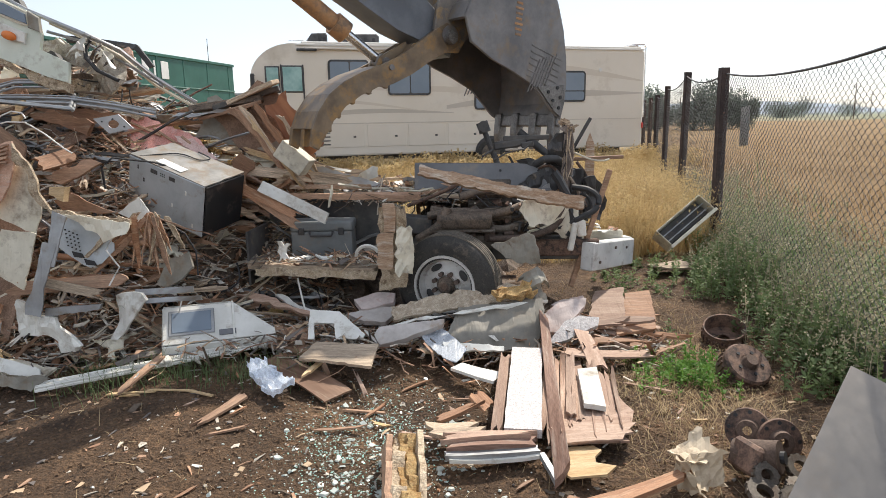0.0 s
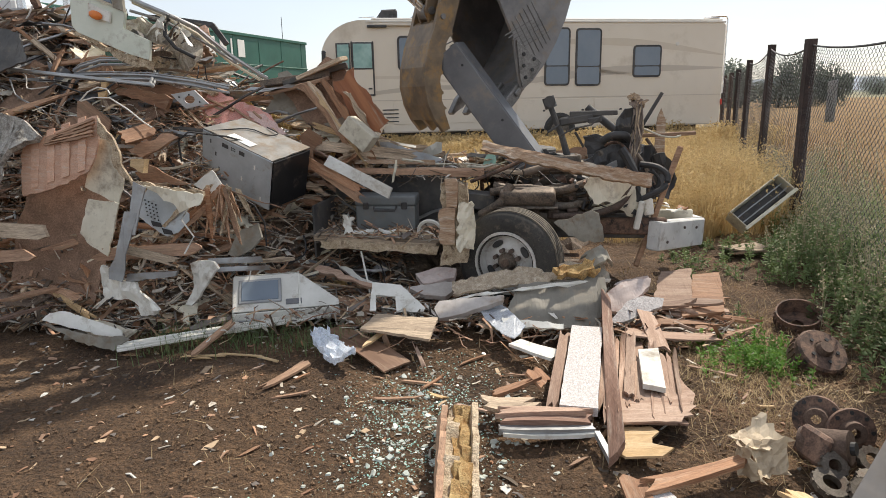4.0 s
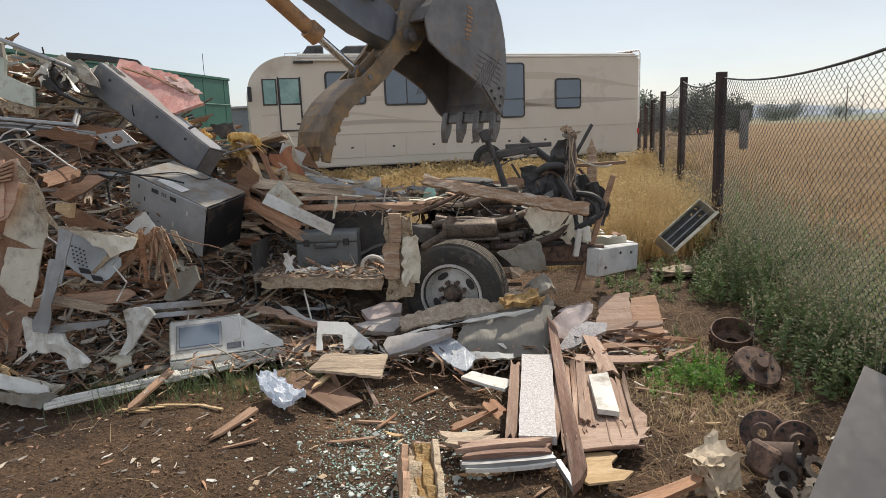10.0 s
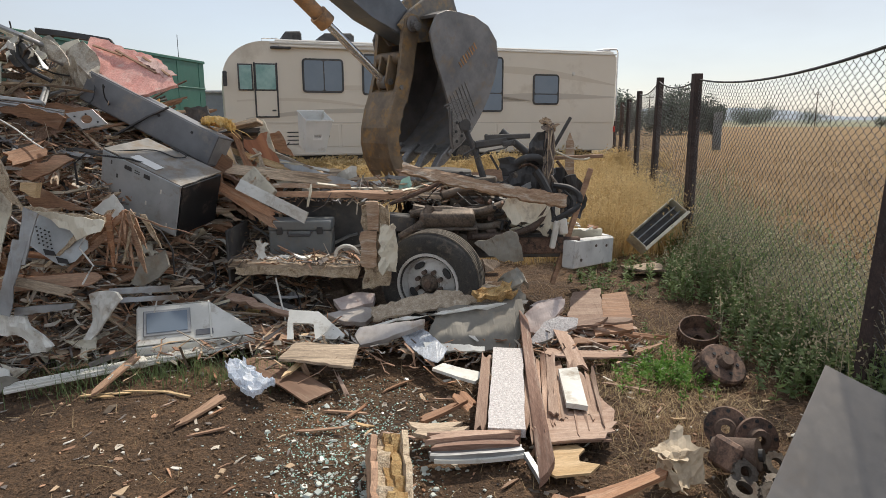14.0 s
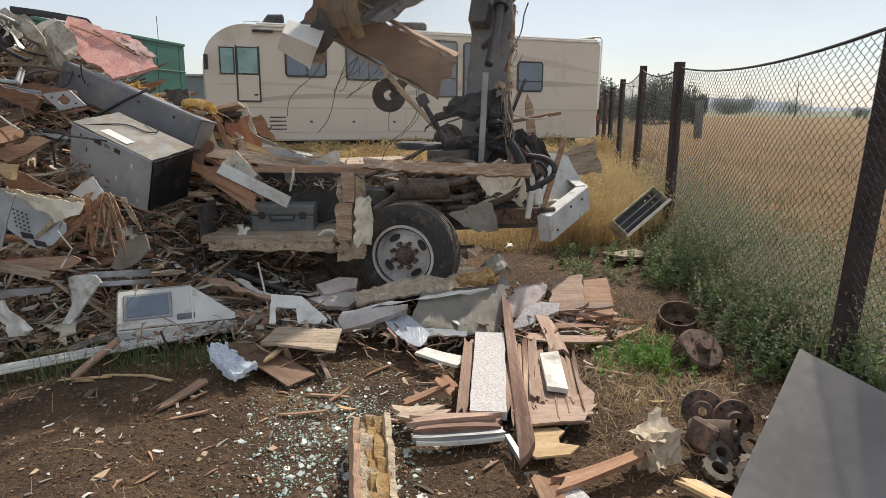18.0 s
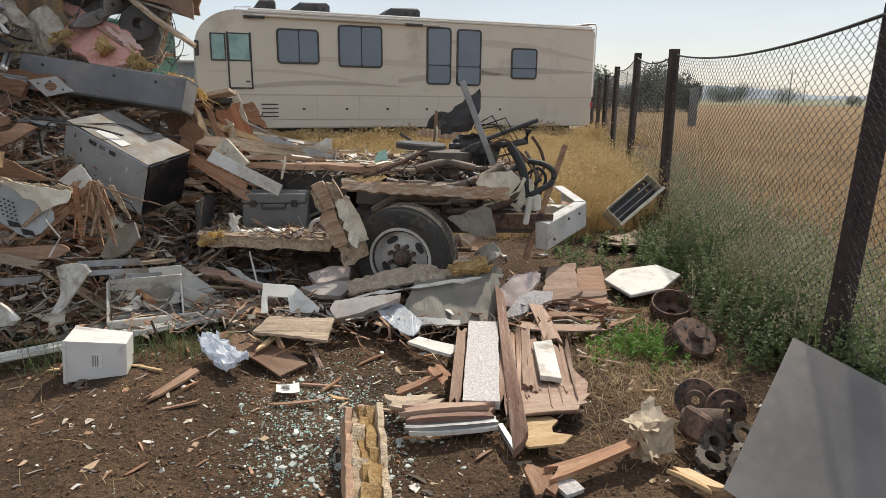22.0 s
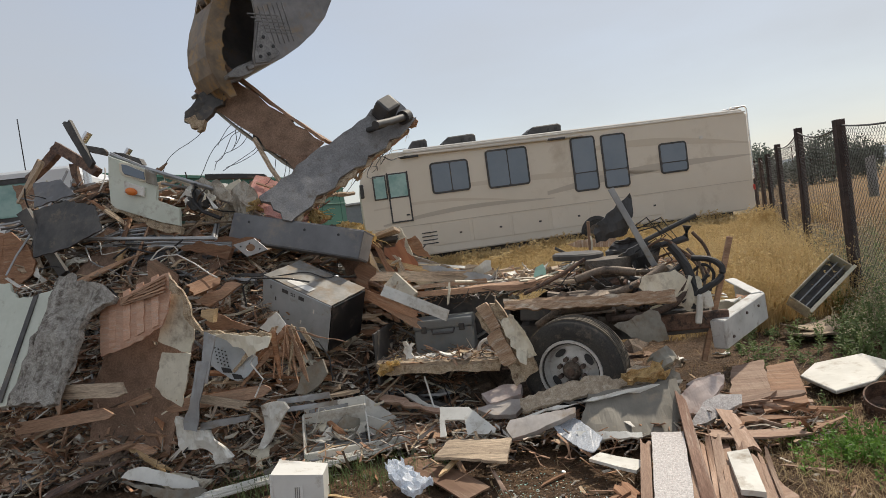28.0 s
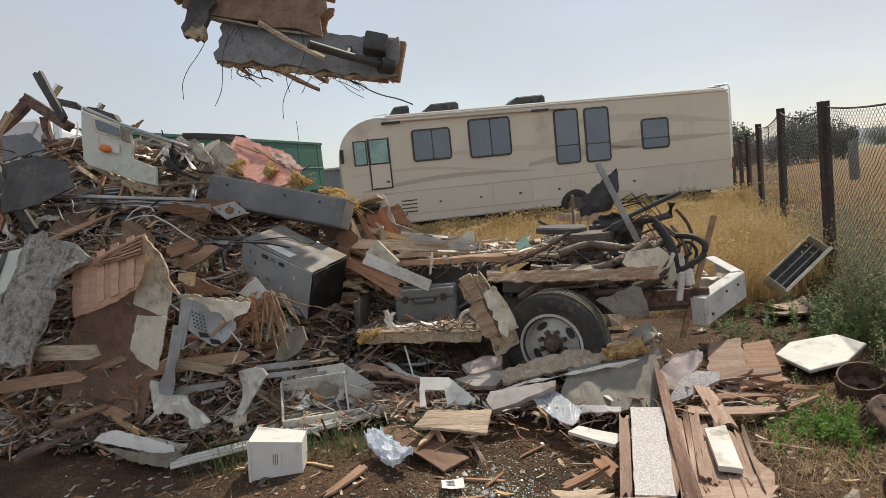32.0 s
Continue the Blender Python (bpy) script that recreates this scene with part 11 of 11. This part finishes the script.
ARM = [
    (0, -0.18, 6.20, 2.42, 37.4, 0, 29),
    (0.5, -0.22, 6.20, 2.30, 37.6, 0, 14),
    (1, -0.22, 6.20, 2.32, 37.6, 0, 2),
    (1.5, -0.20, 6.20, 2.39, 37.5, -3, -2),
    (2, -0.15, 6.20, 2.53, 37.3, -12, -8),
    (2.5, -0.10, 6.20, 2.68, 37.1, -18, -13),
    (3, -0.08, 6.20, 2.83, 37.0, -25, -18),
    (3.5, -0.20, 6.20, 2.96, 37.5, -32, -21),
    (5.5, -2.45, 6.10, 3.14, 48.3, -40, -21),
    (6, -2.53, 6.10, 3.26, 48.8, -40, -21),
    (6.5, -2.70, 6.10, 3.31, 49.9, -40, -21),
    (7, -2.76, 6.15, 3.32, 50.5, -36, -18),
    (7.5, -2.85, 6.25, 3.36, 51.7, -18, 2),
    (8, -2.80, 6.40, 3.40, 52.2, 0, 24),
    (8.5, -2.30, 6.50, 3.44, 49.5, 0, 30),
    (9, -1.62, 6.70, 3.10, 46.7, -1, 29),
    (9.5, -0.97, 6.90, 3.08, 44.4, -2, 24),
    (10, -0.63, 7.10, 2.65, 43.8, -4.5, 15),
    (10.5, -0.50, 7.30, 2.49, 44.2, -10, 9),
    (11, -0.43, 7.40, 2.42, 44.3, -18, 5),
    (12, -0.28, 7.40, 2.32, 43.6, -30, -10),
    (13, -0.29, 7.40, 2.40, 43.7, -37, -19),
    (14, -0.39, 7.40, 2.69, 44.1, -43, -21),
    (14.5, -0.36, 7.40, 2.72, 44.0, -46, -21),
    (16.5, -0.28, 6.40, 3.46, 38.9, -52, -20),
    (17, -0.26, 6.40, 3.70, 38.8, -53, -20),
    (18, -0.51, 6.40, 3.92, 39.7, -55, -20),
    (19, -0.76, 6.40, 4.09, 40.9, -55, -20),
    (20, -1.94, 6.40, 4.10, 46.8, -55, -20),
    (20.5, -2.36, 6.40, 3.94, 49.3, -55, -20),
    (21, -2.83, 6.40, 3.71, 52.4, -55, -20),
    (22, -3.08, 6.40, 3.71, 54.1, -58, -20),
    (23, -3.00, 6.30, 3.83, 53.0, -58, -20),
    (24, -2.92, 6.30, 4.04, 52.4, -60, -20),
    (24.6, -2.89, 6.20, 4.95, 51.7, -60, -20),
    (24.8, -3.07, 6.20, 5.40, 52.9, -60, -20),
    (25, -2.89, 6.20, 5.63, 51.7, -60, -20),
    (25.5, -2.93, 6.20, 5.82, 51.9, -60, -20),
    (27.5, -3.17, 6.20, 5.19, 53.6, -60, -20),
    (28, -3.13, 6.20, 4.85, 53.4, -60, -20),
    (28.5, -3.55, 6.20, 4.74, 56.4, -60, -20),
    (29, -3.55, 6.20, 4.77, 56.5, -60, -20),
    (30, -3.61, 6.20, 5.04, 56.9, -60, -20),
    (31, -3.27, 6.20, 5.30, 54.4, -60, -20),
    (32, -3.18, 6.20, 5.44, 53.7, -60, -20),
]

CHANNEL = [
    (0, (-0.33, 6.05, 1.16), (0.97, 6.05, 1.14), 0),
    (2, (-0.42, 6.05, 1.26), (0.78, 6.05, 1.13), 0),
    (2.5, (-0.54, 6.05, 1.25), (0.68, 6.05, 1.03), 0),
    (3, (-0.07, 6.00, 1.70), (0.88, 6.00, 1.22), 10),
    (3.5, (-0.22, 6.00, 1.86), (0.55, 6.00, 1.09), 20),
    (5.5, (-2.00, 5.95, 2.41), (-1.54, 5.80, 1.55), 20),
    (6, (-2.46, 5.95, 2.42), (-2.15, 5.75, 1.70), 20),
    (7, (-2.81, 5.95, 2.38), (-2.21, 5.70, 1.74), 15),
    (7.5, (-3.08, 5.90, 2.00), (-2.05, 5.60, 1.25), 10),
    (9, (-3.20, 5.95, 2.26), (-2.25, 5.60, 1.54), 10),
    (13, (-3.00, 5.95, 2.03), (-1.88, 5.60, 1.45), 10),
    (19, (-2.98, 5.90, 1.84), (-1.88, 5.60, 1.42), 10),
    (20, (-3.06, 5.90, 1.75), (-1.99, 5.60, 1.42), 5),
    (20.5, (-3.05, 5.80, 1.92), (-1.98, 5.60, 1.70), 0),
    (21.5, (-3.20, 5.70, 1.81), (-1.83, 5.55, 1.64), 0),
    (23, (-3.04, 5.70, 1.86), (-1.83, 5.55, 1.64), 0),
    (32, (-3.08, 5.70, 1.90), (-1.83, 5.55, 1.57), 0),
]

BEAM = [
    (0, (-0.27, 6.70, 1.00), (0.90, 6.70, 0.98), 80),
    (14, (-0.28, 6.70, 1.04), (0.89, 6.70, 1.00), 80),
    (14.5, (-0.27, 6.70, 1.20), (0.90, 6.70, 1.06), 80),
    (16.5, (-0.34, 6.40, 2.40), (0.48, 6.50, 2.06), 40),
    (17, (-0.62, 6.40, 2.44), (0.42, 6.50, 1.94), 40),
    (18, (-0.80, 6.40, 2.56), (0.11, 6.50, 2.07), 20),
    (19, (-1.09, 6.40, 2.67), (-0.14, 6.40, 2.04), 0),
    (19.5, (-1.52, 6.40, 2.74), (-0.64, 6.40, 2.16), 0),
    (20, (-2.29, 6.40, 2.69), (-1.31, 6.40, 2.21), 0),
    (20.5, (-2.45, 6.40, 2.82), (-1.54, 6.40, 2.24), 0),
    (21, (-2.87, 6.40, 2.77), (-2.02, 6.40, 2.36), 0),
    (22, (-2.99, 6.30, 2.87), (-2.17, 6.30, 2.60), 0),
    (23, (-3.07, 6.30, 2.90), (-2.20, 6.30, 2.68), 0),
    (24, (-2.93, 6.30, 3.06), (-2.06, 6.30, 2.80), 0),
    (24.6, (-2.80, 6.20, 3.75), (-1.84, 6.20, 3.14), 0),
    (24.8, (-2.98, 6.20, 4.17), (-1.87, 6.20, 3.43), 0),
    (25, (-2.99, 6.20, 4.40), (-1.84, 6.20, 3.56), 0),
    (25.3, (-2.90, 6.20, 4.47), (-1.79, 6.20, 3.60), 0),
    (27.5, (-3.28, 6.20, 3.96), (-2.26, 6.20, 3.08), 0),
    (27.8, (-3.36, 6.20, 3.88), (-2.38, 6.20, 2.88), 0),
    (28, (-3.38, 6.20, 3.44), (-2.46, 6.20, 2.57), 0),
    (28.3, (-3.58, 6.20, 3.25), (-2.50, 6.20, 2.37), 0),
    (28.6, (-3.82, 6.20, 3.43), (-2.54, 6.20, 2.58), 0),
    (29, (-4.06, 6.20, 3.62), (-2.60, 6.20, 2.77), 0),
    (29.6, (-4.03, 6.20, 3.70), (-2.84, 6.20, 2.93), 0),
    (30, (-3.98, 6.20, 3.72), (-2.78, 6.20, 3.10), 0),
    (30.3, (-3.87, 6.20, 3.79), (-2.56, 6.20, 3.19), 0),
    (30.6, (-3.55, 6.20, 3.77), (-2.42, 6.20, 3.24), 0),
    (31, (-3.14, 6.20, 3.80), (-2.11, 6.20, 3.46), 0),
    (32, (-3.18, 6.20, 3.83), (-2.14, 6.20, 3.52), 0),
]

SLAB = [
    (0, (-0.20, 6.50, 1.05), (1.01, 6.50, 1.03), -90),
    (14, (-0.16, 6.50, 1.07), (1.03, 6.50, 1.05), -90),
    (14.5, (-0.15, 6.50, 1.10), (1.04, 6.50, 1.08), -90),
    (16.5, (0.51, 6.40, 1.18), (0.75, 6.40, 2.11), -60),
    (17, (0.55, 6.40, 1.18), (0.73, 6.40, 2.37), -40),
    (18, (0.62, 6.40, 1.20), (0.70, 6.40, 2.48), -20),
    (19, (0.20, 6.30, 1.22), (0.09, 6.30, 2.69), 0),
    (19.5, (-0.36, 6.30, 1.27), (-0.32, 6.30, 2.71), 0),
    (20, (-1.38, 6.30, 1.12), (-1.08, 6.30, 2.56), 0),
    (20.5, (-1.56, 6.30, 1.82), (-1.27, 6.30, 3.11), 0),
    (21, (-1.91, 6.30, 1.90), (-1.64, 6.30, 3.13), 0),
    (21.5, (-2.23, 6.30, 1.97), (-1.99, 6.30, 3.15), 0),
    (22, (-2.46, 6.30, 2.25), (-2.11, 6.30, 3.39), 0),
    (23, (-2.42, 6.30, 2.42), (-1.99, 6.30, 3.52), 0),
    (24, (-2.18, 6.30, 2.53), (-1.71, 6.30, 3.59), 0),
    (24.6, (-1.93, 6.20, 2.92), (-1.41, 6.20, 3.90), 0),
    (24.8, (-1.80, 6.20, 3.14), (-1.30, 6.20, 4.14), 0),
    (25, (-1.80, 6.20, 3.27), (-1.14, 6.20, 4.16), 0),
    (25.3, (-1.85, 6.20, 3.06), (-1.05, 6.20, 4.14), 0),
    (25.5, (-1.91, 6.20, 3.09), (-1.06, 6.20, 4.13), 0),
    (27.5, (-2.25, 5.80, 2.68), (-1.64, 6.40, 3.50), 10),
    (27.8, (-2.33, 5.80, 2.40), (-1.66, 6.40, 3.15), 10),
    (28, (-2.43, 5.75, 2.20), (-1.73, 6.45, 2.78), 10),
    (28.3, (-2.50, 5.65, 2.16), (-1.90, 6.55, 2.70), -10),
    (28.6, (-2.65, 5.60, 2.66), (-1.83, 6.60, 2.71), -65),
    (29, (-2.94, 5.60, 2.94), (-2.00, 6.60, 2.93), -70),
    (29.3, (-3.01, 5.75, 2.75), (-1.95, 6.45, 3.15), -35),
    (29.6, (-3.16, 5.90, 2.84), (-1.84, 6.30, 2.95), -45),
    (30, (-3.42, 6.08, 3.04), (-1.68, 6.12, 2.89), -45),
    (30.3, (-3.42, 6.10, 3.10), (-1.55, 6.10, 2.87), -40),
    (30.6, (-3.25, 6.10, 3.02), (-1.26, 6.10, 2.99), -30),
    (31, (-2.99, 6.10, 3.38), (-1.07, 6.10, 3.15), -10),
    (32, (-3.18, 6.10, 3.40), (-1.19, 6.10, 2.95), 0),
]

BIN = [
    (0, -1.50, 6.60, 1.55, 20, -60, 20),
    (8, -1.42, 6.50, 1.36, 20, -60, 20),
    (9, -1.54, 6.40, 1.43, 20, -70, 20),
    (12.5, -1.40, 6.40, 1.34, 20, -50, 20),
    (13, -1.26, 6.30, 1.35, 20, -30, 20),
    (14, -1.18, 6.30, 1.44, 20, 0, 30),
    (14.5, -1.19, 6.30, 1.46, 20, 20, 30),
    (16.5, -1.24, 6.20, 1.85, 40, 0, 50),
    (17, -1.26, 6.20, 2.05, 60, -20, 60),
    (17.5, -1.21, 6.20, 2.11, 90, -30, 70),
    (18, -1.24, 6.20, 2.33, 120, -40, 80),
    (18.5, -1.33, 6.10, 2.28, 150, -50, 90),
    (19, -1.69, 5.70, 1.61, 180, -60, 80),
    (19.5, -1.43, 4.90, 0.63, 230, -75, 50),
    (20, -1.70, 4.05, 0.22, 290, -80, 25),
    (20.5, -1.73, 3.80, 0.14, 350, -84, 14),
    (21, -1.71, 3.78, 0.115, 360, -85.5, 12),
    (32, -1.71, 3.78, 0.115, 360, -85.5, 12),
]


def motions():
    walk(arm, [(t, pose(x, y, z, 0, 0, yaw)) for t, x, y, z, yaw, c, th in ARM])
    walk(bucket, [(t, pose(0, 0, 0, 0, -c, 0)) for t, x, y, z, yaw, c, th in ARM])
    walk(thumb, [(t, pose(0, 0, 0, 0, th, 0)) for t, x, y, z, yaw, c, th in ARM])
    foot = Vector((-2.45, 0, 1.07))
    ram_rows, rod_rows = [], []
    for t, x, y, z, yaw, c, th in ARM:
        lug = Euler((0, radians(th), 0)).to_matrix() @ Vector((-0.40, 0, -0.46))
        tilt = -math.degrees(math.atan2(lug.z - foot.z, lug.x - foot.x))
        ram_rows.append((t, pose(*foot, 0, tilt, 0)))
        rod_rows.append((t, pose(*lug, 0, tilt, 0)))
    walk(ram, ram_rows), walk(rod, rod_rows)
    walk(channel, [(t, between(a, b, 0) @ pose(0, 0, 0, -90 + r, 0, 0)) for t, a, b, r in CHANNEL])
    walk(beam, [(t, between(a, b, 0) @ pose(0, 0, 0, -90 + r, 0, 0)) for t, a, b, r in BEAM])
    for ob in (pulley, bracket):
        walk(ob, [(0, pose(0, 0, 0)), (21.8, pose(0, 0, 0)), (24.2, pose(-0.15, 0.06, 0.33)), (32, pose(-0.15, 0.06, 0.33))])
    walk(slab, [(t, between(a, b, 0, r)) for t, a, b, r in SLAB])
    walk(bin_, [(t, pose(x, y, z, a, b, c)) for t, x, y, z, a, b, c in BIN])
    walk(wreck, [(t, pose(dx, 5, dz, 0, r, 0)) for t, dx, dz, r in (
        (0, 0, 0, 0), (12, 0, 0, 0), (12.5, 0.04, 0.02, 0), (13, 0.01, 0.02, 0), (14, 0.03, 0.02, -0.5), (14.5, -0.10, -0.01, 0.5), (16.5, -0.04, 0.0, -0.5),
        (17, -0.04, 0.09, -1.5), (17.5, -0.02, 0.03, -0.5), (18, -0.02, 0.13, -2), (18.5, 0.02, 0.12, -2), (19, -0.04, 0.0, 0), (20, -0.10, 0.03, 0), (20.5, 0.02, 0.02, 0), (21, 0, 0.015, 0), (32, 0, 0.015, 0))])
    walk(oven, [(t, Matrix.Translation((dx, 0, dz)) @ OVEN_AT @ pose(0, 0, 0, 0, r, 0)) for t, dx, dz, r in (
        (0, 0.04, 0.04, -2), (5.5, 0.01, 0.03, -1), (6.5, 0, 0, 0), (12, 0, 0, 0), (13, 0.02, 0.04, 0), (14, 0.03, 0.04, 0), (14.5, -0.09, -0.02, 0), (17, -0.10, 0.06, 0), (18.5, -0.01, 0.11, 0), (19, -0.03, -0.07, 0), (20, -0.14, -0.02, 0), (20.5, 0.04, 0, 0), (21, 0, 0, 3), (32, 0, 0, 3))])
    walk(fender_post, [(t, pose(x, -0.06, 0.39, 0, r, 0)) for t, x, r in ((0, -0.47, 0), (14.5, -0.47, 0), (18, -0.47, 2), (19.5, -0.46, -8), (20, -0.43, -20), (20.5, -0.40, -24), (32, -0.40, -24))])
    walk(side_rail, [(t, pose(x, 0.12, z, 0, r, 0)) for t, x, z, r in ((0, 0.38, 1.16, 12), (14.5, 0.38, 1.16, 12), (17, 0.35, 1.12, 8), (18, 0.30, 1.07, 4), (19, 0.20, 0.99, 3), (20, 0.13, 0.93, 3), (32, 0.12, 0.91, 3))])
    walk(dash, [(t, pose(x, 1.0, z, 0, r, 0)) for t, x, z, r in ((0, 0.72, 0.96, 84), (14.5, 0.72, 0.96, 84), (16.5, 0.75, 1.20, 66), (17.5, 0.74, 1.36, 40), (18.5, 0.66, 1.50, 14), (19.5, 0.52, 1.72, 4), (20, 0.48, 1.77, 2), (20.5, 0.60, 1.60, 0), (21, 0.69, 1.47, 0), (22, 0.66, 1.42, 0), (32, 0.66, 1.42, 0))])
    walk(bumper, [(t, pose(1.17, 0.36, z, 0, 0, 53) @ pose(0, 0, 0, 0, p, 0)) for t, z, p in ((0, 0.54, 6), (14.5, 0.54, 6), (16.5, 0.52, -2), (17.5, 0.50, -9), (18.5, 0.51, -13), (19.5, 0.52, -16), (20, 0.52, -17), (21, 0.50, -10), (22, 0.49, -5.5), (32, 0.49, -5.5))])
    walk(front_stub, [(t, pose(x, y, z, 0, r, 0)) for t, x, y, z, r in ((0, 0.98, 0.8, 0.93, 0), (14.5, 0.98, 0.8, 0.93, 0), (16.5, 0.98, 0.85, 0.95, 4), (17.5, 0.95, 0.9, 0.98, 0), (18.3, 0.86, 1.0, 1.0, -14), (19, 0.72, 1.25, 0.98, -52), (19.6, 0.62, 1.5, 0.92, -84), (32, 0.62, 1.5, 0.90, -86))])
    walk(hexa, [(t, pose(x, y, z, a, b, c)) for t, x, y, z, a, b, c in (
        (0, 0.95, 6.4, 0.80, 0, 0, 0), (14.5, 0.95, 6.4, 0.80, 0, 0, 0), (16.5, 1.05, 6.3, 0.95, 30, 0, 10), (17, 1.15, 6.25, 1.0, 45, 10, 10), (18.5, 1.30, 6.2, 0.95, 60, 30, 10), (19, 1.34, 6.2, 0.80, 50, 50, 10),
        (19.5, 1.55, 6.0, 0.85, 40, 65, 15), (20, 1.80, 5.7, 0.62, 30, 60, 10), (20.5, 2.08, 5.42, 0.12, 4, -3, 4), (21, 2.08, 5.42, 0.10, 3, -2, 0), (32, 2.08, 5.42, 0.10, 3, -2, 0))])
    walk(flap, [(t, pose(x, y, z, a, b, c)) for t, x, y, z, a, b, c in (
        (0, 0.9, 6.6, 1.04, 0, 0, 0), (14.5, 0.9, 6.6, 1.04, 0, 0, 0), (16.5, 1.05, 6.5, 1.20, 20, 0, 0), (17.5, 1.3, 6.4, 1.20, 60, 10, 0), (18, 1.55, 6.4, 1.15, 70, -10, 0), (19, 1.44, 6.4, 1.22, 80, -10, 0),
        (19.5, 1.9, 6.7, 0.9, 60, 20, 0), (20, 2.35, 7.15, 0.25, 20, 10, 0), (20.3, 2.42, 7.26, 0.07, 2, 2, 0), (32, 2.42, 7.26, 0.07, 2, 2, 0))])
    walk(card, [(t, pose(x, y, z, a, b, c)) for t, x, y, z, a, b, c in (
        (0, -2.2, 6.6, 1.0, 0, 0, 0), (20, -2.2, 6.6, 1.0, 0, 0, 0), (20.5, -1.7, 5.4, 1.7, 60, 30, 0), (21, -1.1, 4.3, 0.9, 80, 60, 40), (21.4, -0.69, 3.46, 0.02, 4, 3, 12), (32, -0.69, 3.46, 0.02, 4, 3, 12))])
    hidden, later = RED_AT @ pose(0.3, 0.25, -0.75, 10, 0, 0), RED_AT @ pose(0.03, 0, -0.06, 0, 6, 0)
    walk(red_panel, [(0, hidden), (5.5, hidden), (7.0, RED_AT), (20, RED_AT), (21.5, later), (32, later)])
    up, pressed = pose(-1.55, 5.85, 1.55), pose(-1.66, 5.90, 1.22, -20, 10, 0)
    walk(cabinet, [(0, up), (3.5, up), (4.4, pose(-1.58, 5.86, 1.50, -4, 4, 0)), (5.4, pressed), (32, pressed)])
    for k, ob in enumerate(WOOL):
        m = ob.matrix_world.copy()
        under = Matrix.Translation((0.02, 0.15, -0.45)) @ m
        t0 = 4.0 if k < 5 else 18.6 if k == 5 else 20.0
        walk(ob, [(0, under), (t0, under), (t0 + 1.4, m), (32, m)])
    for ob in bpy.data.objects:
        if ob.parent is None and ob.name.split(".")[0] in ("coach_fascia", "frame_bar", "roof_hatch", "window_rail", "grey_card", "pale_scrap", "pale_post"):
            m, dx = ob.matrix_world.copy(), -0.55 if ob.name in ("window_rail", "pale_post") else -0.34
            pushed = Matrix.Translation((dx, 0, -0.05)) @ m
            walk(ob, [(0, m), (3.6, m), (5.6, Matrix.Translation((dx * 0.3, 0, 0)) @ m), (6.6, pushed), (32, pushed)])
    closed, off = pose(0, -0.205, 0.095, -50, 0, 0), pose(0.0, 0.20, 0.01, -12, 0, 3)
    walk(hood_cover, [(0, closed), (19.9, closed), (20.05, pose(0.08, -0.12, 0.28, 10, 6, 4)), (20.3, pose(0.05, 0.10, 0.30, 30, 4, 4)), (20.7, off), (32, off)])
    for (t0, a, b, t1), ob in zip(PUFFS, puffs):
        hang = (t1 - t0) * 0.45
        drift = Vector(b) + Vector((-0.25, -0.05, 0.12))
        walk(ob, [(0, pose(*a)), (t0, pose(*a)), (t0 + 0.9, pose(*b)), (t0 + 0.9 + hang, pose(*drift)), (t1, pose(*a)), (32, pose(*a))])
    rng = random.Random(404)
    for k, ob in enumerate(scraps):
        x, y, z = rng.uniform(-0.4, 1.0), rng.uniform(5.9, 6.7), rng.uniform(1.02, 1.12)
        t0 = rng.uniform(16.4, 20.0)
        ex, ey = x + rng.uniform(-1.4, 0.9), rng.uniform(4.7, 7.0)
        ez = max(ground_z(ex, ey) + 0.03, heap_z(ex, ey) - 0.02)
        top, q = rng.uniform(1.5, 2.4), [rng.uniform(-80, 80) for _ in range(3)]
        tilt = (rng.uniform(-12, 12), rng.uniform(-12, 12), rng.uniform(0, 90))
        walk(ob, [(0, pose(x, y, z, *tilt)), (t0, pose(x, y, z, *tilt)), (t0 + 0.45, pose(x * 0.5 + ex * 0.5, y * 0.5 + ey * 0.5, top, *q)), (t0 + 0.9, pose(ex, ey, ez, *tilt)), (32, pose(ex, ey, ez, *tilt))])


motions()
